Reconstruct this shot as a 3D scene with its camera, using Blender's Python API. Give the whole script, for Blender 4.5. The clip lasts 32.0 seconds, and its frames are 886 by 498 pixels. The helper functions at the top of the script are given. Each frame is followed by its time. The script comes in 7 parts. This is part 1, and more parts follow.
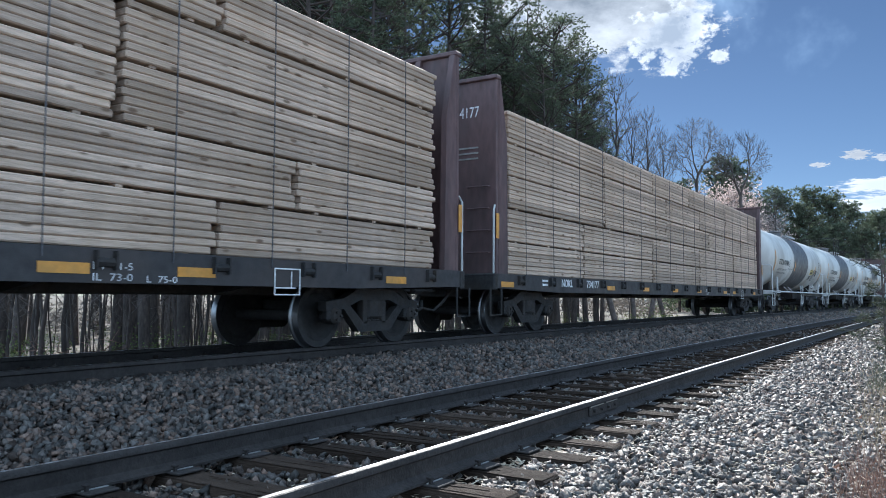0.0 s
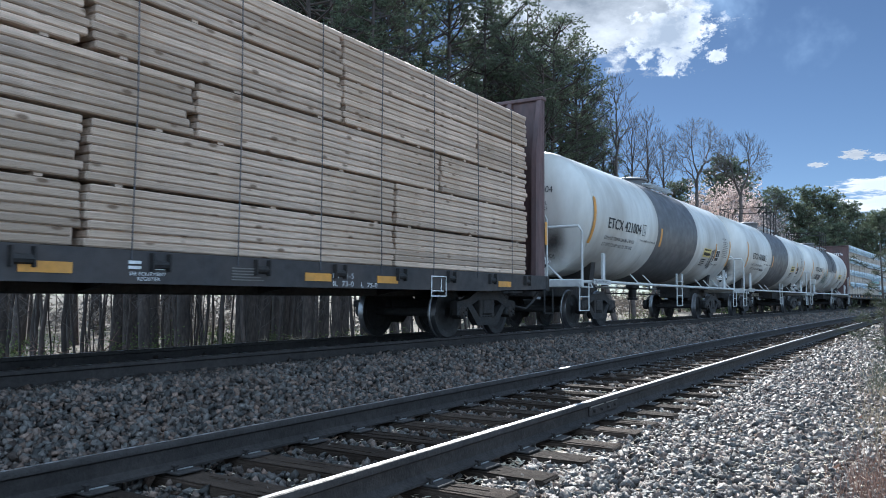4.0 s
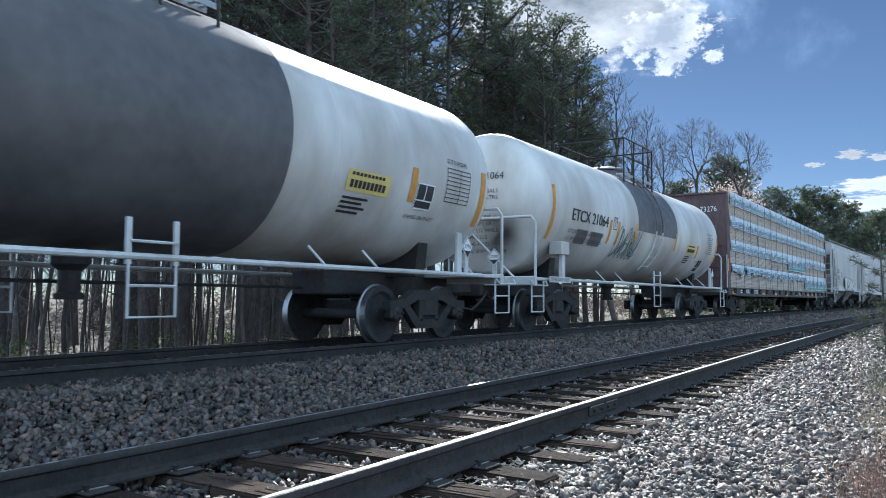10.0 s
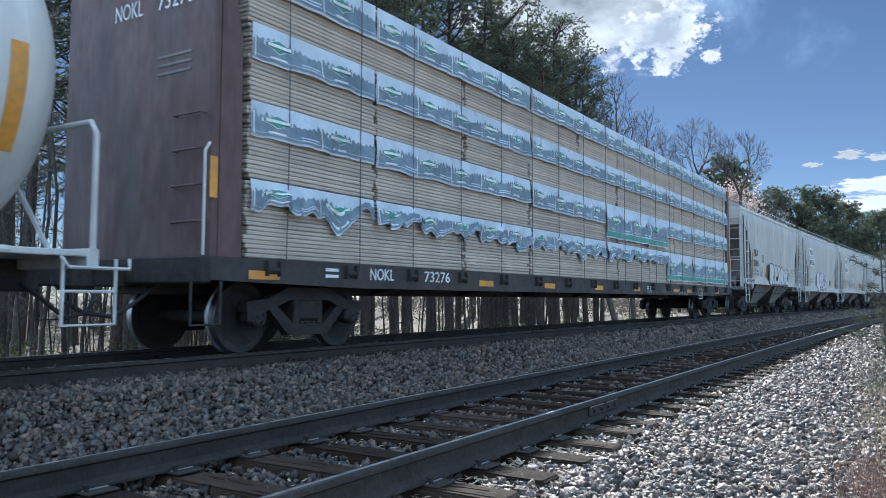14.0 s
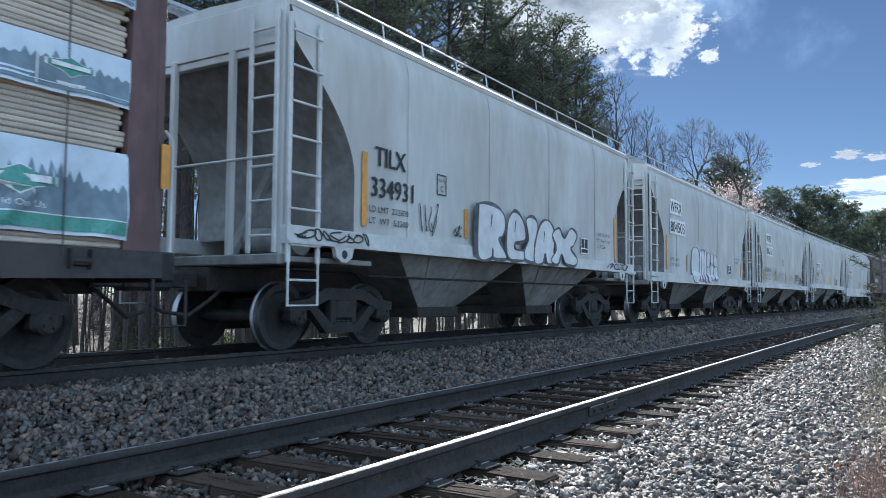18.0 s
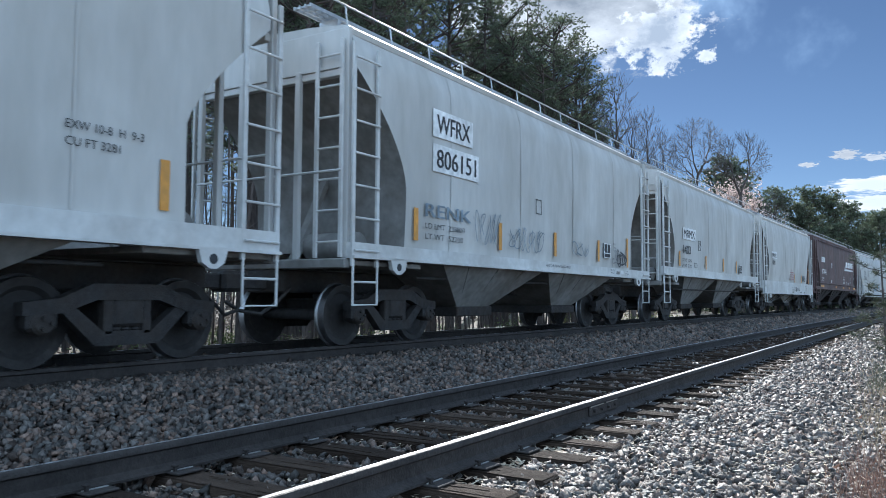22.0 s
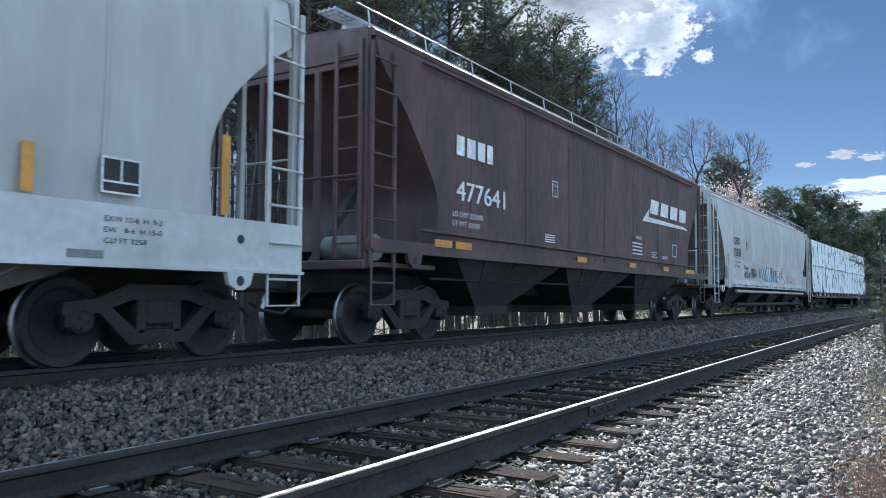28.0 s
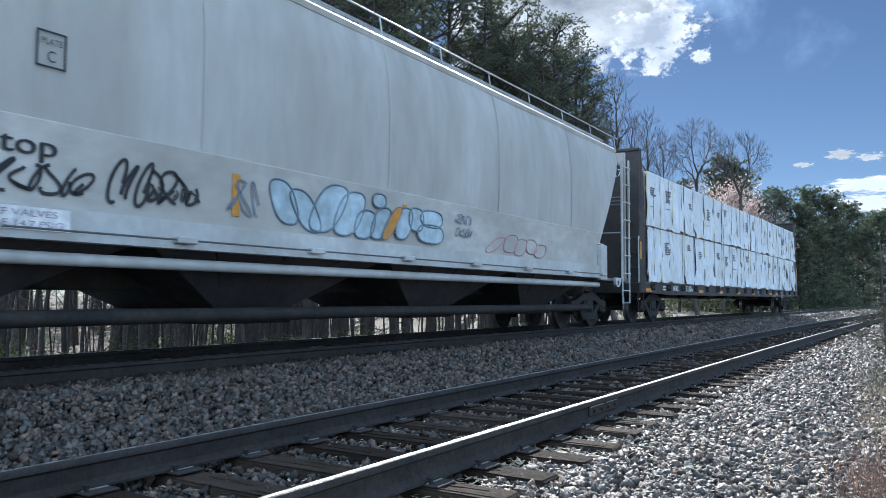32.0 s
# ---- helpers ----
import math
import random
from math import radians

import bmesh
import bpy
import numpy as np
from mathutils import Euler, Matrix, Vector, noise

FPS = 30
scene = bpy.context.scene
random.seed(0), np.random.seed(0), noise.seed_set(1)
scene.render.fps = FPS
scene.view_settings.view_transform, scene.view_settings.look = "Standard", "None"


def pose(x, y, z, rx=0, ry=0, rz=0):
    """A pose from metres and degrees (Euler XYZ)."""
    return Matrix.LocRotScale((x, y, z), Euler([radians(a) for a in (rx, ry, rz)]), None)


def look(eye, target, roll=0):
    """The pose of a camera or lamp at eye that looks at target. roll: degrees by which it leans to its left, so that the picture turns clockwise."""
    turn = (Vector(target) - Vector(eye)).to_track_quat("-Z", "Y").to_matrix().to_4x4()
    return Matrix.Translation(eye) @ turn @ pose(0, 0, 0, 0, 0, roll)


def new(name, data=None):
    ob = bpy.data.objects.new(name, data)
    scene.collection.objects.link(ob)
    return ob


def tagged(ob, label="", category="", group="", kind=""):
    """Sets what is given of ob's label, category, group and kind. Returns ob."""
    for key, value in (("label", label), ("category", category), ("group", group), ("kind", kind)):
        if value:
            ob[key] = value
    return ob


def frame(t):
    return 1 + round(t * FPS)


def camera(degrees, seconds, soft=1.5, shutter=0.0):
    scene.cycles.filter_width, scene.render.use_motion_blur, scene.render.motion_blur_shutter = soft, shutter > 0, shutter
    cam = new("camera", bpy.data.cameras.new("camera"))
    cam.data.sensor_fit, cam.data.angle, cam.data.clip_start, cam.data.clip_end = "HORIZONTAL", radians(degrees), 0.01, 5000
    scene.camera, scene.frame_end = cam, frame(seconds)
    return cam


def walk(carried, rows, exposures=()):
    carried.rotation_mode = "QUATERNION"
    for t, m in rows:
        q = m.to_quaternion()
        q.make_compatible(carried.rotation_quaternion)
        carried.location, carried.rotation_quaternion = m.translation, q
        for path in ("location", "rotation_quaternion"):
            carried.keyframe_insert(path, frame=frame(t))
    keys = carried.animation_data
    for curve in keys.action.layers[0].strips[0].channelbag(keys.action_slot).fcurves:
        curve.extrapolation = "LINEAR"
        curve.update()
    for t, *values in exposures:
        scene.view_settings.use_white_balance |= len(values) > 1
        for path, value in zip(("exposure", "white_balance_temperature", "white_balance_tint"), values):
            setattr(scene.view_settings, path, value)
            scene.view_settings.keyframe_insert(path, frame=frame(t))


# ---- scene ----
from functools import lru_cache
from math import cos, sin, pi, tan, atan, atan2, hypot, sqrt

# ---------------------------------------------------------------- camera
EYE = Vector((0.0, 0.0, 0.913))
YAW, PITCH, ROLL = 31.9, 3.574, 0.339     # degrees: left of the track, upwards, leaning left
FOV = 59.4


def heading(az, el, d=1.0):
    return Vector((cos(radians(az)) * cos(radians(el)), sin(radians(az)) * cos(radians(el)), sin(radians(el)))) * d


cam = camera(FOV, 32.0, 0.9, 0.12)
VIEW = look(EYE, EYE + heading(YAW, PITCH), ROLL)
walk(cam, [(0.0, VIEW), (32.0, VIEW)], exposures=[(0.0, 1.42, 5600, 8), (32.0, 1.42, 5600, 8)])

# ---------------------------------------------------------------- sun and sky
SUN_AZ, SUN_EL = 26.6, 29.5
world = bpy.data.worlds.new("sky")
scene.world = world
world.use_nodes = True
wn = world.node_tree.nodes
sky = wn.new("ShaderNodeTexSky")
sky.sky_type = "NISHITA"
sky.sun_disc = False
sky.sun_elevation = radians(SUN_EL)
sky.sun_rotation = radians(90 - SUN_AZ)
sky.air_density, sky.dust_density, sky.ozone_density = 0.9, 0.2, 1.1
sky.altitude = 2600
SKY_STRENGTH, FILL_STRENGTH = 0.027, 0.66
CLEAR = heading(8.0, 10.0)                # open sky to the east; unseen cloud elsewhere is added fill light


def sky_with_fill():
    """Blue sky plus unseen bright cloud, added as fill light, thinning towards the open east."""
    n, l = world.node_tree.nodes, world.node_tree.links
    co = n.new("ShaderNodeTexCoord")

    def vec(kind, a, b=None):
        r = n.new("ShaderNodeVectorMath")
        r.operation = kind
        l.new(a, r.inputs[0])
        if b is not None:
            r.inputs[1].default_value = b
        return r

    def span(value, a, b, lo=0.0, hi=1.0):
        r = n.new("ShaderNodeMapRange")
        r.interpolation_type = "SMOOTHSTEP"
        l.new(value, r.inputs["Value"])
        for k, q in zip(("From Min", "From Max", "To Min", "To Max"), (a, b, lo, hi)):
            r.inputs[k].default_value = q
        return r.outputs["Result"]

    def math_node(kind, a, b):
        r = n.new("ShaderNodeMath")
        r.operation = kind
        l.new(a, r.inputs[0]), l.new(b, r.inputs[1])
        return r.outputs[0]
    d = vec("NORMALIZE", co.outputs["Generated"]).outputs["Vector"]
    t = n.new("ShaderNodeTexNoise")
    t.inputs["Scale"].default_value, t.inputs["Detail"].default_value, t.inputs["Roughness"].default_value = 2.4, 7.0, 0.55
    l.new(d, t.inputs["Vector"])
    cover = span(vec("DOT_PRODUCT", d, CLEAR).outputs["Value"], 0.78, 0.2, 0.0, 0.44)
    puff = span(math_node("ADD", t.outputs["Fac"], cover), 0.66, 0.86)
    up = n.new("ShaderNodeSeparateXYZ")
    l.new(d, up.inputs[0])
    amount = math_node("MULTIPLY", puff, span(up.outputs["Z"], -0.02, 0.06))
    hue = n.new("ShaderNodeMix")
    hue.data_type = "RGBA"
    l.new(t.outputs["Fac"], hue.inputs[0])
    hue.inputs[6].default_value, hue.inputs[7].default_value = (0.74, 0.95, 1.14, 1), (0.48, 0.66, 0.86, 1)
    # the added cloud's glow, which brightens the shaded car sides
    fill_bg = n.new("ShaderNodeBackground")
    fill_bg.inputs["Strength"].default_value = FILL_STRENGTH
    l.new(hue.outputs[2], fill_bg.inputs["Color"])
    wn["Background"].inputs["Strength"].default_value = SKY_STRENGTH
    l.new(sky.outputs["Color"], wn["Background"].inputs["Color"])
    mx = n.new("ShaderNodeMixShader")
    l.new(amount, mx.inputs[0]), l.new(wn["Background"].outputs[0], mx.inputs[1]), l.new(fill_bg.outputs[0], mx.inputs[2])
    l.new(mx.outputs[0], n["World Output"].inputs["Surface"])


sky_with_fill()
sun_data = bpy.data.lights.new("sun", "SUN")
sun_data.energy, sun_data.angle, sun_data.color = 3.2, radians(0.55), (1.0, 0.92, 0.80)
sun = new("sun", sun_data)
sun.matrix_world = look(heading(SUN_AZ, SUN_EL, 60), (0, 0, 0))

# ---------------------------------------------------------------- train timing and the two tracks
SPEED, GAIN = 6.365, 0.0613               # metres a second at 16 s, and its growth
RAIL_Z = 0.228                            # the main track's rail tops; the siding's are at 0
MAIN_Y, MAIN_K, MAIN_X0 = 7.845, 0.0010, 7.56
SIDE_Y, SIDE_K, SIDE_X0 = 3.345, 0.0007, 6.8
GAUGE = 1.505


def rolled(t):
    return SPEED * (t - 16) + GAIN / 2 * (t - 16) ** 2


def bend(s, y, k, x0):
    """The place and heading at s metres along a track."""
    d = max(s - x0, 0.0)
    return (x0 + d - k * k * d ** 3 / 6 if d else s), y - k / 2 * d * d, -k * d


def on_main(s):
    return bend(s, MAIN_Y, MAIN_K, MAIN_X0)


def on_side(s):
    return bend(s, SIDE_Y, SIDE_K, SIDE_X0)


# ---------------------------------------------------------------- materials
def surface(name, color, rough=0.6, metal=0.0, vary=0.18, grain=25.0, blotch=1.3, bump=0.15, bump_scale=60.0, dirt=None, dirt_amount=0.0,
            dirt_scale=0.8, stretch=(1, 1, 1), per_object=0.0, per_island=0.0, spec=0.5, knots=0.0, tint=None):
    m = bpy.data.materials.new(name)
    m.use_nodes = True
    n, l = m.node_tree.nodes, m.node_tree.links
    b = n["Principled BSDF"]
    b.inputs["Roughness"].default_value, b.inputs["Metallic"].default_value = rough, metal
    b.inputs["Specular IOR Level"].default_value = spec
    co = n.new("ShaderNodeTexCoord")
    mp = n.new("ShaderNodeMapping")
    mp.inputs["Scale"].default_value = stretch
    l.new(co.outputs["Object"], mp.inputs["Vector"])

    def noise_node(scale, detail=4.0):
        t = n.new("ShaderNodeTexNoise")
        t.inputs["Scale"].default_value, t.inputs["Detail"].default_value = scale, detail
        l.new(mp.outputs["Vector"], t.inputs["Vector"])
        return t.outputs["Fac"]

    def span(value, lo, hi, a=0.3, c=0.7):
        r = n.new("ShaderNodeMapRange")
        l.new(value, r.inputs["Value"])
        r.inputs["From Min"].default_value, r.inputs["From Max"].default_value = a, c
        r.inputs["To Min"].default_value, r.inputs["To Max"].default_value = lo, hi
        return r.outputs["Result"]

    def times(a, c):
        r = n.new("ShaderNodeMath")
        r.operation = "MULTIPLY"
        l.new(a, r.inputs[0]), l.new(c, r.inputs[1])
        return r.outputs[0]

    g = times(span(noise_node(grain), 1 - vary, 1 + vary), span(noise_node(blotch), 1 - vary, 1 + vary))
    if per_object:
        o = n.new("ShaderNodeObjectInfo")
        g = times(g, span(o.outputs["Random"], 1 - per_object, 1 + per_object, 0, 1))
    if per_island:
        o = n.new("ShaderNodeNewGeometry")
        g = times(g, span(o.outputs["Random Per Island"], 1 - per_island, 1 + per_island, 0, 1))
    base = None
    if tint:
        o = n.new("ShaderNodeNewGeometry")
        wn1 = n.new("ShaderNodeTexWhiteNoise")
        wn1.noise_dimensions = "1D"
        l.new(o.outputs["Random Per Island"], wn1.inputs["W"])
        base = n.new("ShaderNodeMix")
        base.data_type = "RGBA"
        l.new(span(wn1.outputs["Value"], 0, 1, 0.35, 1.0), base.inputs[0])
        base.inputs[6].default_value, base.inputs[7].default_value = (*color, 1), (*tint, 1)
    hue = n.new("ShaderNodeMix")
    hue.data_type, hue.blend_type = "RGBA", "MULTIPLY"
    hue.inputs[0].default_value = 1.0
    hue.inputs[6].default_value = (*color, 1)
    l.new(g, hue.inputs[7])
    if base:
        l.new(base.outputs[2], hue.inputs[6])
    out = hue.outputs[2]
    if dirt:
        mx = n.new("ShaderNodeMix")
        mx.data_type = "RGBA"
        l.new(span(noise_node(dirt_scale, 6.0), 0, dirt_amount, 0.42, 0.68), mx.inputs[0])
        l.new(out, mx.inputs[6])
        mx.inputs[7].default_value = (*dirt, 1)
        out = mx.outputs[2]
    if knots:
        vo = n.new("ShaderNodeTexVoronoi")
        vo.inputs["Scale"].default_value = 1.0
        mk = n.new("ShaderNodeMapping")
        mk.inputs["Scale"].default_value = (2.6, 7.0, 7.0)
        o = n.new("ShaderNodeObjectInfo")
        sh = n.new("ShaderNodeVectorMath")
        sh.operation = "SCALE"
        sh.inputs[0].default_value = (31.0, 17.0, 9.0)
        l.new(o.outputs["Random"], sh.inputs["Scale"])
        l.new(sh.outputs["Vector"], mk.inputs["Location"])
        l.new(co.outputs["Object"], mk.inputs["Vector"])
        l.new(mk.outputs["Vector"], vo.inputs["Vector"])
        mx = n.new("ShaderNodeMix")
        mx.data_type = "RGBA"
        l.new(span(vo.outputs["Distance"], knots, 0.0, 0.10, 0.20), mx.inputs[0])
        l.new(out, mx.inputs[6])
        mx.inputs[7].default_value = (0.11, 0.06, 0.03, 1)
        out = mx.outputs[2]
    l.new(out, b.inputs["Base Color"])
    l.new(span(noise_node(grain * 0.6), max(rough - 0.1, 0.02), min(rough + 0.12, 1)), b.inputs["Roughness"])
    if bump:
        bp = n.new("ShaderNodeBump")
        bp.inputs["Strength"].default_value = bump
        bp.inputs["Distance"].default_value = 0.02
        l.new(noise_node(bump_scale), bp.inputs["Height"])
        l.new(bp.outputs["Normal"], b.inputs["Normal"])
    return m


M_STONE = surface("crushed_granite", (0.084, 0.075, 0.068), 0.56, vary=0.25, grain=60, blotch=6, bump=0.6, bump_scale=120, per_island=0.72, spec=0.36, tint=(0.150, 0.098, 0.073))
M_BED = surface("ballast_bed", (0.055, 0.050, 0.046), 0.95, vary=0.35, grain=38, blotch=3, bump=1.0, bump_scale=30)
M_GROUND = surface("leaf_litter_soil", (0.15, 0.115, 0.088), 0.95, vary=0.35, grain=14, blotch=0.5, bump=0.8, bump_scale=9, dirt=(0.13, 0.12, 0.06), dirt_amount=0.55, dirt_scale=0.15)
M_BOUNCE = surface("straw_bounce_ground", (0.27, 0.21, 0.135), 0.95, vary=0.3, grain=20, blotch=0.7, bump=0.8, bump_scale=12)
M_TIE = surface("weathered_tie_wood", (0.058, 0.041, 0.031), 0.92, vary=0.3, grain=40, blotch=3, bump=0.9, bump_scale=60, stretch=(4, 0.6, 4), per_object=0.35, spec=0.12)
M_RAIL = surface("rusty_rail_steel", (0.040, 0.033, 0.030), 0.7, 0.3, vary=0.3, grain=30, blotch=2, bump=0.3)
M_RAILTOP = surface("polished_rail_head", (0.54, 0.54, 0.56), 0.40, 1.0, vary=0.06, grain=20, blotch=2, bump=0)
M_GLINT = surface("bright_glint_steel", (0.55, 0.54, 0.52), 0.4, 1.0, vary=0.15, bump=0.05)
M_LITTER = surface("pale_straw_litter", (0.50, 0.42, 0.31), 0.8, vary=0.2, bump=0, per_island=0.4, tint=(0.30, 0.19, 0.12))
M_IRON = surface("dark_cast_iron", (0.028, 0.026, 0.026), 0.75, 0.2, vary=0.35, grain=20, blotch=2, bump=0.4, dirt=(0.050, 0.038, 0.030), dirt_amount=0.6, dirt_scale=3)
M_WHEEL = surface("wheel_steel", (0.026, 0.023, 0.022), 0.8, 0.0, vary=0.3, grain=20, blotch=3, bump=0.2)
M_TREAD = surface("bright_wheel_tread", (0.30, 0.30, 0.31), 0.4, 1.0, vary=0.1, bump=0.05)
M_BROWNCAR = surface("oxide_brown_car_paint", (0.105, 0.060, 0.058), 0.6, vary=0.22, grain=10, blotch=0.7, bump=0.12, dirt=(0.045, 0.035, 0.035), dirt_amount=0.7, dirt_scale=1.2, stretch=(1, 1, 0.35))
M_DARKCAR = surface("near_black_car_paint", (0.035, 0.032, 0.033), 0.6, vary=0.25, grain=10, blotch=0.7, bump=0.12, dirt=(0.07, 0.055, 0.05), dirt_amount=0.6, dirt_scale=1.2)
M_TANK = surface("off_white_tank_paint", (0.60, 0.585, 0.555), 0.42, vary=0.07, grain=5, blotch=0.6, bump=0.04, dirt=(0.30, 0.26, 0.22), dirt_amount=0.75, dirt_scale=0.8, stretch=(1, 1, 0.35))
M_BAND = surface("black_grey_band_paint", (0.095, 0.092, 0.095), 0.5, vary=0.15, grain=6, blotch=0.8, bump=0.05, dirt=(0.16, 0.15, 0.15), dirt_amount=0.5, dirt_scale=1.1)
M_HOP = surface("pale_grey_hopper_paint", (0.48, 0.472, 0.455), 0.5, vary=0.08, grain=6, blotch=0.6, bump=0.06, dirt=(0.30, 0.28, 0.25), dirt_amount=0.5, dirt_scale=0.9, stretch=(1, 1, 0.3))
# darker hopper grey; the slope sheets take it for their shade
M_HOPD = surface("dark_hopper_grey", (0.22, 0.215, 0.205), 0.75, vary=0.2, grain=8, blotch=0.8, bump=0.1, dirt=(0.10, 0.085, 0.07), dirt_amount=0.7, dirt_scale=1.2)
M_WHITE = surface("white_sill_paint", (0.53, 0.53, 0.52), 0.5, vary=0.1, grain=9, blotch=1, bump=0.06, dirt=(0.33, 0.30, 0.27), dirt_amount=0.5, dirt_scale=1.6)
M_BLACK = surface("black_lettering", (0.025, 0.026, 0.030), 0.6, vary=0.3, grain=12, bump=0)
M_LETTER = surface("white_lettering", (0.70, 0.70, 0.70), 0.6, vary=0.2, grain=12, bump=0)
M_YELLOW = surface("yellow_reflective_strip", (0.62, 0.28, 0.045), 0.45, vary=0.14, grain=14, bump=0.05, dirt=(0.35, 0.2, 0.06), dirt_amount=0.5, dirt_scale=4)
M_LABEL = surface("yellow_notice_panel", (0.66, 0.52, 0.17), 0.5, vary=0.08, bump=0)
M_BOARD = surface("fresh_pine_board", (0.50, 0.375, 0.29), 0.7, vary=0.2, grain=7, blotch=1.5, bump=0.3, bump_scale=22, stretch=(0.5, 6, 6), per_object=0.3, knots=0.8,
                  dirt=(0.24, 0.16, 0.09), dirt_amount=0.45, dirt_scale=1.3)
M_BOARD2 = surface("kiln_dried_board", (0.46, 0.395, 0.33), 0.7, vary=0.12, grain=7, blotch=1.5, bump=0.25, bump_scale=22, stretch=(0.5, 6, 6), per_object=0.16)
M_WRAP = surface("white_poly_wrap", (0.72, 0.74, 0.78), 0.32, vary=0.08, grain=4, blotch=0.8, bump=0.9, bump_scale=5, stretch=(1, 1, 0.4))
M_WRAPB = surface("pale_blue_printed_wrap", (0.55, 0.62, 0.70), 0.35, vary=0.10, grain=4, blotch=0.8, bump=0.8, bump_scale=6)
M_TEAL = surface("dark_teal_print", (0.17, 0.23, 0.28), 0.4, vary=0.2, grain=8, bump=0.1)
M_GREEN = surface("green_print", (0.08, 0.27, 0.22), 0.4, vary=0.15, bump=0.1)
M_STRAP = surface("steel_strap", (0.10, 0.10, 0.11), 0.5, 0.6, vary=0.2, bump=0)
M_STRAWTAPE = surface("pale_yellow_strap", (0.62, 0.60, 0.38), 0.5, vary=0.15, bump=0)
M_GALV = surface("galvanised_grating", (0.42, 0.43, 0.44), 0.5, 0.7, vary=0.15, grain=15, bump=0.1)
M_PLACARD = surface("white_placard", (0.8, 0.8, 0.8), 0.5, vary=0.05, bump=0)
M_TAGBLUE = surface("faded_blue_spray_paint", (0.44, 0.54, 0.60), 0.6, vary=0.2, grain=8, bump=0)
M_TAGEDGE = surface("grey_blue_spray_rim", (0.17, 0.21, 0.25), 0.6, vary=0.3, grain=8, bump=0)
M_GRIME = surface("grimy_lower_body_paint", (0.50, 0.48, 0.45), 0.6, vary=0.14, grain=6, blotch=0.6, bump=0.06, dirt=(0.32, 0.29, 0.25), dirt_amount=0.6, dirt_scale=1.0, stretch=(0.5, 1, 1))
M_TAGGREEN = surface("faded_green_spray_line", (0.10, 0.17, 0.15), 0.6, vary=0.3, grain=8, bump=0)
M_TAGPALE = surface("thin_white_spray_fill", (0.58, 0.58, 0.58), 0.6, vary=0.1, grain=5, bump=0)
M_TAGVIOLET = surface("faded_violet_spray_rim", (0.26, 0.19, 0.28), 0.6, vary=0.3, grain=8, bump=0)
M_TAGDARK = surface("dusty_black_spray_rim", (0.095, 0.095, 0.105), 0.7, vary=0.35, grain=9, bump=0)
M_TAGPINK = surface("faded_pink_spray_paint", (0.42, 0.25, 0.27), 0.6, vary=0.2, grain=8, bump=0)
M_BARK = surface("pine_bark", (0.062, 0.047, 0.040), 0.95, vary=0.4, grain=18, blotch=3, bump=0.9, bump_scale=14, stretch=(1, 1, 0.3), per_object=0.2)
M_BARKG = surface("grey_twig_bark", (0.10, 0.082, 0.074), 0.9, vary=0.3, grain=18, blotch=3, bump=0.5, bump_scale=20, per_object=0.15)


def stain(name, color, scale, cover, radii=None):
    """A thin film with ragged, see-through edges; with radii it fades out round its own centre."""
    m = surface(name, color, 0.8, vary=0.2, grain=6, blotch=1.0, bump=0)
    n, l = m.node_tree.nodes, m.node_tree.links
    co = n.new("ShaderNodeTexCoord")
    t = n.new("ShaderNodeTexNoise")
    t.inputs["Scale"].default_value, t.inputs["Detail"].default_value = scale, 6.0
    l.new(co.outputs["Object"], t.inputs["Vector"])
    r = n.new("ShaderNodeMapRange")
    l.new(t.outputs["Fac"], r.inputs["Value"])
    r.inputs["From Min"].default_value, r.inputs["From Max"].default_value = 0.30, 0.66
    r.inputs["To Min"].default_value, r.inputs["To Max"].default_value = 0.0, cover
    out = r.outputs["Result"]
    if radii:
        v = n.new("ShaderNodeVectorMath")
        v.operation = "MULTIPLY"
        v.inputs[1].default_value = [1 / q if q else 0 for q in radii]
        l.new(co.outputs["Object"], v.inputs[0])
        ln = n.new("ShaderNodeVectorMath")
        ln.operation = "LENGTH"
        l.new(v.outputs["Vector"], ln.inputs[0])
        f = n.new("ShaderNodeMapRange")
        f.interpolation_type = "SMOOTHSTEP"
        l.new(ln.outputs["Value"], f.inputs["Value"])
        f.inputs["From Min"].default_value, f.inputs["From Max"].default_value = 0.15, 1.0
        f.inputs["To Min"].default_value, f.inputs["To Max"].default_value = 1.0, 0.0
        x = n.new("ShaderNodeMath")
        x.operation = "MULTIPLY"
        l.new(out, x.inputs[0]), l.new(f.outputs["Result"], x.inputs[1])
        out = x.outputs[0]
    l.new(out, n["Principled BSDF"].inputs["Alpha"])
    return m


M_SOOT = stain("dry_soot_film", (0.055, 0.047, 0.042), 1.6, 1.0, (0, 0.50, 0.62))
M_RUSTFILM = stain("tan_rust_film", (0.30, 0.19, 0.10), 2.0, 0.6)


def leafy(name, color, glow=0.35, vary=0.45):
    m = surface(name, color, 0.6, vary=0.2, grain=3, blotch=0.6, bump=0, per_island=vary, per_object=0.15)
    n, l = m.node_tree.nodes, m.node_tree.links
    b = n["Principled BSDF"]
    t = n.new("ShaderNodeBsdfTranslucent")
    mx = n.new("ShaderNodeMixShader")
    mx.inputs[0].default_value = glow
    l.new(b.inputs["Base Color"].links[0].from_socket, t.inputs["Color"])
    l.new(b.outputs[0], mx.inputs[1]), l.new(t.outputs[0], mx.inputs[2])
    l.new(mx.outputs[0], n["Material Output"].inputs["Surface"])
    return m


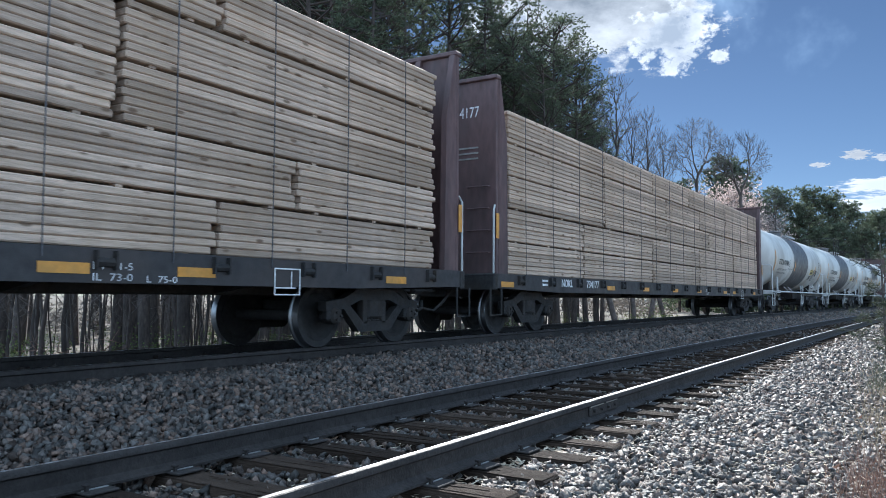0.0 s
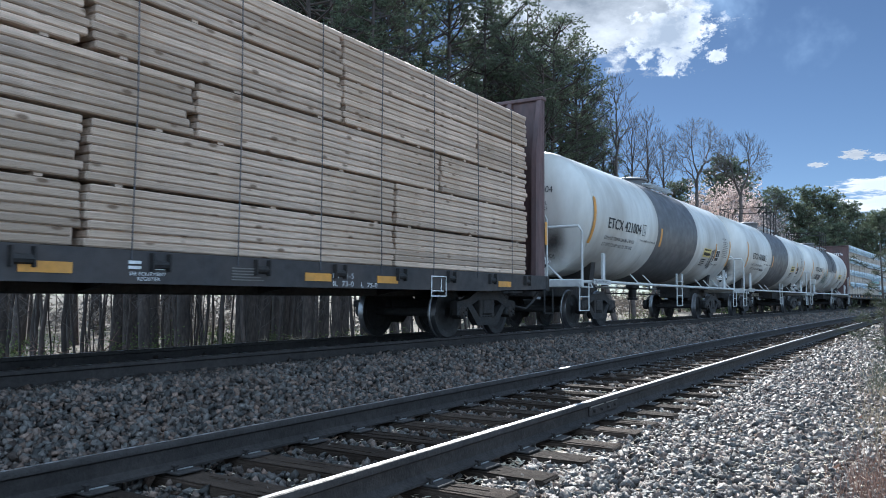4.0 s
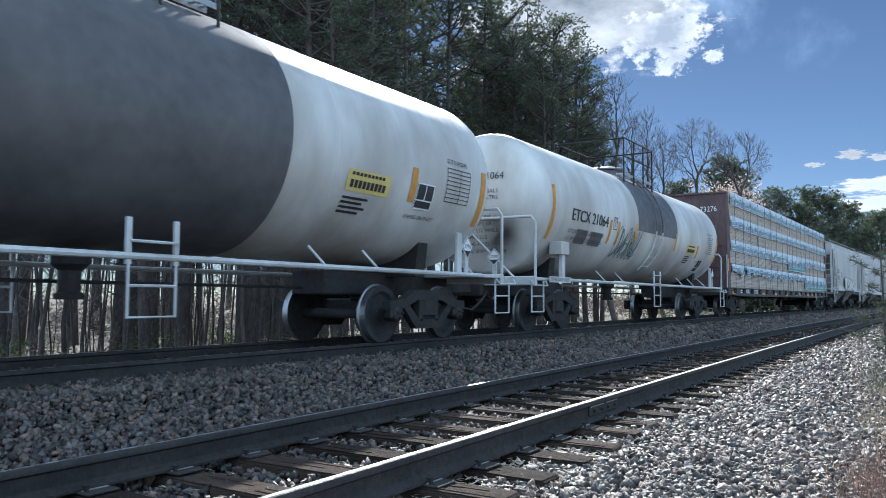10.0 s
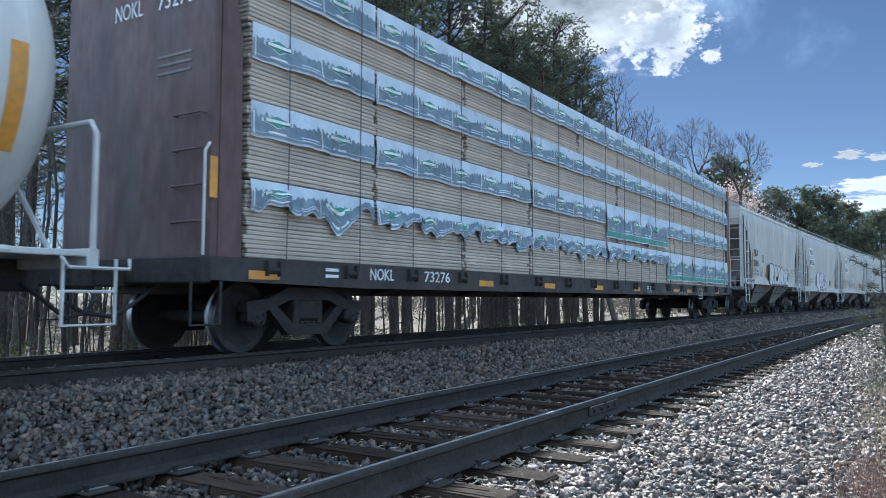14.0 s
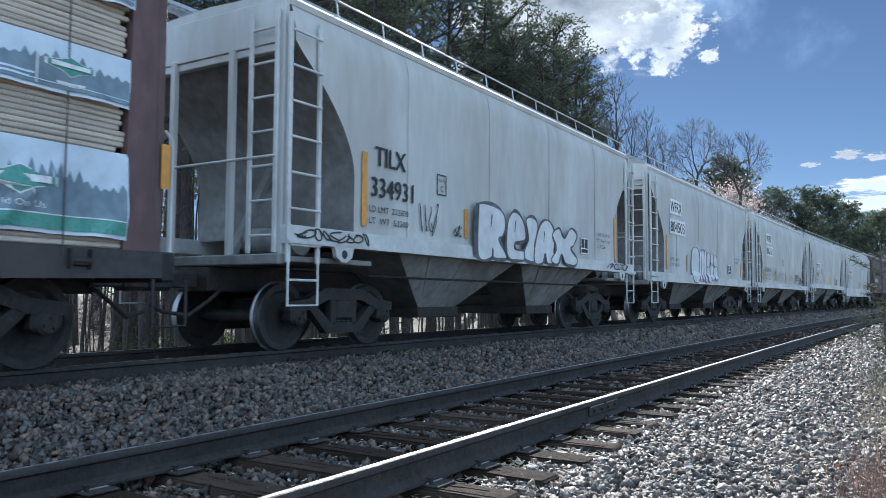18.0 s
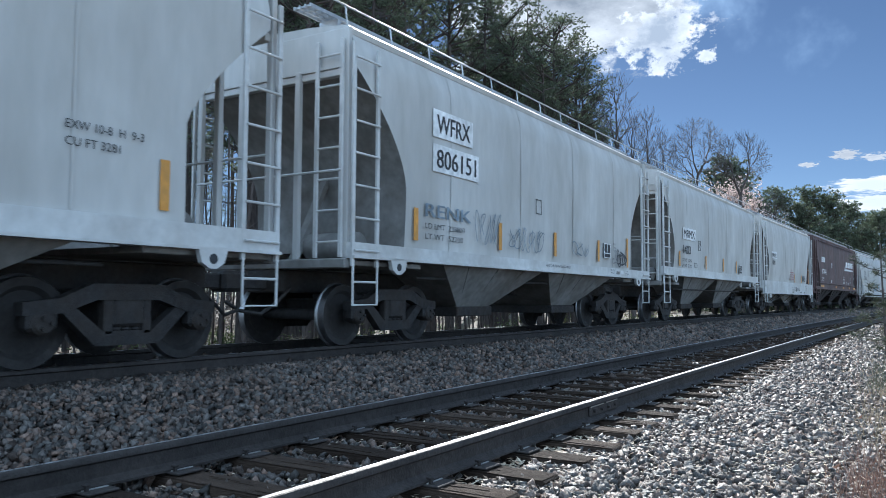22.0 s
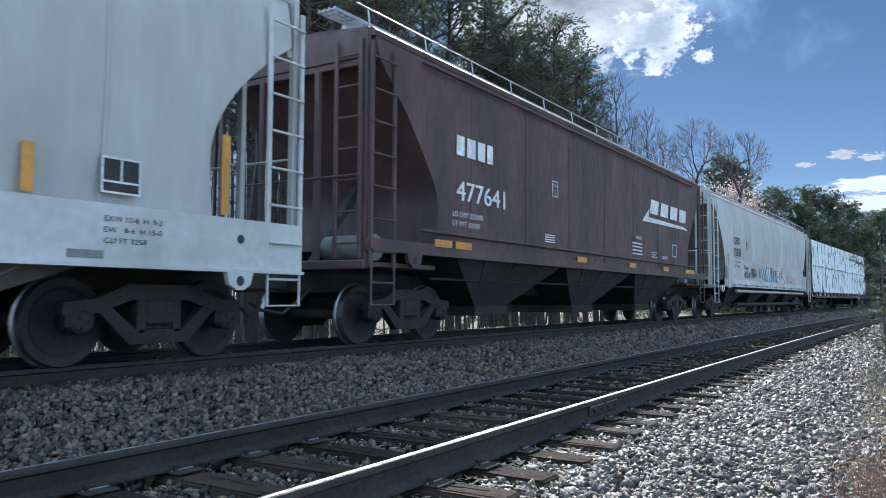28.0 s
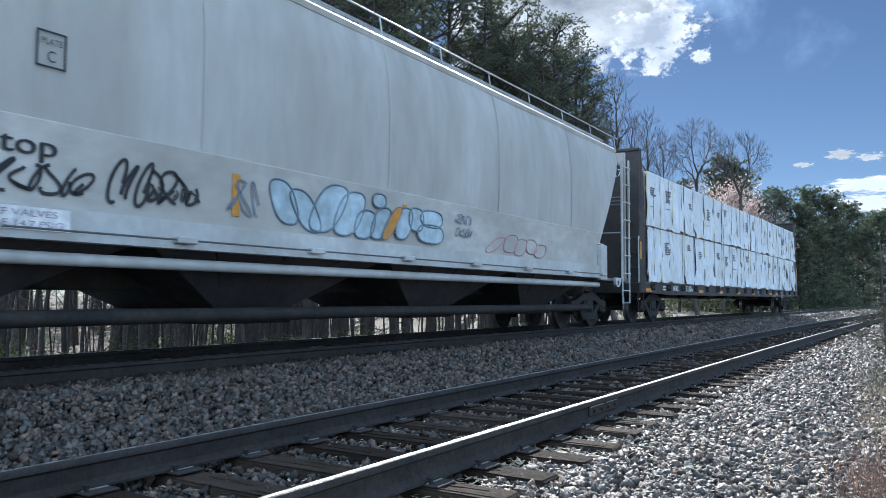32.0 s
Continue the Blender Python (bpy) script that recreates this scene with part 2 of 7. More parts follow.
M_NEEDLE = leafy("pine_needles", (0.115, 0.135, 0.085), 0.55)
M_NEEDLE2 = leafy("shrub_needles", (0.080, 0.090, 0.058))
M_PINK = leafy("pinkish_dry_leaves", (0.56, 0.46, 0.42), 0.5)
M_BUSH = leafy("undergrowth_leaves", (0.10, 0.13, 0.04), 0.45)
M_STRAW = leafy("dry_straw_grass", (0.28, 0.225, 0.15), 0.4)
M_WOODS = leafy("distant_bare_brush", (0.17, 0.145, 0.125), 0.4)
M_DEADLEAF = leafy("fallen_leaves", (0.17, 0.10, 0.075), 0.3)


# ---------------------------------------------------------------- mesh helpers
class Geo:
    """Collects the pieces of one mesh."""

    def __init__(self):
        self.v, self.f = [], []

    def add(self, verts, faces):
        k = len(self.v)
        self.v += [tuple(p) for p in verts]
        self.f += [tuple(i + k for i in q) for q in faces]
        return self

    def box(self, x0, x1, y0, y1, z0, z1, c=0.0):
        if c <= 0:
            p = [(x, y, z) for x in (x0, x1) for y in (y0, y1) for z in (z0, z1)]
            return self.add(p, [(0, 1, 3, 2), (4, 6, 7, 5), (0, 4, 5, 1), (2, 3, 7, 6), (0, 2, 6, 4), (1, 5, 7, 3)])
        pts, idx = [], {}
        for i, x in enumerate((x0, x1)):
            for j, y in enumerate((y0, y1)):
                for k, z in enumerate((z0, z1)):
                    ix, iy, iz = x + c * (1 - 2 * i), y + c * (1 - 2 * j), z + c * (1 - 2 * k)
                    for a, q in enumerate(((x, iy, iz), (ix, y, iz), (ix, iy, z))):
                        idx[i, j, k, a] = len(pts)
                        pts.append(q)
        fs = []
        for s in (0, 1):
            fs.append([idx[s, j, k, 0] for j, k in ((0, 0), (1, 0), (1, 1), (0, 1))])
            fs.append([idx[j, s, k, 1] for j, k in ((0, 0), (1, 0), (1, 1), (0, 1))])
            fs.append([idx[j, k, s, 2] for j, k in ((0, 0), (1, 0), (1, 1), (0, 1))])
            for u in (0, 1):
                fs.append([idx[0, s, u, 1], idx[1, s, u, 1], idx[1, s, u, 2], idx[0, s, u, 2]])
                fs.append([idx[s, 0, u, 0], idx[s, 1, u, 0], idx[s, 1, u, 2], idx[s, 0, u, 2]])
                fs.append([idx[s, u, 0, 0], idx[s, u, 1, 0], idx[s, u, 1, 1], idx[s, u, 0, 1]])
        for i in (0, 1):
            for j in (0, 1):
                for k in (0, 1):
                    fs.append([idx[i, j, k, a] for a in (0, 1, 2)])
        return self.add(pts, fs)

    def tube(self, pts, r, n=8, r1=None, caps=True):
        pts = [Vector(p) for p in pts]
        rings = []
        for i, p in enumerate(pts):
            d = (pts[min(i + 1, len(pts) - 1)] - pts[max(i - 1, 0)]).normalized()
            a = d.orthogonal().normalized() if i == 0 else (a - d * a.dot(d)).normalized()
            b = d.cross(a)
            rr = r if r1 is None else r + (r1 - r) * i / (len(pts) - 1)
            rings.append([p + (a * cos(2 * pi * k / n) + b * sin(2 * pi * k / n)) * rr for k in range(n)])
        fs = [(i * n + k, i * n + (k + 1) % n, (i + 1) * n + (k + 1) % n, (i + 1) * n + k) for i in range(len(pts) - 1) for k in range(n)]
        if caps:
            fs += [tuple(range(n - 1, -1, -1)), tuple(range((len(pts) - 1) * n, len(pts) * n))]
        return self.add([q for ring in rings for q in ring], fs)

    def prism(self, poly, axis, a, b):
        """A polygon swept from a to b along an axis; its corners are in the two other axes in order."""
        def at(q, t):
            return {"x": (t, *q), "y": (q[0], t, q[1]), "z": (*q, t)}[axis]
        n = len(poly)
        fs = [(k, (k + 1) % n, n + (k + 1) % n, n + k) for k in range(n)] + [tuple(range(n)), tuple(range(2 * n - 1, n - 1, -1))]
        return self.add([at(q, a) for q in poly] + [at(q, b) for q in poly], fs)

    def lathe(self, prof, o, axis="y", n=32, a0=0.0, a1=2 * pi):
        """Turns (radius, place along the axis) round an axis through o."""
        full = abs(a1 - a0 - 2 * pi) < 1e-6
        m = n if full else n + 1
        pts = []
        for r, t in prof:
            for k in range(m):
                a = a0 + (a1 - a0) * k / n
                q = {"y": (r * cos(a), t, r * sin(a)), "x": (t, r * cos(a), r * sin(a)), "z": (r * cos(a), r * sin(a), t)}[axis]
                pts.append((q[0] + o[0], q[1] + o[1], q[2] + o[2]))
        fs = [(i * m + k, i * m + (k + 1) % m, (i + 1) * m + (k + 1) % m, (i + 1) * m + k) for i in range(len(prof) - 1) for k in range(n if not full else m)]
        return self.add(pts, fs)

    def sheet(self, fn, us, vs):
        n = len(vs)
        pts = [fn(u, v) for u in us for v in vs]
        return self.add(pts, [(i * n + j, (i + 1) * n + j, (i + 1) * n + j + 1, i * n + j + 1) for i in range(len(us) - 1) for j in range(n - 1)])

    def mesh(self, name, material, smooth=35):
        me = bpy.data.meshes.new(name)
        me.from_pydata(self.v, [], self.f)
        bm = bmesh.new()
        bm.from_mesh(me)
        bmesh.ops.recalc_face_normals(bm, faces=bm.faces)
        bm.to_mesh(me)
        bm.free()
        if smooth:
            me.polygons.foreach_set("use_smooth", [True] * len(me.polygons))
            me.set_sharp_from_angle(angle=radians(smooth))
        me.materials.append(material)
        return me


def part(name, geo, material, parent=None, label="", smooth=35):
    """Links a Geo, or a ready mesh, as one object under its thing."""
    ob = new(name, geo.mesh(name, material, smooth) if isinstance(geo, Geo) else geo)
    if parent is not None:
        ob.parent = parent
    if label:
        ob["label"] = label
    return ob


def thing(name, label, category, group="", kind=""):
    return tagged(new(name), label, category, group, kind)


def raw_mesh(name, verts, faces, material, smooth=False):
    """A large mesh straight from arrays; all faces have as many corners."""
    me = bpy.data.meshes.new(name)
    nv, nf, c = len(verts), len(faces), faces.shape[1]
    me.vertices.add(nv)
    me.vertices.foreach_set("co", np.ascontiguousarray(verts, dtype=np.float32).ravel())
    me.loops.add(nf * c)
    me.loops.foreach_set("vertex_index", np.ascontiguousarray(faces, dtype=np.int32).ravel())
    me.polygons.add(nf)
    me.polygons.foreach_set("loop_start", np.arange(0, nf * c, c, dtype=np.int32))
    me.update(calc_edges=True)
    if smooth:
        me.polygons.foreach_set("use_smooth", np.ones(nf, dtype=bool))
    me.materials.append(material)
    return me


# ---------------------------------------------------------------- lettering
WORDS = ("ETCX 421004|ETCX 421030|ETCX 21064|LD LMT 190900 LBS 86 500 KG|LT WT 72100 LBS 32 700 KG|LD LMT 191000 LBS 86680 KG|LT WT 72000 LBS 32650 KG|2 IN HF COMP SHOES|"
         "1715|2790|8|C|PLATE|TILX|334931|WFRX|804503|806151|MRMX|1403|CEFX|75558|LD LMT  232800|LT  WT  53200|LD LMT  233800|LT WT  52200|LD LMT  232600|"
         "LT WT  53400|LD LMT 218400|LT WT 67600|LD LMT 223900|LT WT 62100|EXW 10-8  H  9-3|EW   8-6  H 15-0|CU FT 3281|CENTER FLOW|CAPY 20775 GAL|CAPY 78 642 LITERS|"
         "NOKL|73276|73407|734177|WARNING|TANK WHEN UNLOADING|DOT 111A100W5|COUPLED LENGTH 52 FT|CLOSE AND LOCK HATCH COVERS|AND OUTLETS BEFORE MOVING CAR|477641|"
         "CAPY 21136 GALS|NO. 18 BR BM|MRK-50 DFT GR|36 IN 1W STL WHLS|SPRG D-5|RWS AXLES|CU FT 3258|VENT CAR WHEN UNLOADING|Stop|IH  11-5|IL  73-0|L  75-0|SEE EQUIPMENT|REGISTER|Build On Us|RENK|1010|EW 10-1|EXW 10-8|40 %|E/L VALVE|BRAKE CYLINDER|PRESSURE TAP|HF|COMP SHOES|WITH SAFETY RELIEF VALVES|OPERATION PRESSURE 14.7 PSIG|NSF.|KPG.|SLK ADJ UNIV 2300-DJ|CAPY 80016 LTRS").split("|")


def letter_shapes():
    made = {}
    for w in WORDS:
        cu = bpy.data.curves.new("letters", "FONT")
        cu.body, cu.size, cu.resolution_u = w, 1.0, 3
        made[w] = new("letters", cu)
    bpy.context.view_layer.update()
    dg = bpy.context.evaluated_depsgraph_get()
    shapes = {}
    for w, ob in made.items():
        me = bpy.data.meshes.new_from_object(ob.evaluated_get(dg))
        shapes[w] = ([tuple(v.co) for v in me.vertices], [tuple(p.vertices) for p in me.polygons])
        bpy.data.meshes.remove(me)
        bpy.data.objects.remove(ob)
    return shapes


SHAPES = letter_shapes()


def lettering(word, height, width, place, material, parent, name="lettering", cut=0.0):
    """A word as thin mesh: height of capitals and width in metres; place(u, v) gives the point on the car."""
    vs, fs = SHAPES[word]
    x0, x1 = min(v[0] for v in vs), max(v[0] for v in vs)
    k, h = width / (x1 - x0), height / 0.70
    bm = bmesh.new()
    bv = [bm.verts.new(((v[0] - x0) * k, v[1] * h, 0)) for v in vs]
    for f in fs:
        try:
            bm.faces.new([bv[i] for i in f])
        except ValueError:
            pass
    if cut:
        for i in range(int(height / cut) + 1):
            g = bm.verts[:] + bm.edges[:] + bm.faces[:]
            bmesh.ops.bisect_plane(bm, geom=g, plane_co=(0, i * cut, 0), plane_no=(0, 1, 0))
    bold = 0.045 * height if height > 0.15 and not name.startswith("end_") else 0
    if bold:
        geo = bmesh.ops.duplicate(bm, geom=bm.verts[:] + bm.edges[:] + bm.faces[:])
        twin = {v for v in geo["geom"] if isinstance(v, bmesh.types.BMVert)}
    else:
        twin = set()
    for v in bm.verts:
        if v in twin:
            q = Vector(place(v.co.x + bold, v.co.y + bold * 0.3))
            v.co = (q.x, q.y - 0.0015, q.z)
        else:
            v.co = place(v.co.x - bold * 0.3, v.co.y)
    me = bpy.data.meshes.new(name)
    bm.to_mesh(me)
    bm.free()
    me.materials.append(material)
    return part(name, me, material, parent)


def flat(x, z, y):
    return lambda u, v: (x + u, y, z + v)


def scribble(seed, w, h, place, r, material, parent, name="spray_paint_tag", strokes=6):
    """An unreadable sprayed tag: looping strokes of the can."""
    rnd, tag = random.Random(seed), None
    for i in range(strokes):
        g = Geo()
        cx = w * (i + 0.5) / strokes
        pts, a = [], rnd.uniform(0, 6)
        n = 28
        wide, tall = w / strokes * rnd.uniform(0.35, 0.75), h * rnd.uniform(0.3, 0.5)
        p1, p2 = rnd.uniform(0.7, 1.8), rnd.uniform(0.6, 1.6)
        for k in range(n):
            t = a + k * 0.21
            pts.append((cx + wide * sin(t * p1) + k * 0.002, h / 2 + tall * cos(t * p2)))
        rim = []
        for k, (px, pz) in enumerate(pts):
            (ax, az), (bx, bz) = pts[max(k - 1, 0)], pts[min(k + 1, n - 1)]
            d = hypot(bx - ax, bz - az) or 1
            nx, nz = -(bz - az) / d * r, (bx - ax) / d * r
            rim += [place(px + nx, pz + nz), place(px - nx, pz - nz)]
        g.add(rim, [(2 * k, 2 * k + 1, 2 * k + 3, 2 * k + 2) for k in range(n - 1)])
        made = part(name if tag is None else "spray_stroke", g, material, parent if tag is None else tag, "", 0)
        tag = tag or made
    return tag


# ---------------------------------------------------------------- trucks
WHEEL_R = 0.43
WHEELSETS = []


def truck_meshes():
    m = {}
    m["bolster"] = Geo().box(-0.18, 0.18, -1.12, 1.12, 0.38, 0.66, 0.03).box(-0.3, 0.3, -0.3, 0.3, 0.62, 0.74, 0.03).mesh("truck", M_IRON)
    g = Geo()
    top = [(-1.08, 0.50), (-1.08, 0.62), (-0.72, 0.66), (-0.40, 0.80), (0.40, 0.80), (0.72, 0.66), (1.08, 0.62), (1.08, 0.50), (0.70, 0.52), (0.36, 0.64), (-0.36, 0.64), (-0.70, 0.52)]
    low = [(-0.74, 0.56), (-0.36, 0.20), (0.36, 0.20), (0.74, 0.56), (0.58, 0.58), (0.28, 0.34), (-0.28, 0.34), (-0.58, 0.58)]
    m["side"] = Geo().prism(top, "y", -0.07, 0.07).prism(low, "y", -0.06, 0.06)
    for x in (-0.22, 0.22):
        m["side"].box(x - 0.05, x + 0.05, -0.06, 0.06, 0.3, 0.66, 0.012)
    for x in (-0.89, 0.89):
        m["side"].box(x - 0.15, x + 0.15, -0.075, 0.075, 0.36, 0.54, 0.03)
    m["side"] = m["side"].mesh("side_frame", M_IRON)
    g = Geo()
    for x in (-0.11, 0.0, 0.11):
        for z in range(5):
            g.lathe([(0.05, 0), (0.062, 0.02), (0.05, 0.04)], (x, 0, 0.335 + z * 0.05), "z", 10)
    m["spring"] = g.mesh("spring", M_IRON)
    prof = [(0.0, -0.80), (0.09, -0.80), (0.12, -0.775), (0.20, -0.755), (0.30, -0.765), (0.345, -0.815), (WHEEL_R - 0.004, -0.82)]
    back = [(WHEEL_R + 0.026, -0.685), (0.36, -0.68), (0.30, -0.72), (0.12, -0.69), (0.0, -0.69)]
    w = Geo()
    for s in (1, -1):
        w.lathe([(r, y * s) for r, y in prof], (0, 0, 0), "y", 36)
        w.lathe([(r, y * s) for r, y in back], (0, 0, 0), "y", 36)
    w.lathe([(0.08, -0.69), (0.08, 0.69)], (0, 0, 0), "y", 14)
    m["wheels"] = w.mesh("wheelset", M_WHEEL)
    t = Geo()
    for s in (1, -1):
        t.lathe([(WHEEL_R - 0.004, -0.82 * s), (WHEEL_R, -0.812 * s), (WHEEL_R + 0.003, -0.72 * s), (WHEEL_R + 0.027, -0.708 * s), (WHEEL_R + 0.026, -0.685 * s)], (0, 0, 0), "y", 36)
    m["tread"] = t.mesh("tread", M_TREAD)
    b = Geo()
    for s in (1, -1):
        b.lathe([(0.10, 0.9 * s), (0.115, 0.96 * s), (0.115, 1.12 * s), (0.085, 1.15 * s), (0.0, 1.155 * s)], (0, 0, 0), "y", 18)
        for k in range(3):
            a = 2 * pi * k / 3
            b.tube([(0.055 * cos(a), 1.15 * s, 0.055 * sin(a)), (0.055 * cos(a), 1.18 * s, 0.055 * sin(a))], 0.02, 6)
    m["bearing"] = b.mesh("bearing", M_IRON)
    return m


TRUCK = truck_meshes()


def truck(car, x):
    """A three-piece freight truck whose two axles turn."""
    t = part("truck", TRUCK["bolster"], None, car, "dark cast-steel freight truck")
    t.location = (x, 0, 0)
    for y in (-1.04, 1.04):
        s = part("side_frame", TRUCK["side"], None, t)
        s.location = (0, y, 0)
        c = part("spring", TRUCK["spring"], None, t)
        c.location = (0, y, 0)
    for dx in (-0.89, 0.89):
        # the wheelset carries its tread and bearings in one turning piece
        w = part("wheelset", WHEELSET, None, t, "worn steel wheels on a dark axle")
        w.matrix_parent_inverse = Matrix.Translation((dx, 0, WHEEL_R))
        WHEELSETS.append(w)
    return t


def joined(name, meshes):
    """One mesh out of several, keeping their materials."""
    bm, mats = bmesh.new(), []
    for me in meshes:
        k = len(bm.faces)
        bm.from_mesh(me)
        bm.faces.ensure_lookup_table()
        if me.materials[0] not in mats:
            mats.append(me.materials[0])
        for f in bm.faces[k:]:
            f.material_index = mats.index(me.materials[0])
    out = bpy.data.meshes.new(name)
    bm.to_mesh(out)
    bm.free()
    for q in mats:
        out.materials.append(q)
    return out


WHEELSET = joined("wheelset", [TRUCK["wheels"], TRUCK["tread"], TRUCK["bearing"]])


def coupler(car, x, s):
    g = Geo().box(min(x, x + 0.75 * s), max(x, x + 0.75 * s), -0.09, 0.09, 0.78, 0.98, 0.02)
    g.box(min(x + 0.6 * s, x + 0.92 * s), max(x + 0.6 * s, x + 0.92 * s), -0.17, 0.15, 0.74, 1.02, 0.05)
    part("coupler", g, M_IRON, car)
    h = [(x, -0.35, 0.8), (x + 0.25 * s, -0.36, 0.62), (x + 0.5 * s, -0.3, 0.45), (x + 0.8 * s, -0.2, 0.5), (x + 0.95 * s, -0.1, 0.62)]
    part("brake_hose", Geo().tube(h, 0.025, 8), M_IRON, car)


def ladder(car, x0, x1, y, z0, z1, material, rungs=5, r=0.016, step=True, name="ladder"):
    """Two flat stiles, round rungs and a stirrup step on a car's side."""
    g = Geo()
    for x in (x0, x1):
        g.box(x - 0.03, x + 0.03, y - 0.012, y + 0.03, z0, z1, 0.006)
    if step:
        g.tube([(x0, y, z0 + 0.1), (x0, y, z0 - 0.5), (x1, y, z0 - 0.5), (x1, y, z0 + 0.1)], 0.018, 6)
    lad = part(name, g, material, car)
    for i in range(rungs + (1 if step else 0)):
        z = z0 + (z1 - z0) * (i + 0.5) / rungs if i < rungs else z0 - 0.2
        part("rung", Geo().tube([(x0, y - 0.03 * (i < rungs), z), (x1, y - 0.03 * (i < rungs), z)], r, 6), material, lad)
    return lad


def ladder_end(car, x, y0, y1, z0, z1, material, rungs=5):
    g = Geo()
    for y in (y0, y1):
        g.box(x - 0.02, x + 0.02, y - 0.03, y + 0.03, z0, z1, 0.006)
    lad = part("end_ladder", g, material, car)
    for i in range(rungs):
        z = z0 + (z1 - z0) * (i + 0.5) / rungs
        part("rung", Geo().tube([(x, y0, z), (x, y1, z)], 0.016, 6), material, lad)
    return lad


def plate(car, x0, x1, z0, z1, y, material, name="panel", label="", t=0.006):
    return part(name, Geo().box(x0, x1, y - t, y, z0, z1), material, car, label)


def outline_box(car, x, z, w, h, y, r, material, name="stencilled_box"):
    g = Geo()
    for a, b, c, d in ((x, x + w, z, z + r), (x, x + w, z + h - r, z + h), (x, x + r, z, z + h), (x + w - r, x + w, z, z + h)):
        g.box(a, b, y - 0.005, y, c, d)
    return part(name, g, material, car)


# ---------------------------------------------------------------- tank cars
TANK_R, TANK_Z = 1.48, 2.68


def on_tank(x, z0, lift=0.012):
    """A place on the tank's near side: u along, v up round the shell, starting at height z0."""
    a0 = math.asin(max(-1, min(1, (z0 - TANK_Z) / TANK_R)))
    r = TANK_R + lift

    def at(u, v):
        a = a0 + v / TANK_R
        return (x + u, -r * cos(a), TANK_Z + r * sin(a))
    return at


def on_head(x, y, z, side, lift=0.02):
    """A place on the tank's end: u across, v up."""
    def at(u, v):
        yy, zz = y + u, z + v
        q = 1 - (yy * yy + (zz - TANK_Z) ** 2) / TANK_R ** 2
        return (x + side * (0.70 * sqrt(max(q, 0.01)) + lift), yy, zz)
    return at


def tank_patch(car, x0, x1, z0, z1, material, name, lift=0.008, n=6, label=""):
    f = on_tank(0, z0, lift)
    top = (math.asin(min(1, (z1 - TANK_Z) / TANK_R)) - math.asin(max(-1, (z0 - TANK_Z) / TANK_R))) * TANK_R
    g = Geo().sheet(lambda u, v: f(u, v), [x0, x1], [top * k / n for k in range(n + 1)])
    return part(name, g, material, car, label)


def placard(car, at, text, r=0.19):
    """A diamond placard in its holder; at(u, v) lays it on the car."""
    g = Geo()
    q = [(0, -r), (r, 0), (0, r), (-r, 0)]
    g.add([at(*p) for p in q], [(0, 1, 2, 3)])
    pl = part("placard", g, M_PLACARD, car, "white diamond hazard placard", 0)
    lines = Geo()
    k = r * 0.86
    for a, b in (((0, -k), (k, 0)), ((k, 0), (0, k)), ((0, k), (-k, 0)), ((-k, 0), (0, -k))):
        nx, ny = (b[1] - a[1]) * 0.03, -(b[0] - a[0]) * 0.03
        pts = [(a[0] + nx, a[1] + ny), (b[0] + nx, b[1] + ny), (b[0] - nx, b[1] - ny), (a[0] - nx, a[1] - ny)]
        lines.add([Vector(at(*p)) + Vector(at.out) * 0.004 for p in pts], [(0, 1, 2, 3)])
    part("border", lines, M_BLACK, pl, "", 0)
    lettering(text, r * 0.34, r * 1.05, lambda u, v: Vector(at(u - r * 0.52, v - r * 0.12)) + Vector(at.out) * 0.006, M_BLACK, pl, "number")
    low = Geo().add([Vector(at(*p)) + Vector(at.out) * 0.004 for p in ((0, -r * 0.9), (r * 0.55, -r * 0.33), (-r * 0.55, -r * 0.33))], [(0, 1, 2)])
    part("lower_field", low, M_BLACK, pl, "", 0)
    return pl


class Spot:
    def __init__(self, p, right, out):
        self.p, self.right, self.out = Vector(p), Vector(right), Vector(out)

    def __call__(self, u, v):
        return self.p + self.right * u + Vector((0, 0, v))


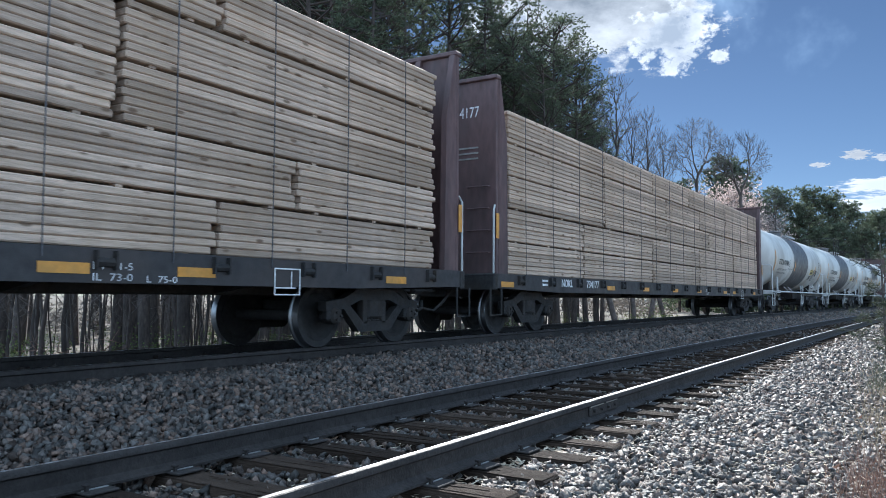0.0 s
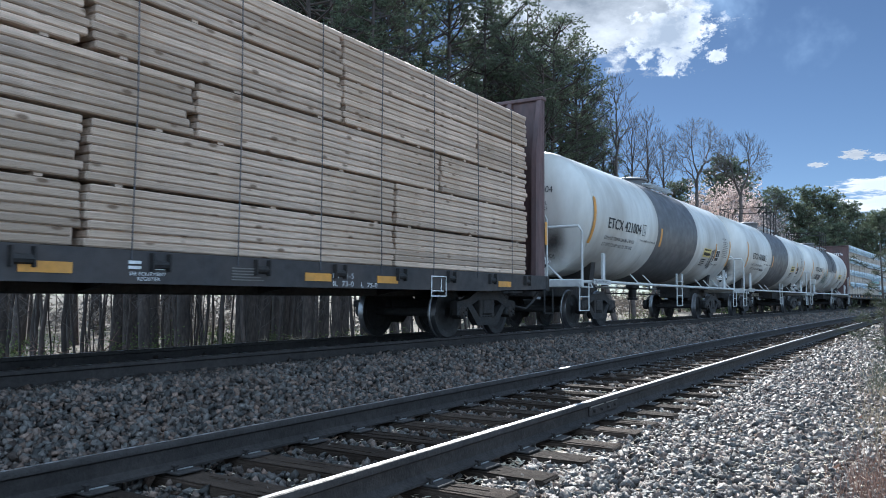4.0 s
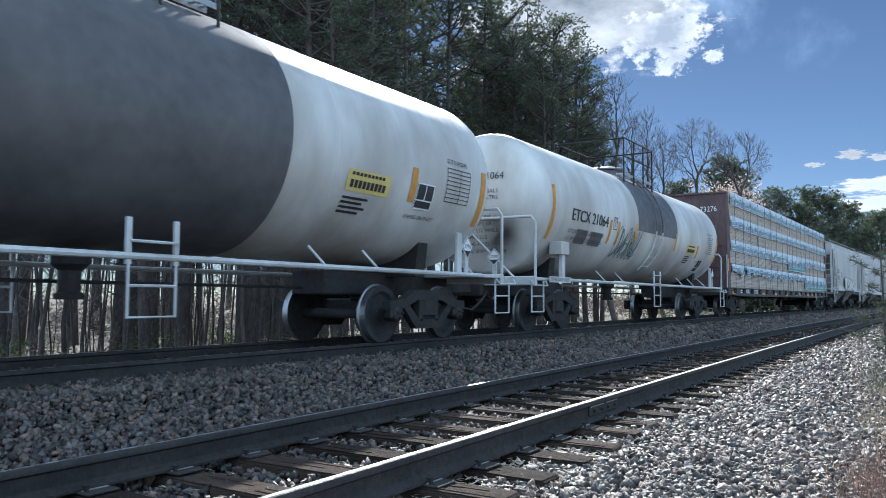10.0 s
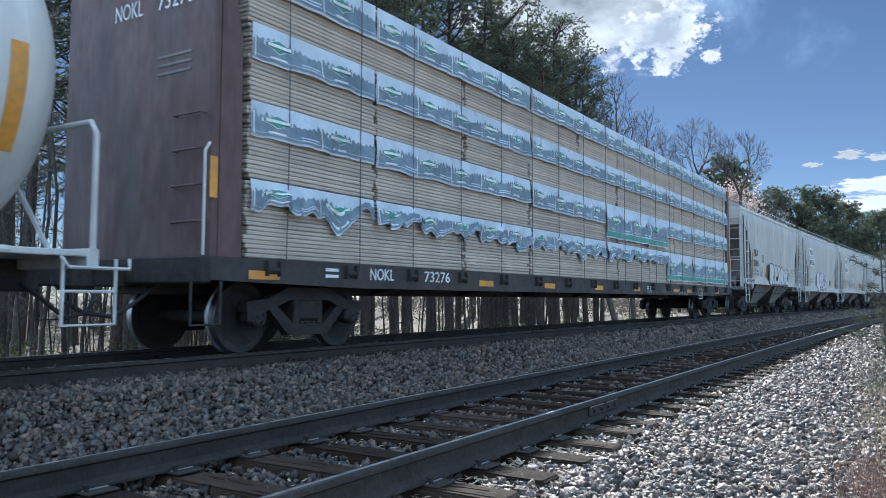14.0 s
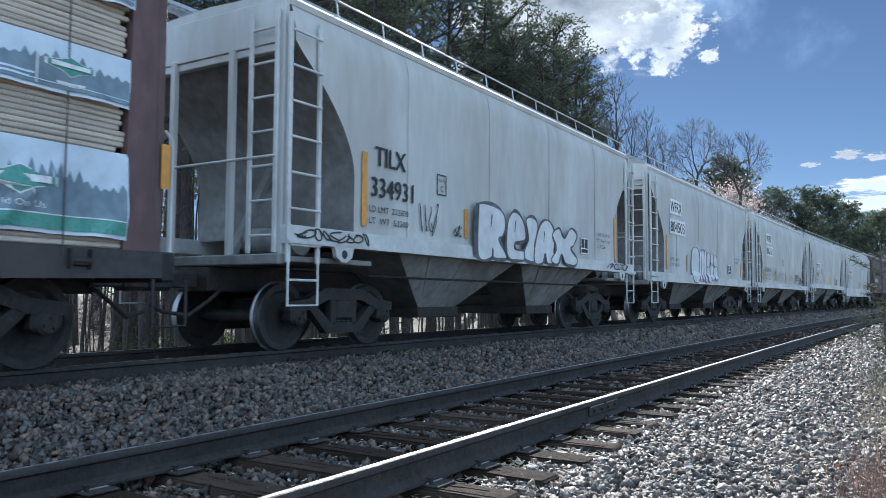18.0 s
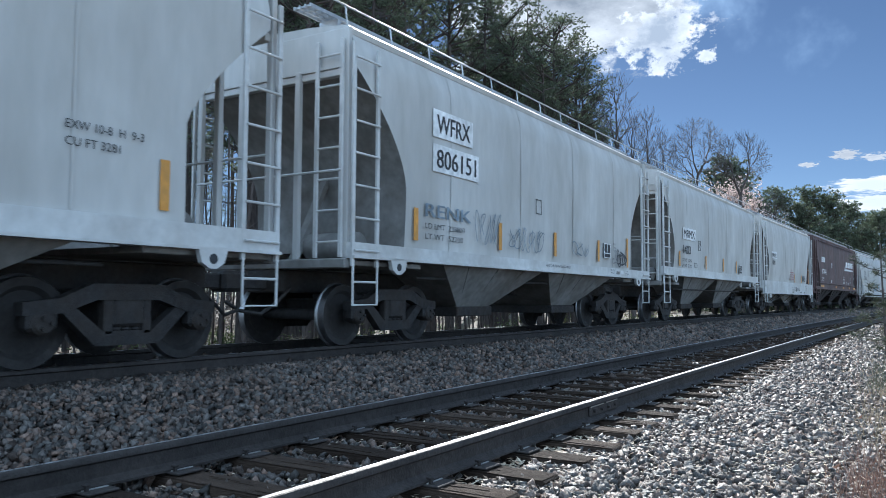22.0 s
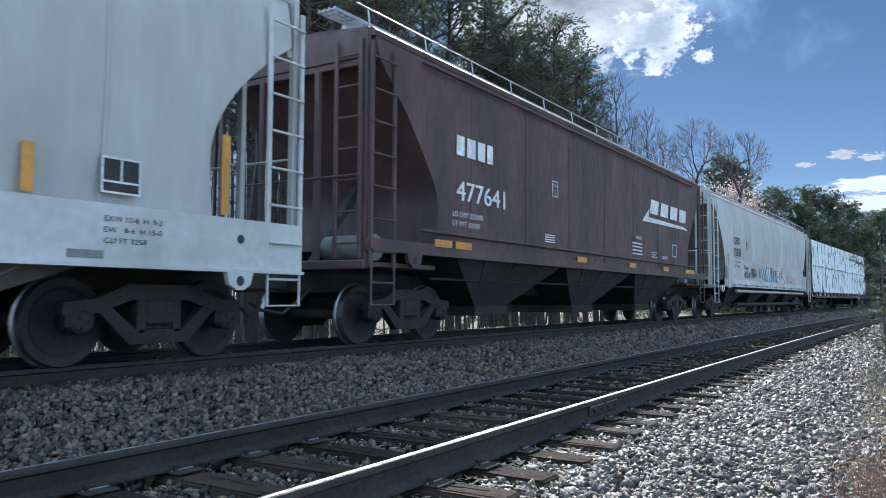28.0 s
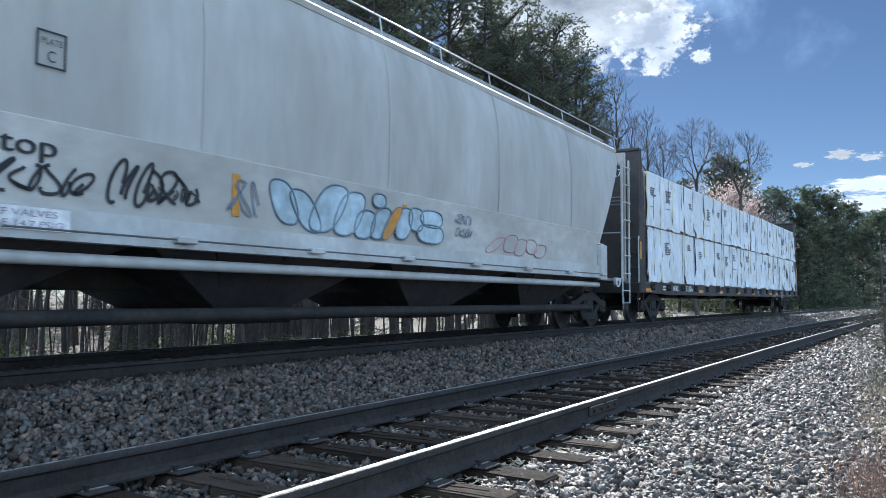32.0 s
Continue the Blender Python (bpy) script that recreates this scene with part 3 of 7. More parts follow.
def tank_car(label, number, half, band, full_band, limits, un, railing):
    car = thing("tank_car", label, "tank car", "tank cars of the freight train")
    hl = half - 0.9                                     # shell's half length with its heads
    cyl = hl - 0.70
    prof = [(TANK_R * sin(pi / 2 * k / 10), -cyl - 0.70 * cos(pi / 2 * k / 10)) for k in range(11)]
    prof += [(r, -x) for r, x in reversed(prof)]
    shell = part("shell", Geo().lathe([(r, x) for r, x in prof], (0, 0, TANK_Z), "x", 72), M_TANK, car, "off-white painted tank shell with rounded heads")
    for x in (-cyl, -cyl * 0.42, cyl * 0.42, cyl):
        part("weld_seam", Geo().lathe([(TANK_R - 0.01, x - 0.012), (TANK_R + 0.006, x), (TANK_R - 0.01, x + 0.012)], (0, 0, TANK_Z), "x", 64), M_TANK, shell)
    if full_band:
        part("band", Geo().lathe([(TANK_R - 0.01, band[0]), (TANK_R + 0.006, band[0] + 0.005), (TANK_R + 0.006, band[1] - 0.005), (TANK_R - 0.01, band[1])], (0, 0, TANK_Z), "x", 72), M_BAND, shell,
             "charcoal painted band round the tank's middle")
    else:
        part("band", Geo().lathe([(TANK_R - 0.01, band[0]), (TANK_R + 0.006, band[0] + 0.005), (TANK_R + 0.006, band[1] - 0.005), (TANK_R - 0.01, band[1])], (0, 0, TANK_Z), "x", 48, radians(-9), radians(189)), M_BAND, shell,
             "charcoal painted saddle over the tank's middle")
    dome = part("dome", Geo().lathe([(0.46, TANK_Z + TANK_R - 0.12), (0.46, 4.30), (0.52, 4.31), (0.52, 4.36), (0.40, 4.40), (0, 4.42)], (0, 0, 0), "z", 28), M_BAND, car, "dark manway dome")
    for k in range(6):
        a = 2 * pi * k / 6
        part("bolt", Geo().tube([(0.47 * cos(a), 0.47 * sin(a), 4.33), (0.47 * cos(a), 0.47 * sin(a), 4.42)], 0.022, 6), M_IRON, dome)
    for y in (-0.95, 0.78):
        g = Geo()
        for i in range(16):
            g.box(-1.15 + i * 0.148, -1.15 + i * 0.148 + 0.05, y, y + 0.17, 4.02, 4.05)
        g.box(-1.2, 1.2, y - 0.02, y, 3.99, 4.06), g.box(-1.2, 1.2, y + 0.17, y + 0.19, 3.99, 4.06)
        part("top_platform", g, M_GALV, car)
    if railing:
        for y in (-0.98, 0.98):
            for x in (-1.2, -0.4, 0.4, 1.2):
                part("railing_post", Geo().tube([(x, y, 3.7), (x, y, 5.0)], 0.022, 6), M_IRON, car)
            for z in (4.5, 5.0):
                part("railing_bar", Geo().tube([(-1.2, y, z), (1.2, y, z)], 0.020, 6), M_IRON, car)
        for x in (-1.2, 1.2):
            part("railing_bar", Geo().tube([(x, -0.98, 4.98), (x, 0.98, 4.98)], 0.02, 6), M_IRON, car)
    for x in (-1.6, 1.6):
        part("valve_cover", Geo().lathe([(0.13, 4.0), (0.13, 4.2), (0.10, 4.24), (0, 4.25)], (x, 0, 0), "z", 14), M_TANK, car)
    # stub sills, saddles, end platforms
    for s in (-1, 1):
        x0, x1 = sorted((s * (half - 0.75), s * (half - 4.4)))
        part("stub_sill", Geo().box(x0, x1, -0.33, 0.33, 0.72, 1.08, 0.02), M_IRON, car)
        xs = s * (half - 2.75)
        sad = [(-0.9, 1.02), (0.9, 1.02), (0.98, 1.66), (0.7, 1.45), (0, 1.28), (-0.7, 1.45), (-0.98, 1.66)]
        part("saddle", Geo().prism(sad, "x", xs - 0.14, xs + 0.14), M_IRON, car)
        xa, xb = sorted((s * (half - 0.88), s * (half - 1.75)))
        part("end_platform", Geo().box(xa, xb, -1.45, 1.45, 1.03, 1.09, 0.01), M_WHITE, car)
        xe = s * (half - 0.92)
        part("end_beam", Geo().box(xe - 0.06, xe + 0.06, -1.46, 1.46, 0.93, 1.11, 0.015), M_WHITE, car)
        rail = [(xe, -1.44, 1.1), (xe, -1.44, 2.16), (xe, -1.36, 2.28), (xe, 1.36, 2.28), (xe, 1.44, 2.16), (xe, 1.44, 1.1)]
        part("end_handrail", Geo().tube(rail, 0.03, 8), M_WHITE, car, "white pipe handrail")
        part("handrail_brace", Geo().tube([(xe, 0.30, 2.27), (xe - s * 0.10, -0.92, 1.10)], 0.024, 6), M_WHITE, car)
        for y in (-1.47, 1.47):
            part("end_step", Geo().tube([(xe + 0.3 * -s, y, 1.02), (xe + 0.3 * -s, y, 0.42), (xe - 0.22 * -s, y, 0.42), (xe - 0.22 * -s, y, 1.02)], 0.018, 6)
                 .tube([(xe + 0.3 * -s, y, 0.72), (xe - 0.22 * -s, y, 0.72)], 0.014, 6), M_WHITE, car)
        part("grab_iron", Geo().tube([(xe + 0.34 * -s, -1.5, 1.02), (xe + 0.3 * -s, -1.56, 0.93), (xe - 0.3 * -s, -1.56, 0.93), (xe - 0.34 * -s, -1.5, 1.02)], 0.016, 6), M_WHITE, car)
        for y in (-1.38, 1.38):
            xp = s * (half - 2.33)
            part("bolster_post", Geo().box(xp - 0.07, xp + 0.07, y - 0.03, y + 0.03, 1.05, 1.74, 0.01), M_WHITE, car)
        coupler(car, s * (half - 0.95), s)
    # walkway pipes along both sides
    for y in (-1.47, 1.47):
        part("side_rail", Geo().tube([(-half + 1.7, y, 1.06), (half - 1.7, y, 1.06)], 0.035, 8), M_WHITE, car, "long white pipe rail along the side")
        for x in (-half + 4.6, -2.6, 2.6, half - 4.6):
            part("rail_bracket", Geo().tube([(x, y, 1.06), (x - 0.12, y * 0.86, 1.32)], 0.018, 6), M_WHITE, car)
        ladder(car, -0.25, 0.30, y, 0.98, 1.43, M_WHITE, 1 if full_band else 2, 0.016, True, "side_ladder")
    # the ladder goes on over the shell to the top platform
    for s in () if full_band else (-1, 1):
        r1 = TANK_R + 0.09
        for lo, hi, mat in ((-50, -6, M_WHITE if not full_band else M_BAND), (-6, 58, M_BAND)):
            arc = [radians(lo + (hi - lo) * k / 8) for k in range(9)]
            for x in (-0.25, 0.30):
                part("shell_ladder_stile", Geo().tube([(x, s * r1 * cos(a), TANK_Z + r1 * sin(a)) for a in arc], 0.022, 6), mat, car)
            for a in arc[1::2]:
                part("shell_ladder_rung", Geo().tube([(-0.25, s * r1 * cos(a), TANK_Z + r1 * sin(a)), (0.30, s * r1 * cos(a), TANK_Z + r1 * sin(a))], 0.015, 6), mat, car)
    # brake gear under the shell
    part("outlet_valve", Geo().lathe([(0.20, 1.22), (0.20, 1.02), (0.12, 0.95), (0.12, 0.72), (0.16, 0.70), (0.16, 0.64), (0, 0.64)], (0.1, 0, 0), "z", 16), M_IRON, car)
    part("brake_cylinder", Geo().tube([(-half + 4.9, 0.25, 0.92), (-half + 5.6, 0.25, 0.92)], 0.17, 14), M_IRON, car)
    part("brake_rod", Geo().tube([(-half + 3, 0.15, 0.85), (half - 3, 0.15, 0.82)], 0.022, 6), M_IRON, car)
    for x in (-half + 2.75, half - 2.75):
        truck(car, x)
    # stripes, writing, placards
    for x, z, h in ((-6.72, 1.95, 1.05), (-1.75, 2.15, 0.5), (4.5, 2.1, 0.5), (half - 1.75, 1.9, 0.9)) if full_band else ((-6.80, 1.9, 1.1), (band[0] - 0.2, 2.1, 0.5), (1.86, 2.1, 0.5), (4.35, 2.0, 0.4), (half - 1.75, 1.9, 0.9)):
        tank_patch(car, x, x + 0.15, z, z + h, M_YELLOW, "reflective_strip")
    xw = -5.77
    lettering(number, 0.25, 2.32 if full_band else 2.1, on_tank(xw, 2.36), M_BLACK, car, "reporting_mark", 0.05)
    for i, w in enumerate(limits):
        lettering(w, 0.085, 2.05, on_tank(xw - 0.06, 2.10 - i * 0.15), M_BLACK, car, "load_limit", 0.05)
    f = on_tank(-3.3, 2.34)
    g = Geo()
    for a, b, c, d in ((0, .24, 0, .018), (0, .24, .28, .298), (0, .018, 0, .298), (.222, .24, 0, .298)):
        g.add([f(a, c), f(b, c), f(b, d), f(a, d)], [(0, 1, 2, 3)])
    part("plate_mark", g, M_BLACK, car, "", 0)
    lettering("C", 0.12, 0.08, on_tank(-3.22, 2.42), M_BLACK, car, "plate_letter")
    if full_band:
        lettering("TANK WHEN UNLOADING", 0.055, 1.25, on_tank(-3.4, 2.19), M_BLACK, car, "notice", 0.05)
    else:
        lettering("PLATE", 0.04, 0.17, on_tank(-3.265, 2.56), M_BLACK, car, "plate_word")
        for x in (-3.52, -2.98):
            tank_patch(car, x, x + 0.13, 2.0, 2.55, M_YELLOW, "reflective_strip")
    xr = 3.05 if full_band else 3.25
    tank_patch(car, xr, xr + 0.95, 2.10, 2.38, M_LABEL, "notice_panel", 0.008, 4, "yellow notice panel with a line of dark print")
    for z, hh, w in ((2.31, 0.04, 0.75), (2.15, 0.10, 0.8)):
        for k in range(9):
            tank_patch(car, xr + 0.07 + k * w / 9, xr + 0.07 + (k + 0.75) * w / 9, z, z + hh, M_BLACK, "print_bar", 0.014, 1)
    for k in range(4):
        tank_patch(car, xr, xr + 0.55 - 0.1 * (k % 2), 2.0 - k * 0.06, 2.03 - k * 0.06, M_BLACK, "print_line", 0.012, 1)
    xq, zq = (4.68, 2.02) if full_band else (5.0, 1.6)
    tank_patch(car, xq, xq + 0.46, zq, zq + 0.38, M_BLACK, "consolidated_stencil", 0.008, 4, "black stencil panel ruled in white")
    for a, b, c, d in ((0, .46, 0, .02), (0, .46, .36, .38), (0, .02, 0, .38), (.44, .46, 0, .38), (.22, .24, .12, .38), (0, .46, .12, .14)):
        tank_patch(car, xq + a, xq + b, zq + c, zq + d, M_LETTER, "white_rule", 0.014, 2)
    xt = 5.46
    lettering("DOT 111A100W5", 0.075, 0.6, on_tank(xt, 2.80), M_BLACK, car, "specification", 0.05)
    for i in range(9):
        tank_patch(car, xt, xt + 0.72, 2.72 - i * 0.065, 2.732 - i * 0.065, M_BLACK, "table_line", 0.012, 1)
    for dx in (0, 0.4, 0.708):
        tank_patch(car, xt + dx, xt + dx + 0.012, 2.20, 2.732, M_BLACK, "table_line", 0.013, 3)
    lettering("COUPLED LENGTH 52 FT", 0.06, 0.8, on_tank(xt - 0.9, 1.88), M_BLACK, car, "notice", 0.05)
    # the near end's writing
    h = on_head(-cyl, 0, 0, -1)
    lettering(number, 0.15, 1.0, lambda u, v: on_head(-cyl, 0.3 - u, 3.08 + v, -1)(0, 0), M_BLACK, car, "end_number", 0.05)
    for i, w in enumerate(("CAPY 20775 GAL", "CAPY 78 642 LITERS") if full_band else ("CAPY 21136 GALS", "CAPY 80016 LTRS")):
        lettering(w, 0.08, 0.9, lambda u, v, i=i: on_head(-cyl, 0.3 - u, 2.80 - i * 0.13 + v, -1)(0, 0), M_BLACK, car, "capacity", 0.05)
    end_lines = ("NO. 18 BR BM", "MRK-50 DFT GR", "36 IN 1W STL WHLS", "SPRG D-5", "RWS AXLES", "SLK ADJ UNIV 2300-DJ")
    for i, w in enumerate(end_lines):
        wd = 0.055 * len(w)
        lettering(w, 0.075, wd, lambda u, v, i=i, wd=wd: on_head(-cyl, -0.10 + wd / 2 - u, 2.28 - i * 0.135 + v, -1)(0, 0), M_BLACK, car, "end_writing", 0.05)
    # soot thrown up by the wheels on the near head
    on = on_head(-cyl, 0, 0, -1, 0.009)
    for y0, z0 in ((-0.55, 1.98), (0.75, 1.80)):
        o = Vector(on(y0, z0))
        g = Geo().sheet(lambda u, v: Vector(on(y0 + u, z0 + v)) - o, [-0.5 + 0.1 * k for k in range(11)], [-0.62 + 0.124 * k for k in range(11)])
        part("soot_stain", g, M_SOOT, car, "dark soot stain low on the tank's head").location = o
    part("rust_stain", Geo().lathe([(TANK_R + 0.004, -cyl), (TANK_R + 0.004, -cyl * 0.42 - 0.03)], (0, 0, TANK_Z), "x", 14, radians(74), radians(112)), M_RUSTFILM, car, "tan rust film along the tank's top")
    part("rust_stain", Geo().lathe([(TANK_R + 0.004, cyl * 0.42 + 0.03), (TANK_R + 0.004, cyl)], (0, 0, TANK_Z), "x", 14, radians(74), radians(112)), M_RUSTFILM, car, "tan rust film along the tank's top")
    for x, t in ((half - 2.1, un[0]),):
        placard(car, Spot((x, -1.42, 1.52), (1, 0, 0), (0, -1, 0)), t)
        part("placard_stand", Geo().box(x - 0.05, x + 0.05, -1.41, -1.38, 1.06, 1.5), M_WHITE, car)
    xl = -half + 0.95
    placard(car, Spot((xl - 0.07, -0.55, 1.5), (0, -1, 0), (-1, 0, 0)), un[1], 0.17)
    part("placard_stand", Geo().box(xl - 0.06, xl - 0.03, -0.6, -0.5, 1.06, 1.45), M_WHITE, car)
    xs = -half + 1.45
    plate(car, xs - 0.05, xs + 1.0, 1.0, 1.12, -1.512, M_WHITE, "notice_board")
    lettering("2 IN HF COMP SHOES", 0.07, 0.9, flat(xs, 1.03, -1.522), M_BLACK, car, "notice")
    return car


# ---------------------------------------------------------------- centre-beam lumber cars
def centerbeam_car(label, half, number, paint=None):
    car = thing("centerbeam_flatcar", label, "flat car", "lumber cars of the freight train")
    e = half - 0.72
    paint = paint or M_BROWNCAR
    part("deck", Geo().box(-e, e, -1.36, 1.36, 1.02, 1.10, 0.01), paint, car, "oxide-brown steel deck")
    part("center_sill", Geo().box(-e, e, -0.32, 0.32, 0.70, 1.02, 0.02), M_IRON, car)
    for y in (-1.36, 1.36):
        ya, yb = (y - 0.04, y + 0.04)
        sill = [(-e, 1.12), (e, 1.12), (e, 0.86), (e - 2.6, 0.80), (-e + 2.6, 0.80), (-e, 0.86)]
        part("side_sill", Geo().prism(sill, "y", ya, yb), M_DARKCAR, car)
        for i in range(17):
            x = -e + 0.9 + i * (2 * e - 1.8) / 16
            part("strap_winch", Geo().tube([(x - 0.1, y * 1.035, 0.99), (x + 0.1, y * 1.035, 0.99)], 0.045, 8).box(x - 0.11, x - 0.09, y * 1.035 - 0.05, y * 1.035 + 0.05, 0.92, 1.1)
                 .box(x + 0.09, x + 0.11, y * 1.035 - 0.05, y * 1.035 + 0.05, 0.92, 1.1), M_IRON, car)
    for i in range(9):
        x = -e + 1.5 + i * (2 * e - 3.0) / 8
        part("cross_bearer", Geo().prism([(-1.34, 1.02), (1.34, 1.02), (1.34, 0.9), (0.35, 0.72), (-0.35, 0.72), (-1.34, 0.9)], "x", x - 0.05, x + 0.05), M_IRON, car)
    # the centre beam: posts, diagonals and its top chord
    for i in range(15):
        x = -e + 0.5 + i * (2 * e - 1.0) / 14
        part("beam_post", Geo().box(x - 0.09, x + 0.09, -0.07, 0.07, 1.10, 4.52, 0.01), paint, car)
        if i < 14:
            d = (2 * e - 1.0) / 14
            a, b = ((1.15, 4.45) if i % 2 else (4.45, 1.15))
            part("beam_diagonal", Geo().tube([(x, 0, a), (x + d, 0, b)], 0.05, 6), paint, car)
    part("top_chord", Geo().box(-e, e, -0.17, 0.17, 4.50, 4.70, 0.02), paint, car, "oxide-brown top chord of the centre beam")
    # end bulkheads with ribs, posts and grab irons
    for s in (-1, 1):
        xa, xb = sorted((s * e, s * (e - 0.10)))
        bh = part("bulkhead", Geo().box(xa, xb, -1.38, 1.38, 1.10, 4.70, 0.015), paint, car, "tall brown steel end bulkhead")
        for y in (-1.33, -0.66, 0.0, 0.66, 1.33):
            part("rib", Geo().prism([(s * (e - 0.10), 1.1), (s * (e - 0.44), 1.1), (s * (e - 0.40), 3.6), (s * (e - 0.16), 4.66), (s * (e - 0.10), 4.66)], "y", y - 0.05, y + 0.05), paint, bh)
        part("cap_rail", Geo().box(xa - 0.05, xb + 0.05, -1.4, 1.4, 4.66, 4.74, 0.015), paint, bh)
        part("end_sill", Geo().box(*sorted((s * e, s * (e + 0.14))), -1.42, 1.42, 0.82, 1.12, 0.02), M_IRON, car)
        for y in (-1.42, 1.42):
            xq = s * (e + 0.08)
            part("sill_step", Geo().tube([(xq - 0.2, y, 0.85), (xq - 0.2, y, 0.38), (xq + 0.2, y, 0.38), (xq + 0.2, y, 0.85)], 0.018, 6), M_IRON, car)
        for z in (1.5, 1.9, 2.3, 2.7):
            part("grab_iron", Geo().tube([(s * (e + 0.005), -1.25, z), (s * (e + 0.07), -1.25, z), (s * (e + 0.07), -0.8, z), (s * (e + 0.005), -0.8, z)], 0.014, 6), paint, car)
        part("side_rail", Geo().tube([(s * (e + 0.10), -1.38, 1.1), (s * (e + 0.10), -1.38, 2.25), (s * (e + 0.02), -1.36, 2.35)], 0.018, 6), M_WHITE, car)
        part("reflective_strip", Geo().box(s * e - 0.05, s * e + 0.05, -1.412, -1.402, 1.75, 2.2), M_YELLOW, car)
        coupler(car, s * (e - 0.1), s)
        truck(car, s * (half - 2.6))
    # end writing, two unread lines of it
    for k in range(3):
        part("print_line", Geo().box(-e - 0.008, -e - 0.002, -1.0, -0.42, 3.42 - k * 0.1, 3.45 - k * 0.1), M_HOPD, car)
    lettering("NOKL", 0.2, 0.52, lambda u, v: (-e - 0.012, 0.4 - u, 4.0 + v), M_LETTER, car, "end_mark")
    lettering(number, 0.2, 0.62, lambda u, v: (-e - 0.012, -0.4 - u, 4.0 + v), M_LETTER, car, "end_number")
    lettering("NOKL", 0.16, 0.55, flat(-e + 2.76, 0.92, -1.412), M_LETTER, car, "reporting_mark")
    lettering(number, 0.16, 0.72, flat(-e + 4.1, 0.92, -1.412), M_LETTER, car, "car_number")
    for k in range(2):
        plate(car, -e + 1.85, -e + 2.1, 0.93 + k * 0.08, 0.97 + k * 0.08, -1.402, M_LETTER, "print_line")
    # near side: yellow strips, the ruled stencil frame and the load notices
    for x in (-11.84, -6.6, -4.0, -1.3, 1.36, 4.9, 6.37, 9.95):
        plate(car, x, x + 0.49, 0.88, 0.98, -1.402, M_YELLOW, "reflective_strip")
    outline_box(car, 7.74, 0.70, 0.44, 0.32, -1.408, 0.016, M_LETTER, "stencil_frame")
    plate(car, 8.02, 8.034, 0.78, 0.98, -1.408, M_LETTER, "white_rule")
    plate(car, 7.74, 8.1, 0.78, 0.794, -1.408, M_LETTER, "white_rule")
    lettering("IH  11-5", 0.07, 0.42, flat(5.42, 0.925, -1.412), M_LETTER, car, "stencilled_writing")
    lettering("IL  73-0", 0.07, 0.42, flat(5.42, 0.822, -1.412), M_LETTER, car, "stencilled_writing")
    lettering("L  75-0", 0.065, 0.36, flat(6.0, 0.815, -1.412), M_LETTER, car, "stencilled_writing")
    for w, z, x in (("SEE EQUIPMENT", 0.88, 2.43), ("REGISTER", 0.83, 2.52)):
        lettering(w, 0.034, 0.42 if len(w) > 9 else 0.26, flat(x, z, -1.412), M_LETTER, car, "stencilled_writing")
    for k in range(2):
        for q in range(2):
            plate(car, 2.42 + q * 0.28, 2.56 + q * 0.28, 0.94 + k * 0.05, 0.97 + k * 0.05, -1.405, M_LETTER, "print_bar")
    for k in range(5):
        plate(car, 3.72, 4.2 - 0.05 * (k % 3), 0.86 + k * 0.032, 0.872 + k * 0.032, -1.405, M_HOPD, "print_bar")
    return car


@lru_cache(None)
def board_mesh(length, h, w, material, k=0):
    return Geo().box(0, length, -w, 0, 0, h, min(0.014, h * 0.25)).mesh("board", material)


def lumber_load(car, x0, x1, zs, layers, material, lengths, seed, wrapped=False):
    """Tiers of lumber bundles on both sides of the beam; each near bundle shows its layers of boards."""
    rnd = random.Random(seed)
    for ti in range(len(zs) - 1):
        z0, z1 = zs[ti] + 0.030, zs[ti + 1]
        x, first = x0, True
        while x < x1 - 0.6:
            ln = rnd.choice(lengths)
            if x + ln > x1 - 1.2:
                ln = x1 - x
            ln -= 0.05
            y = -1.34 + rnd.uniform(-0.015, 0.02)
            b = part("lumber_bundle", Geo().box(0.06, ln - 0.06, 0.03, 1.08, 0.012, z1 - z0 - 0.012), material, car, "strapped bundle of sawn boards")
            b.location = (x, y, z0)
            n = layers
            h = (z1 - z0) / n
            for i in range(n):
                m = board_mesh(round(ln - rnd.choice((0, 0, 0.03, 0.07)), 2), round(h - (0.006 if material == M_BOARD else 0.0025), 4), 0.24, material)
                o = part("board", m, None, b)
                o.location = (rnd.uniform(-0.02, 0.04), 0.24 + rnd.uniform(-0.010, 0.010) * (1 if material == M_BOARD else 0.35), i * h)
            for bx in (0.35, ln * 0.5, ln - 0.4):
                part("spacer", Geo().box(bx - 0.04, bx + 0.04, 0.02, 1.05, -0.030, -0.002), material, b)
            far = part("far_bundle", Geo().box(0, ln, 0, 1.08, 0, z1 - z0, 0.012), material, car, "bundle of sawn boards on the far side")
            far.location = (x, 0.25, z0)
            x += ln + 0.05
    # hold-down cables over the load
    i, x = 0, x0 + 0.6
    while x < x1:
        part("tie_down_cable", Geo().tube([(x, -0.17, 4.62), (x, -1.0, zs[-1] + 0.03), (x, -1.395, zs[-1] - 0.02), (x + rnd.uniform(-0.03, 0.03), -1.40, 2.6), (x, -1.41, 1.02)], 0.007, 5), M_STRAP, car)
        x += 1.33 + rnd.uniform(-0.08, 0.08)


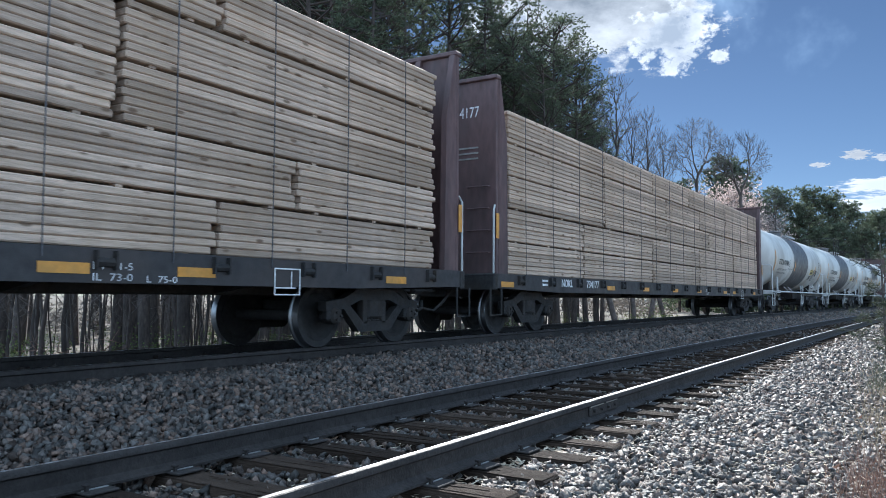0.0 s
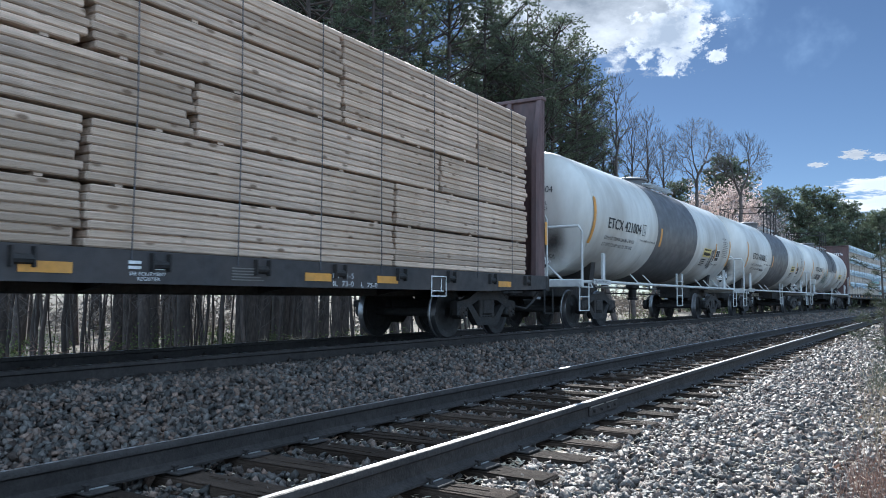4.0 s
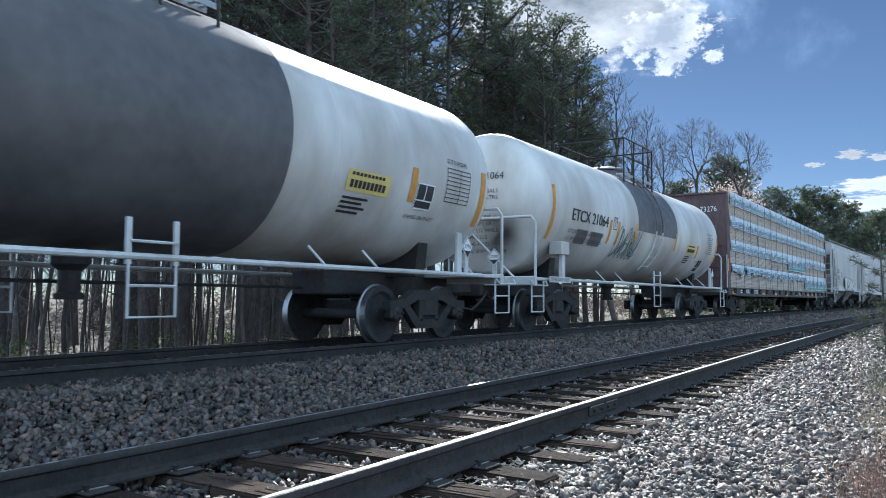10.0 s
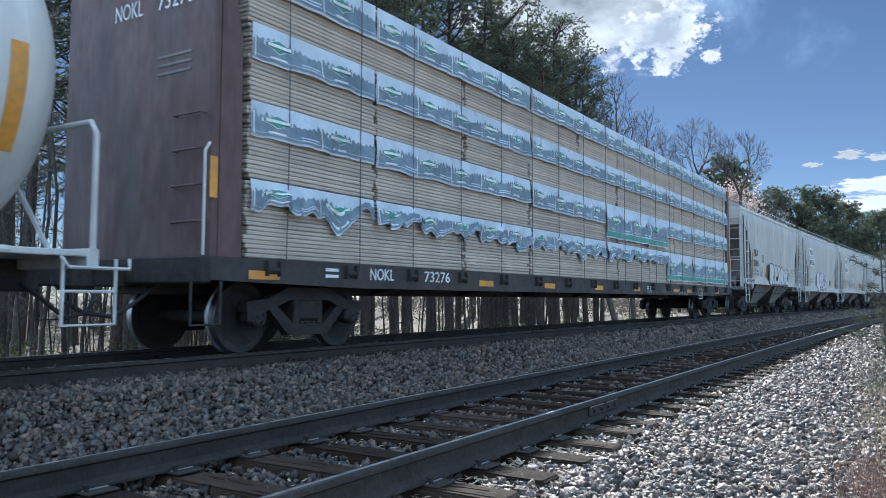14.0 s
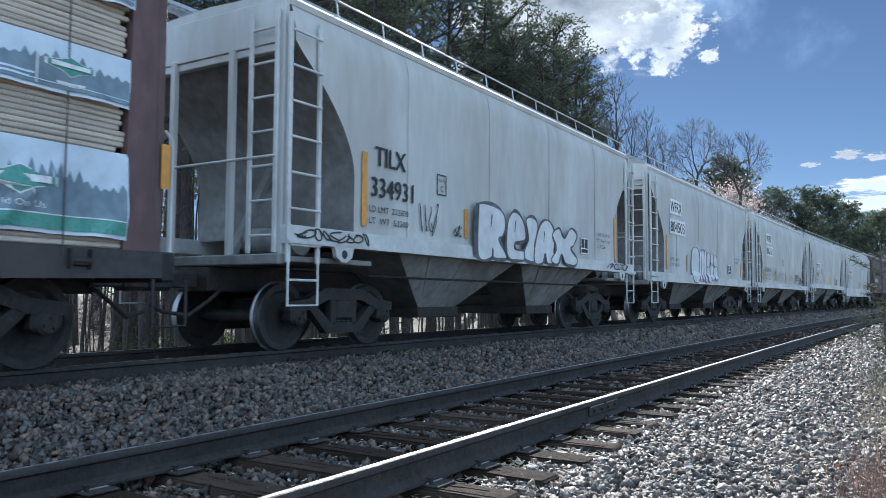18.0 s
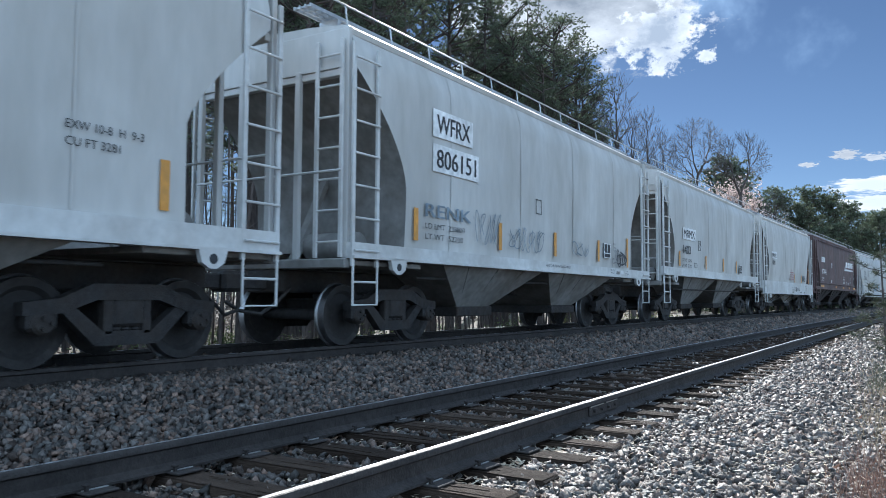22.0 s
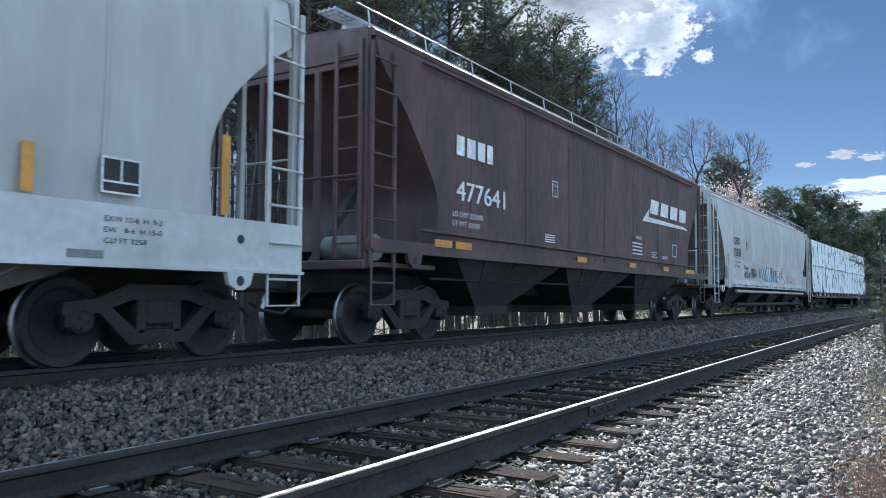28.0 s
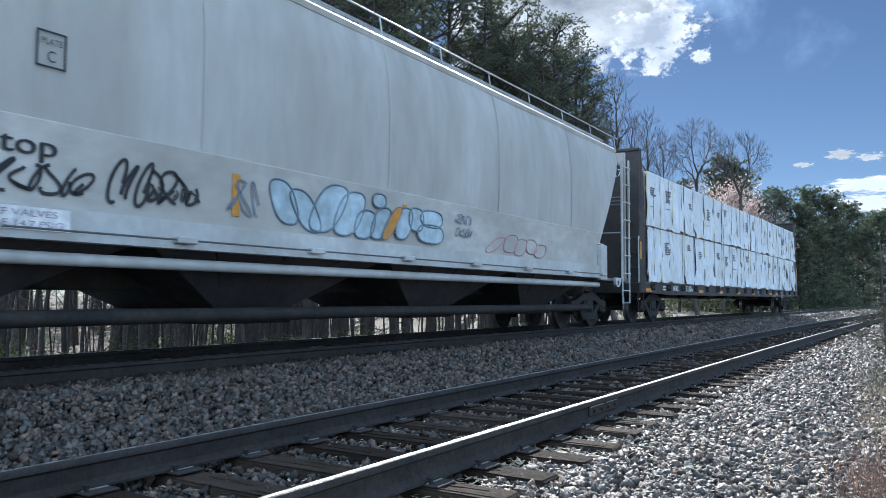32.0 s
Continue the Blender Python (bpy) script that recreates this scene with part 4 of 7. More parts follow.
def drape(x0, x1, ztop, zlow, y, seed, ragged=0.06, deep=0.02):
    """A wrinkled sheet hanging on the load's near face, thick enough to have two sides."""
    n, m = max(8, int((x1 - x0) / 0.055)), 14
    slope = random.Random(seed).choice((-1.0, 1.0)) * 0.9

    def at(u, v):
        x = x0 + (x1 - x0) * u
        low = zlow + ragged * (noise.noise((x * 1.7, seed, 0)) + 0.5 * noise.noise((x * 5, seed, 3)))
        z = ztop + (low - ztop) * v
        d = deep * (noise.noise((x * 2.2, z * 1.3, seed)) + 0.3 * noise.noise((x * 5, z * 2.5, seed + 2))) + 0.006
        fold = deep * 0.9 * max(0.0, noise.noise(((x + slope * z) * 3.4, (x - slope * z) * 0.5, seed + 5))) ** 1.2
        return (x, y - (abs(d) + fold) * (0.3 + v), z)
    return Geo().sheet(at, [i / n for i in range(n + 1)], [j / m for j in range(m + 1)]), at


def printed(at, u0, u1, v0, v1, lift, jag=0.0, seed=0, step=0.012):
    """A printed field that follows a wrap: its upper edge may be a jagged treeline."""
    rnd, g = random.Random(seed), Geo()
    n = max(2, int((u1 - u0) / step))
    cols = []
    for i in range(n + 1):
        u = u0 + (u1 - u0) * i / n
        rise = 0.30 + 0.70 * abs(sin(i * 0.115 + seed)) if jag else 0
        top = v0 - jag * rise * (rnd.uniform(0.6, 1.0) if i % 2 else rnd.uniform(0.25, 0.5))
        cols.append([(u, top + (v1 - top) * j / 3) for j in range(4)])

    def put(q):
        p = at(*q)
        return (p[0], p[1] - lift, p[2])
    pts = [put(q) for c in cols for q in c]
    return g.add(pts, [(i * 4 + j, (i + 1) * 4 + j, (i + 1) * 4 + j + 1, i * 4 + j + 1) for i in range(n) for j in range(3)])


# ---------------------------------------------------------------- covered hoppers
def hopper_car(label, half, paint, under, style, sill_paint, roof=4.42, bays=2, letter=None):
    """style: slope starts (in from the end at the sill), height of the knee, bulge of the sides."""
    car = thing("covered_hopper", label, "hopper car", "covered hoppers of the freight train")
    letter = letter or M_BLACK
    e = half - 0.68                                     # end of the sill
    inset, knee, bulge, top_in = style["inset"], style["knee"], style["bulge"], style["top_in"]
    sb, st = style["sill_z"]
    z0, z1 = st - 0.03, roof - 0.14
    zs = [z0 + (z1 - z0) * k / 22 for k in range(23)]

    def xe(z):
        if z >= knee:
            return e - top_in
        zv = style["upright"]
        t = (z - zv) / (knee - zv)
        if t < 0:
            return e - inset + style["belly"] * min(1, (t * (knee - zv)) ** 2)
        return e - inset + (inset - top_in) * t ** style["curve"]

    def wy(z):
        t = (z - z0) / (z1 - z0)
        return 1.50 - bulge * abs(2 * t - 1) ** 2.6 - 0.10 * max(0, t - 0.88) / 0.12 * (1 if bulge < 0.05 else 0.3)
    g = Geo()
    n = 27
    for s in (-1, 1):
        g.sheet(lambda u, z: (xe(z) * u, s * (wy(z) + (0.012 * noise.noise((u * 9, z * 1.5, half)) if s < 0 else 0)), z), [-1 + 2 * i / n for i in range(n + 1)], zs)
    body = part("body", g, paint, car, style["body"], 40)
    for s in (-1, 1):
        # on grey cars the shade of the open end is put into the colour
        part("slope_sheet", Geo().sheet(lambda u, z: (xe(z) * s, wy(z) * u, z), [-1, -0.5, 0, 0.5, 1], zs), M_HOPD if paint == M_HOP else paint, body, "sloping end sheet, tinted shade-dark on grey cars", 40)
    for k in range(style["seams"]):
        x = -(e - inset) + 2 * (e - inset) * (k + 0.5) / style["seams"]
        g = Geo().sheet(lambda u, z: (x + u, -wy(z) - 0.016 + abs(u) * 0.3, z), [-0.02, 0, 0.02], [z0 + 0.05 + (z1 - z0 - 0.1) * q / 10 for q in range(11)])
        part("side_seam", g, paint, body)
    if "panel" in style:
        part("lower_panel", Geo().prism([(-1.40, z0), (-1.510, z0), (-1.510, style["panel"]), (-1.44, style["panel"] + 0.04)], "x", -(e - inset - 0.02), e - inset - 0.02), M_GRIME, body, "grimy lower side sheet")
    # roof with rounded eaves
    w = wy(z1)
    prof = [(-w - 0.03, z1 - 0.06), (-w - 0.05, z1 + 0.01), (-w + 0.02, z1 + 0.07), (-w * 0.5, roof + 0.0), (0, roof + 0.03), (w * 0.5, roof), (w - 0.02, z1 + 0.07), (w + 0.05, z1 + 0.01), (w + 0.03, z1 - 0.06)]
    xr = e - top_in + 0.04
    part("roof", Geo().prism(prof, "x", -xr, xr), paint, car, "", 50)
    # hatches and running boards
    for i in range(style["hatches"]):
        x = -xr + 1.0 + i * (2 * xr - 2.0) / (style["hatches"] - 1)
        part("hatch", Geo().lathe([(0.34, roof - 0.03), (0.34, roof + 0.10), (0.36, roof + 0.11), (0.33, roof + 0.15), (0, roof + 0.17)], (x, 0, 0), "z", 18), paint, car)
    for y in (-0.92, 0.62):
        g = Geo()
        m = int(2 * xr / 0.14)
        for i in range(m):
            x = -xr - 0.25 + i * (2 * xr + 0.5) / m
            g.box(x, x + 0.045, y, y + 0.30, roof + 0.19, roof + 0.215)
        for k in range(4):
            g.box(-xr - 0.28, xr + 0.28, y + 0.098 * k - 0.01, y + 0.098 * k + 0.008, roof + 0.17, roof + 0.22)
        part("running_board", g, M_GALV, car, "galvanised grating walkway", 0)
        sup = Geo().box(-0.025, 0.025, y - 0.02, y + 0.32, roof - 0.02, roof + 0.17).mesh("board_support", M_GALV)
        for i in range(9):
            part("board_support", sup, None, car).location = (-xr + 0.3 + i * (2 * xr - 0.6) / 8, 0, 0)
    g = Geo().tube([(-xr - 0.25, -1.30, roof + 0.20), (xr + 0.25, -1.30, roof + 0.20)], 0.014, 6)
    for i in range(13):
        x = -xr + i * 2 * xr / 12
        g.tube([(x, -1.34, z1 + 0.06), (x, -1.30, roof + 0.20)], 0.012, 5)
    part("eave_rail", g, M_GALV, car)
    # side sills
    for y in (-1, 1):
        ya, yb = sorted((y * 1.46, y * 1.56))
        sx = e - style.get("sill_in", 0.0)
        part("side_sill", Geo().prism([(-sx, sb), (sx, sb), (sx, st - 0.03), (sx - 0.02, st), (-sx + 0.02, st), (-sx, st - 0.03)], "y", ya, yb), sill_paint, car, style["sill"])
        part("sill_flange", Geo().box(-sx, sx, *sorted((y * 1.40, y * 1.60)), sb - 0.03, sb + 0.004), sill_paint, car)
    part("center_sill", Geo().box(-e - 0.05, e + 0.05, -0.3, 0.3, 0.74, 1.06, 0.02), M_IRON, car)
    # hopper bays
    inset2 = 2.3
    L = 2 * (e - inset2) / bays
    for i in range(bays):
        c = -(e - inset2) + L * (i + 0.5)
        tw, bw = L / 2 - 0.05, 0.55
        q = [(c - tw, sb + 0.02), (c + tw, sb + 0.02), (c + bw, 0.52), (c - bw, 0.52)]
        g = Geo()
        g.add([(x, s * (1.46 if z > 1 else 0.9), z) for s in (-1, 1) for x, z in q], [(0, 1, 2, 3), (4, 5, 6, 7), (0, 1, 5, 4), (1, 2, 6, 5), (2, 3, 7, 6), (3, 0, 4, 7)])
        bay = part("hopper_bay", g, under, car, "tapering discharge hopper, darker than the body")
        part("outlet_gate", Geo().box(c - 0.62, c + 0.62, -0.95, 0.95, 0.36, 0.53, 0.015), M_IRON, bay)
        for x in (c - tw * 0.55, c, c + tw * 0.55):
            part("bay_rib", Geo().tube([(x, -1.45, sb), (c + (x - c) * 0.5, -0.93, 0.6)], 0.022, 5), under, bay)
    # slope-sheet braces, end posts, platforms, ladders
    for s in (-1, 1):
        xa, xb = sorted((s * (e - 1.75), s * e))
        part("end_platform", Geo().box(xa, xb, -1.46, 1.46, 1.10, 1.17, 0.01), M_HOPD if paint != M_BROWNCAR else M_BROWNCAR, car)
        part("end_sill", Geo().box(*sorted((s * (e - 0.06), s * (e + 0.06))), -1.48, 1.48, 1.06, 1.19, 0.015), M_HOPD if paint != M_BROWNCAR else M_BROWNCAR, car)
        for y in (-1.42, 1.42, -0.55, 0.55):
            part("corner_post" if abs(y) > 1 else "end_post", Geo().box(*sorted((s * (e - 0.08), s * e)), y - 0.045, y + 0.045, 1.17, z1 - (0.0 if abs(y) > 1 else 0.5), 0.01), paint, car)
        part("end_stiffener", Geo().box(*sorted((s * (e - 0.05), s * (e - top_in))), -1.42, 1.42, knee - 0.1, knee + 0.0, 0.01), paint, car)
        part("end_panel", Geo().box(*sorted((s * (e - 0.03), s * (e - 0.07))), -1.42, 1.42, knee + 0.0, z1, 0.006), paint, car)
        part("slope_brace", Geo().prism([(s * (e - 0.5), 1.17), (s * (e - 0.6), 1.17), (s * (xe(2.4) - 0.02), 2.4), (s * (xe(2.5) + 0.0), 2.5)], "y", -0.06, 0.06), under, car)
        part("air_reservoir", Geo().tube([(s * (e - 0.9), -0.95, 1.42), (s * (e - 0.9), -0.05, 1.42)], 0.20, 16), M_HOPD, car)
        for y in (-1.55, 1.55):
            x0, x1 = sorted((s * (e - 0.03), s * (e - 0.55)))
            ladder(car, x0, x1, y, 1.08, roof - 0.35, sill_paint, 7)
        ladder_end(car, s * (e + 0.03), *( (-1.38, -0.95) if s < 0 else (0.95, 1.38) ), 1.2, roof - 0.3, sill_paint, 7)
        part("cross_grab", Geo().tube([(s * (e + 0.05), -1.4, 2.35), (s * (e + 0.05), 1.4, 2.35)], 0.016, 6), sill_paint, car)
        xj = s * (e - 1.0)
        j = Geo().prism([(xj - 0.2, sb), (xj + 0.2, sb), (xj + 0.15, sb - 0.16), (xj + 0.05, sb - 0.22), (xj - 0.05, sb - 0.22), (xj - 0.15, sb - 0.16)], "y", -1.60, -1.54)
        # the pad's hole, its dark inside painted as a flat black disc
        part("pad_eye", Geo().lathe([(0.0, -1.603), (0.055, -1.603), (0.055, -1.60)], (xj, 0, sb - 0.12), "y", 14), M_BLACK, car)
        part("jacking_pad", j, sill_paint, car)
        coupler(car, s * (e - 0.15), s)
        truck(car, s * (half - 2.3))
    part("brake_pipe", Geo().tube([(-e + 2, -1.2, 0.98), (e - 2, -1.2, 0.98)], 0.022, 6), M_IRON, car)
    return car


def stencils(car, x, items, y=-1.522, material=None):
    """Rows of lettering on a car side: (word, x offset, z, cap height, width)."""
    for w, dx, z, h, wd in items:
        lettering(w, h, wd, flat(x + dx, z, y), material or M_BLACK, car, "stencilled_writing")


def small_marks(car, x_box, y, z=1.66, frame_material=None):
    fm = frame_material or M_LETTER
    plate(car, x_box, x_box + 0.42, z, z + 0.34, y, M_BLACK, "consolidated_stencil", "black stencil panel ruled in white")
    for a, b, c, d in ((0, .42, 0, .02), (0, .42, .32, .34), (0, .02, 0, .34), (.40, .42, 0, .34), (.2, .22, .1, .34), (0, .42, .1, .12)):
        plate(car, x_box + a, x_box + b, z + c, z + d, y - 0.007, fm, "white_rule")


def strips(car, xs, y, z=1.55, h=0.62):
    for x in xs:
        plate(car, x, x + 0.11, z, z + h, y, M_YELLOW, "reflective_strip")


def plate_c(car, x, z, y, material=None):
    outline_box(car, x, z, 0.27, 0.32, y, 0.016, material or M_BLACK)
    lettering("PLATE", 0.055, 0.19, flat(x + 0.04, z + 0.20, y - 0.006), material or M_BLACK, car, "plate_word")
    lettering("C", 0.10, 0.075, flat(x + 0.097, z + 0.05, y - 0.006), material or M_BLACK, car, "plate_letter")


def puffs(car, specs, x0, w, z0, h, y, fill, edge, r=0.010, sill=None):
    """Outlined throw-up letters: every lobe a rounded patch with a thin sprayed rim. specs: u0, u1, v0, v1, lean. sill: height and how far the sill below it stands out."""
    for k, (u0, u1, v0, v1, lean) in enumerate(specs):
        cu, cv, du, dv = (u0 + u1) / 2, (v0 + v1) / 2, (u1 - u0) / 2, (v1 - v0) / 2

        def spot(a, push=0.0):
            c, q = cos(a), sin(a)
            u, v = cu + du * math.copysign(abs(c) ** 0.75, c), cv + dv * math.copysign(abs(q) ** 0.75, q)
            z = z0 + h * v
            return (x0 + w * (u + lean * (v - 0.5)), y - 0.003 * k - push - (sill[1] if sill and z < sill[0] else 0.0), z)
        g = Geo()
        n = 12
        rows = [(spot(pi / 2 + pi * (i + 0.02) / n), spot(pi / 2 - pi * (i + 0.02) / n)) for i in range(n)] + [(spot(1.49 * pi), spot(-0.49 * pi))]
        g.add([p for row in rows for p in row], [(2 * i, 2 * i + 1, 2 * i + 3, 2 * i + 2) for i in range(n)])
        part("graffiti_fill", g, fill, car, "", 0)
        ring = [spot(2 * pi * q / 28) for q in range(28)]
        part("graffiti_outline", Geo().tube(ring + ring[:2], r, 5), edge, car, "", 0)


BUBBLES = {"R": ((0, .02), (0, .85), (.12, 1), (.6, 1), (.9, .86), (.97, .62), (.85, .44), (.72, .38), (.88, .2), (1, .02), (.55, 0), (.5, .2), (.45, 0)),
           "e": ((0, .35), (.08, .75), (.35, 1), (.7, .95), (.97, .68), (.96, .44), (.5, .38), (.42, .27), (.6, .22), (.95, .22), (.98, .05), (.6, 0), (.25, 0), (.05, .12)),
           "l": ((.1, .02), (0, .25), (.25, .5), (.1, .88), (.4, 1), (.8, .95), (.95, .7), (.7, .35), (.95, .02)),
           "a": ((0, .02), (.1, .6), (.35, .95), (.7, 1), (1, .7), (.9, .3), (1, .02), (.62, 0), (.5, .22), (.38, 0)),
           "x": ((0, .1), (.2, .4), (.05, .75), (.3, .95), (.5, .72), (.75, 1), (1, .85), (.85, .55), (.75, .45), (1, .2), (.9, 0), (.55, .04), (.4, .28), (.25, 0))}


def rounded(poly, n=4):
    """A closed outline eased through its corners."""
    out, m = [], len(poly)
    for i in range(m):
        p0, p1, p2, p3 = (Vector(poly[(i + k) % m]) for k in (-1, 0, 1, 2))
        for q in range(n):
            t = q / n
            out.append(0.5 * (2 * p1 + (p2 - p0) * t + (2 * p0 - 5 * p1 + 4 * p2 - p3) * t * t + (3 * p1 - p0 - 3 * p2 + p3) * t ** 3))
    return out


def throw_up(car, letters, y, fill, edge, r):
    """Sprayed bubble letters with a dark rim and a slit of a counter. letters: character, x0, x1, z0, z1."""
    for k, (ch, x0, x1, z0, z1) in enumerate(letters):
        ring = [(x0 + (x1 - x0) * p.x, z0 + (z1 - z0) * p.y) for p in rounded(BUBBLES[ch])]
        n, yy = len(ring), y - 0.004 * k
        if k == 0:
            part("graffiti_shade", Geo().add([(px - 0.10, yy + 0.003, pz - 0.01) for px, pz in ring], [tuple(range(n))]), edge, car, "", 0)
        part("graffiti_fill", Geo().add([(px, yy, pz) for px, pz in ring], [tuple(range(n))]), fill, car, "", 0)
        rim = []
        for i, (px, pz) in enumerate(ring):
            (ax, az), (bx, bz) = ring[i - 1], ring[(i + 1) % n]
            d = hypot(bx - ax, bz - az) or 1
            w = r * (0.8 + 0.3 * sin(i * 0.7 + k))
            nx, nz = -(bz - az) / d * w, (bx - ax) / d * w
            rim += [(px + nx, yy - 0.0025, pz + nz), (px - nx, yy - 0.0025, pz - nz)]
        part("graffiti_outline", Geo().add(rim, [(2 * i, 2 * i + 1, (2 * i + 3) % (2 * n), (2 * i + 2) % (2 * n)) for i in range(n)]), edge, car, "", 0)
        if ch in "Rea":
            cx, cz, h = x0 + (x1 - x0) * 0.45, z0 + (z1 - z0) * (0.58 if ch != "a" else 0.5), (z1 - z0) * 0.24
            part("graffiti_line", Geo().add([(cx - 0.035, yy - 0.003, cz), (cx - 0.01, yy - 0.003, cz), (cx + 0.04, yy - 0.003, cz + h), (cx, yy - 0.003, cz + h)], [(0, 1, 2, 3)]), edge, car, "", 0)


# ---------------------------------------------------------------- the train, car by car: its middle along the track at 16 s
CARS = []


def placed(car, middle):
    CARS.append((car, middle))
    return car


a1 = centerbeam_car("brown centre-beam flat car stacked with bare sawn lumber", 12.7, "73407")
lumber_load(a1, -11.4, 11.35, [1.10, 1.72, 2.34, 2.96, 3.58, 4.20], 7, M_BOARD, (3.66, 4.9, 4.9), 5)
placed(a1, -95.1)
b1 = centerbeam_car("brown centre-beam flat car stacked with bare pine lumber", 12.7, "734177")
lumber_load(b1, -11.45, 11.3, [1.10, 1.72, 2.34, 2.96, 3.58, 4.20], 7, M_BOARD, (3.66, 4.9, 4.9), 8)
placed(b1, -69.7)
t1 = tank_car("off-white tank car with a charcoal band, black lettering", "ETCX 421004", 8.25, (-2.0, 2.05), True, ("LD LMT 190900 LBS 86 500 KG", "LT WT 72100 LBS 32 700 KG"), ("1715", "1715"), False)
scribble(3, 0.5, 0.75, on_tank(3.95, 1.75), 0.025, M_BAND, t1, strokes=3)
placed(t1, -48.57)
t2 = tank_car("off-white tank car with a charcoal band and tall dome railing", "ETCX 421030", 8.3, (-2.0, 1.95), True, ("LD LMT 191000 LBS 86680 KG", "LT WT 72000 LBS 32650 KG"), ("2790", "2790"), True)
tank_patch(t2, -3.9, -3.2, 1.92, 2.0, M_BAND, "painted_patch", 0.012, 2)
placed(t2, -32.2)
t3 = tank_car("off-white tank car with a dark saddle patch and graffiti", "ETCX 21064", 8.45, (-1.5, 2.0), False, ("LD LMT 191000 LBS 86680 KG", "LT WT 72000 LBS 32650 KG"), ("1715", "2790"), True)
scribble(11, 1.7, 0.85, on_tank(-2.9, 1.72), 0.014, M_TAGGREEN, t3, strokes=8)
scribble(12, 1.5, 0.55, on_tank(-2.8, 1.70), 0.011, M_TAGGREEN, t3, strokes=6)
for k in range(2):
    tank_patch(t3, -5.35 + k * 0.80, -4.75 + k * 0.90, 1.90, 2.20, M_BAND, "painted_patch", 0.013, 2)
part("valve_box", Geo().box(-6.40, -6.02, -1.5, -1.20, 1.58, 1.86, 0.02), M_TANK, t3)
part("valve_post", Geo().box(-6.28, -6.14, -1.46, -1.36, 1.09, 1.59, 0.015), M_WHITE, t3)
placed(t3, -15.85)

c1 = centerbeam_car("brown centre-beam flat car with lumber under printed wraps", 13.1, "73276")
CZ = [1.10, 2.02, 2.94, 3.86, 4.78]
lumber_load(c1, -11.85, 12.0, CZ, 17, M_BOARD2, (4.9, 4.9, 2.45), 21)
rnd = random.Random(4)
for k in range(4):
    zt = CZ[k + 1]
    for x, w in ((-11.85, 2.35), (-9.5, 4.95), (-4.55, 4.05), (-0.5, 4.85), (4.35, 2.75), (7.1, 4.9)):
        full = (k == 0 and x > 4) or (k == 1 and x == -0.5)
        drop = 0.80 if full else (0.36 if k == 0 else 0.44) + rnd.uniform(-0.04, 0.05)
        torn = k == 0 and x < 4
        geo, at = drape(x + 0.02, x + w - 0.03, zt + 0.012, zt - drop, -1.372, 30 + k * 17 + int(x * 3), 0.30 if torn else 0.03, 0.11 if torn else 0.075 if full else 0.045)
        wr = part("printed_wrap", geo, M_WRAPB, c1, "pale blue plastic wrap printed with a dark treeline")
        v0, v1 = (0.52, 0.80) if full else (0.55, 0.93)
        part("treeline_print", printed(at, 0.004, 0.996, v0, v1, 0.012, 0.34 if full else 0.36, k * 9 + int(x), 0.045 / w), M_TEAL, wr, "", 0)
        if full:
            part("green_print", printed(at, 0.004, 0.996, 0.80, 0.955, 0.012), M_GREEN, wr, "", 0)
            part("print_line", printed(at, 0.004, 0.996, 0.79, 0.803, 0.015), M_LETTER, wr, "", 0)
        else:
            part("print_line", printed(at, 0.004, 0.996, 0.84, 0.855, 0.015), M_WRAPB, wr, "", 0)
        pitch = 1.25 if full else 0.95
        n = max(1, int(w / pitch))
        for i in range(n):
            uc, du, dv = (i + 0.35) / n, 0.30 / w * (1 if full else 0.75), 0.20 if full else 0.24
            vm = 0.43 if full else 0.46
            for grow, mat, up in ((1.12, M_LETTER, 0.016), (1.0, M_GREEN, 0.020)):
                a, b = du * grow, dv * grow
                q = [at(uc - a, vm - b * 0.15), at(uc - a * 0.45, vm - b * 0.30), at(uc, vm - b * 0.62), at(uc + a * 0.45, vm - b * 0.30), at(uc + a, vm - b * 0.15),
                     at(uc + a, vm + b * 0.25), at(uc + a * 0.4, vm + b * 0.48), at(uc, vm + b * 0.85), at(uc - a * 0.4, vm + b * 0.48), at(uc - a, vm + b * 0.25)]
                part("emblem_shape" if mat == M_GREEN else "emblem_rim", Geo().add([(p, r - up, s) for p, r, s in q], [tuple(range(10))]), mat, wr, "", 0)
            part("emblem_bar", printed(at, uc - du * 0.86, uc + du * 0.86, vm - 0.03, vm + dv * 0.24, 0.026), M_LETTER, wr, "", 0)
            vt = v0 + (v1 - v0) * (0.78 if full else 0.62)
            if full:
                lettering("Build On Us", 0.055, 0.50, lambda u, v: (lambda p: (p[0], p[1] - 0.016, p[2]))(at(uc - du * 0.9 + u / w, vt - v / 0.8)), M_LETTER, wr, "slogan")
            else:
                part("print_bar", printed(at, uc - du * 0.6, uc + du * 0.6, vt, vt + 0.05, 0.016), M_LETTER, wr, "", 0)
            ub = uc + 0.5 / n
            if ub + du < 0.98:
                for q in range(2):
                    part("print_bar", printed(at, ub - du * 0.8, ub + du * (0.7 - 0.2 * q), vt - 0.05 + q * 0.085, vt - 0.01 + q * 0.085, 0.016), M_WRAPB, wr, "", 0)
            part("panel_rule", printed(at, (i + 0.02) / n, (i + 0.02) / n + 0.02 / w, 0.30, v1, 0.016), M_LETTER, wr, "", 0)
placed(c1, 5.55)

GREY = dict(inset=1.3, knee=3.75, upright=2.3, belly=0.0, bulge=0.0, top_in=0.15, curve=1.7, hatches=8, seams=4, sill_z=(1.19, 1.42), body="pale grey flat-sided hopper body", sill="dirty white side sill")
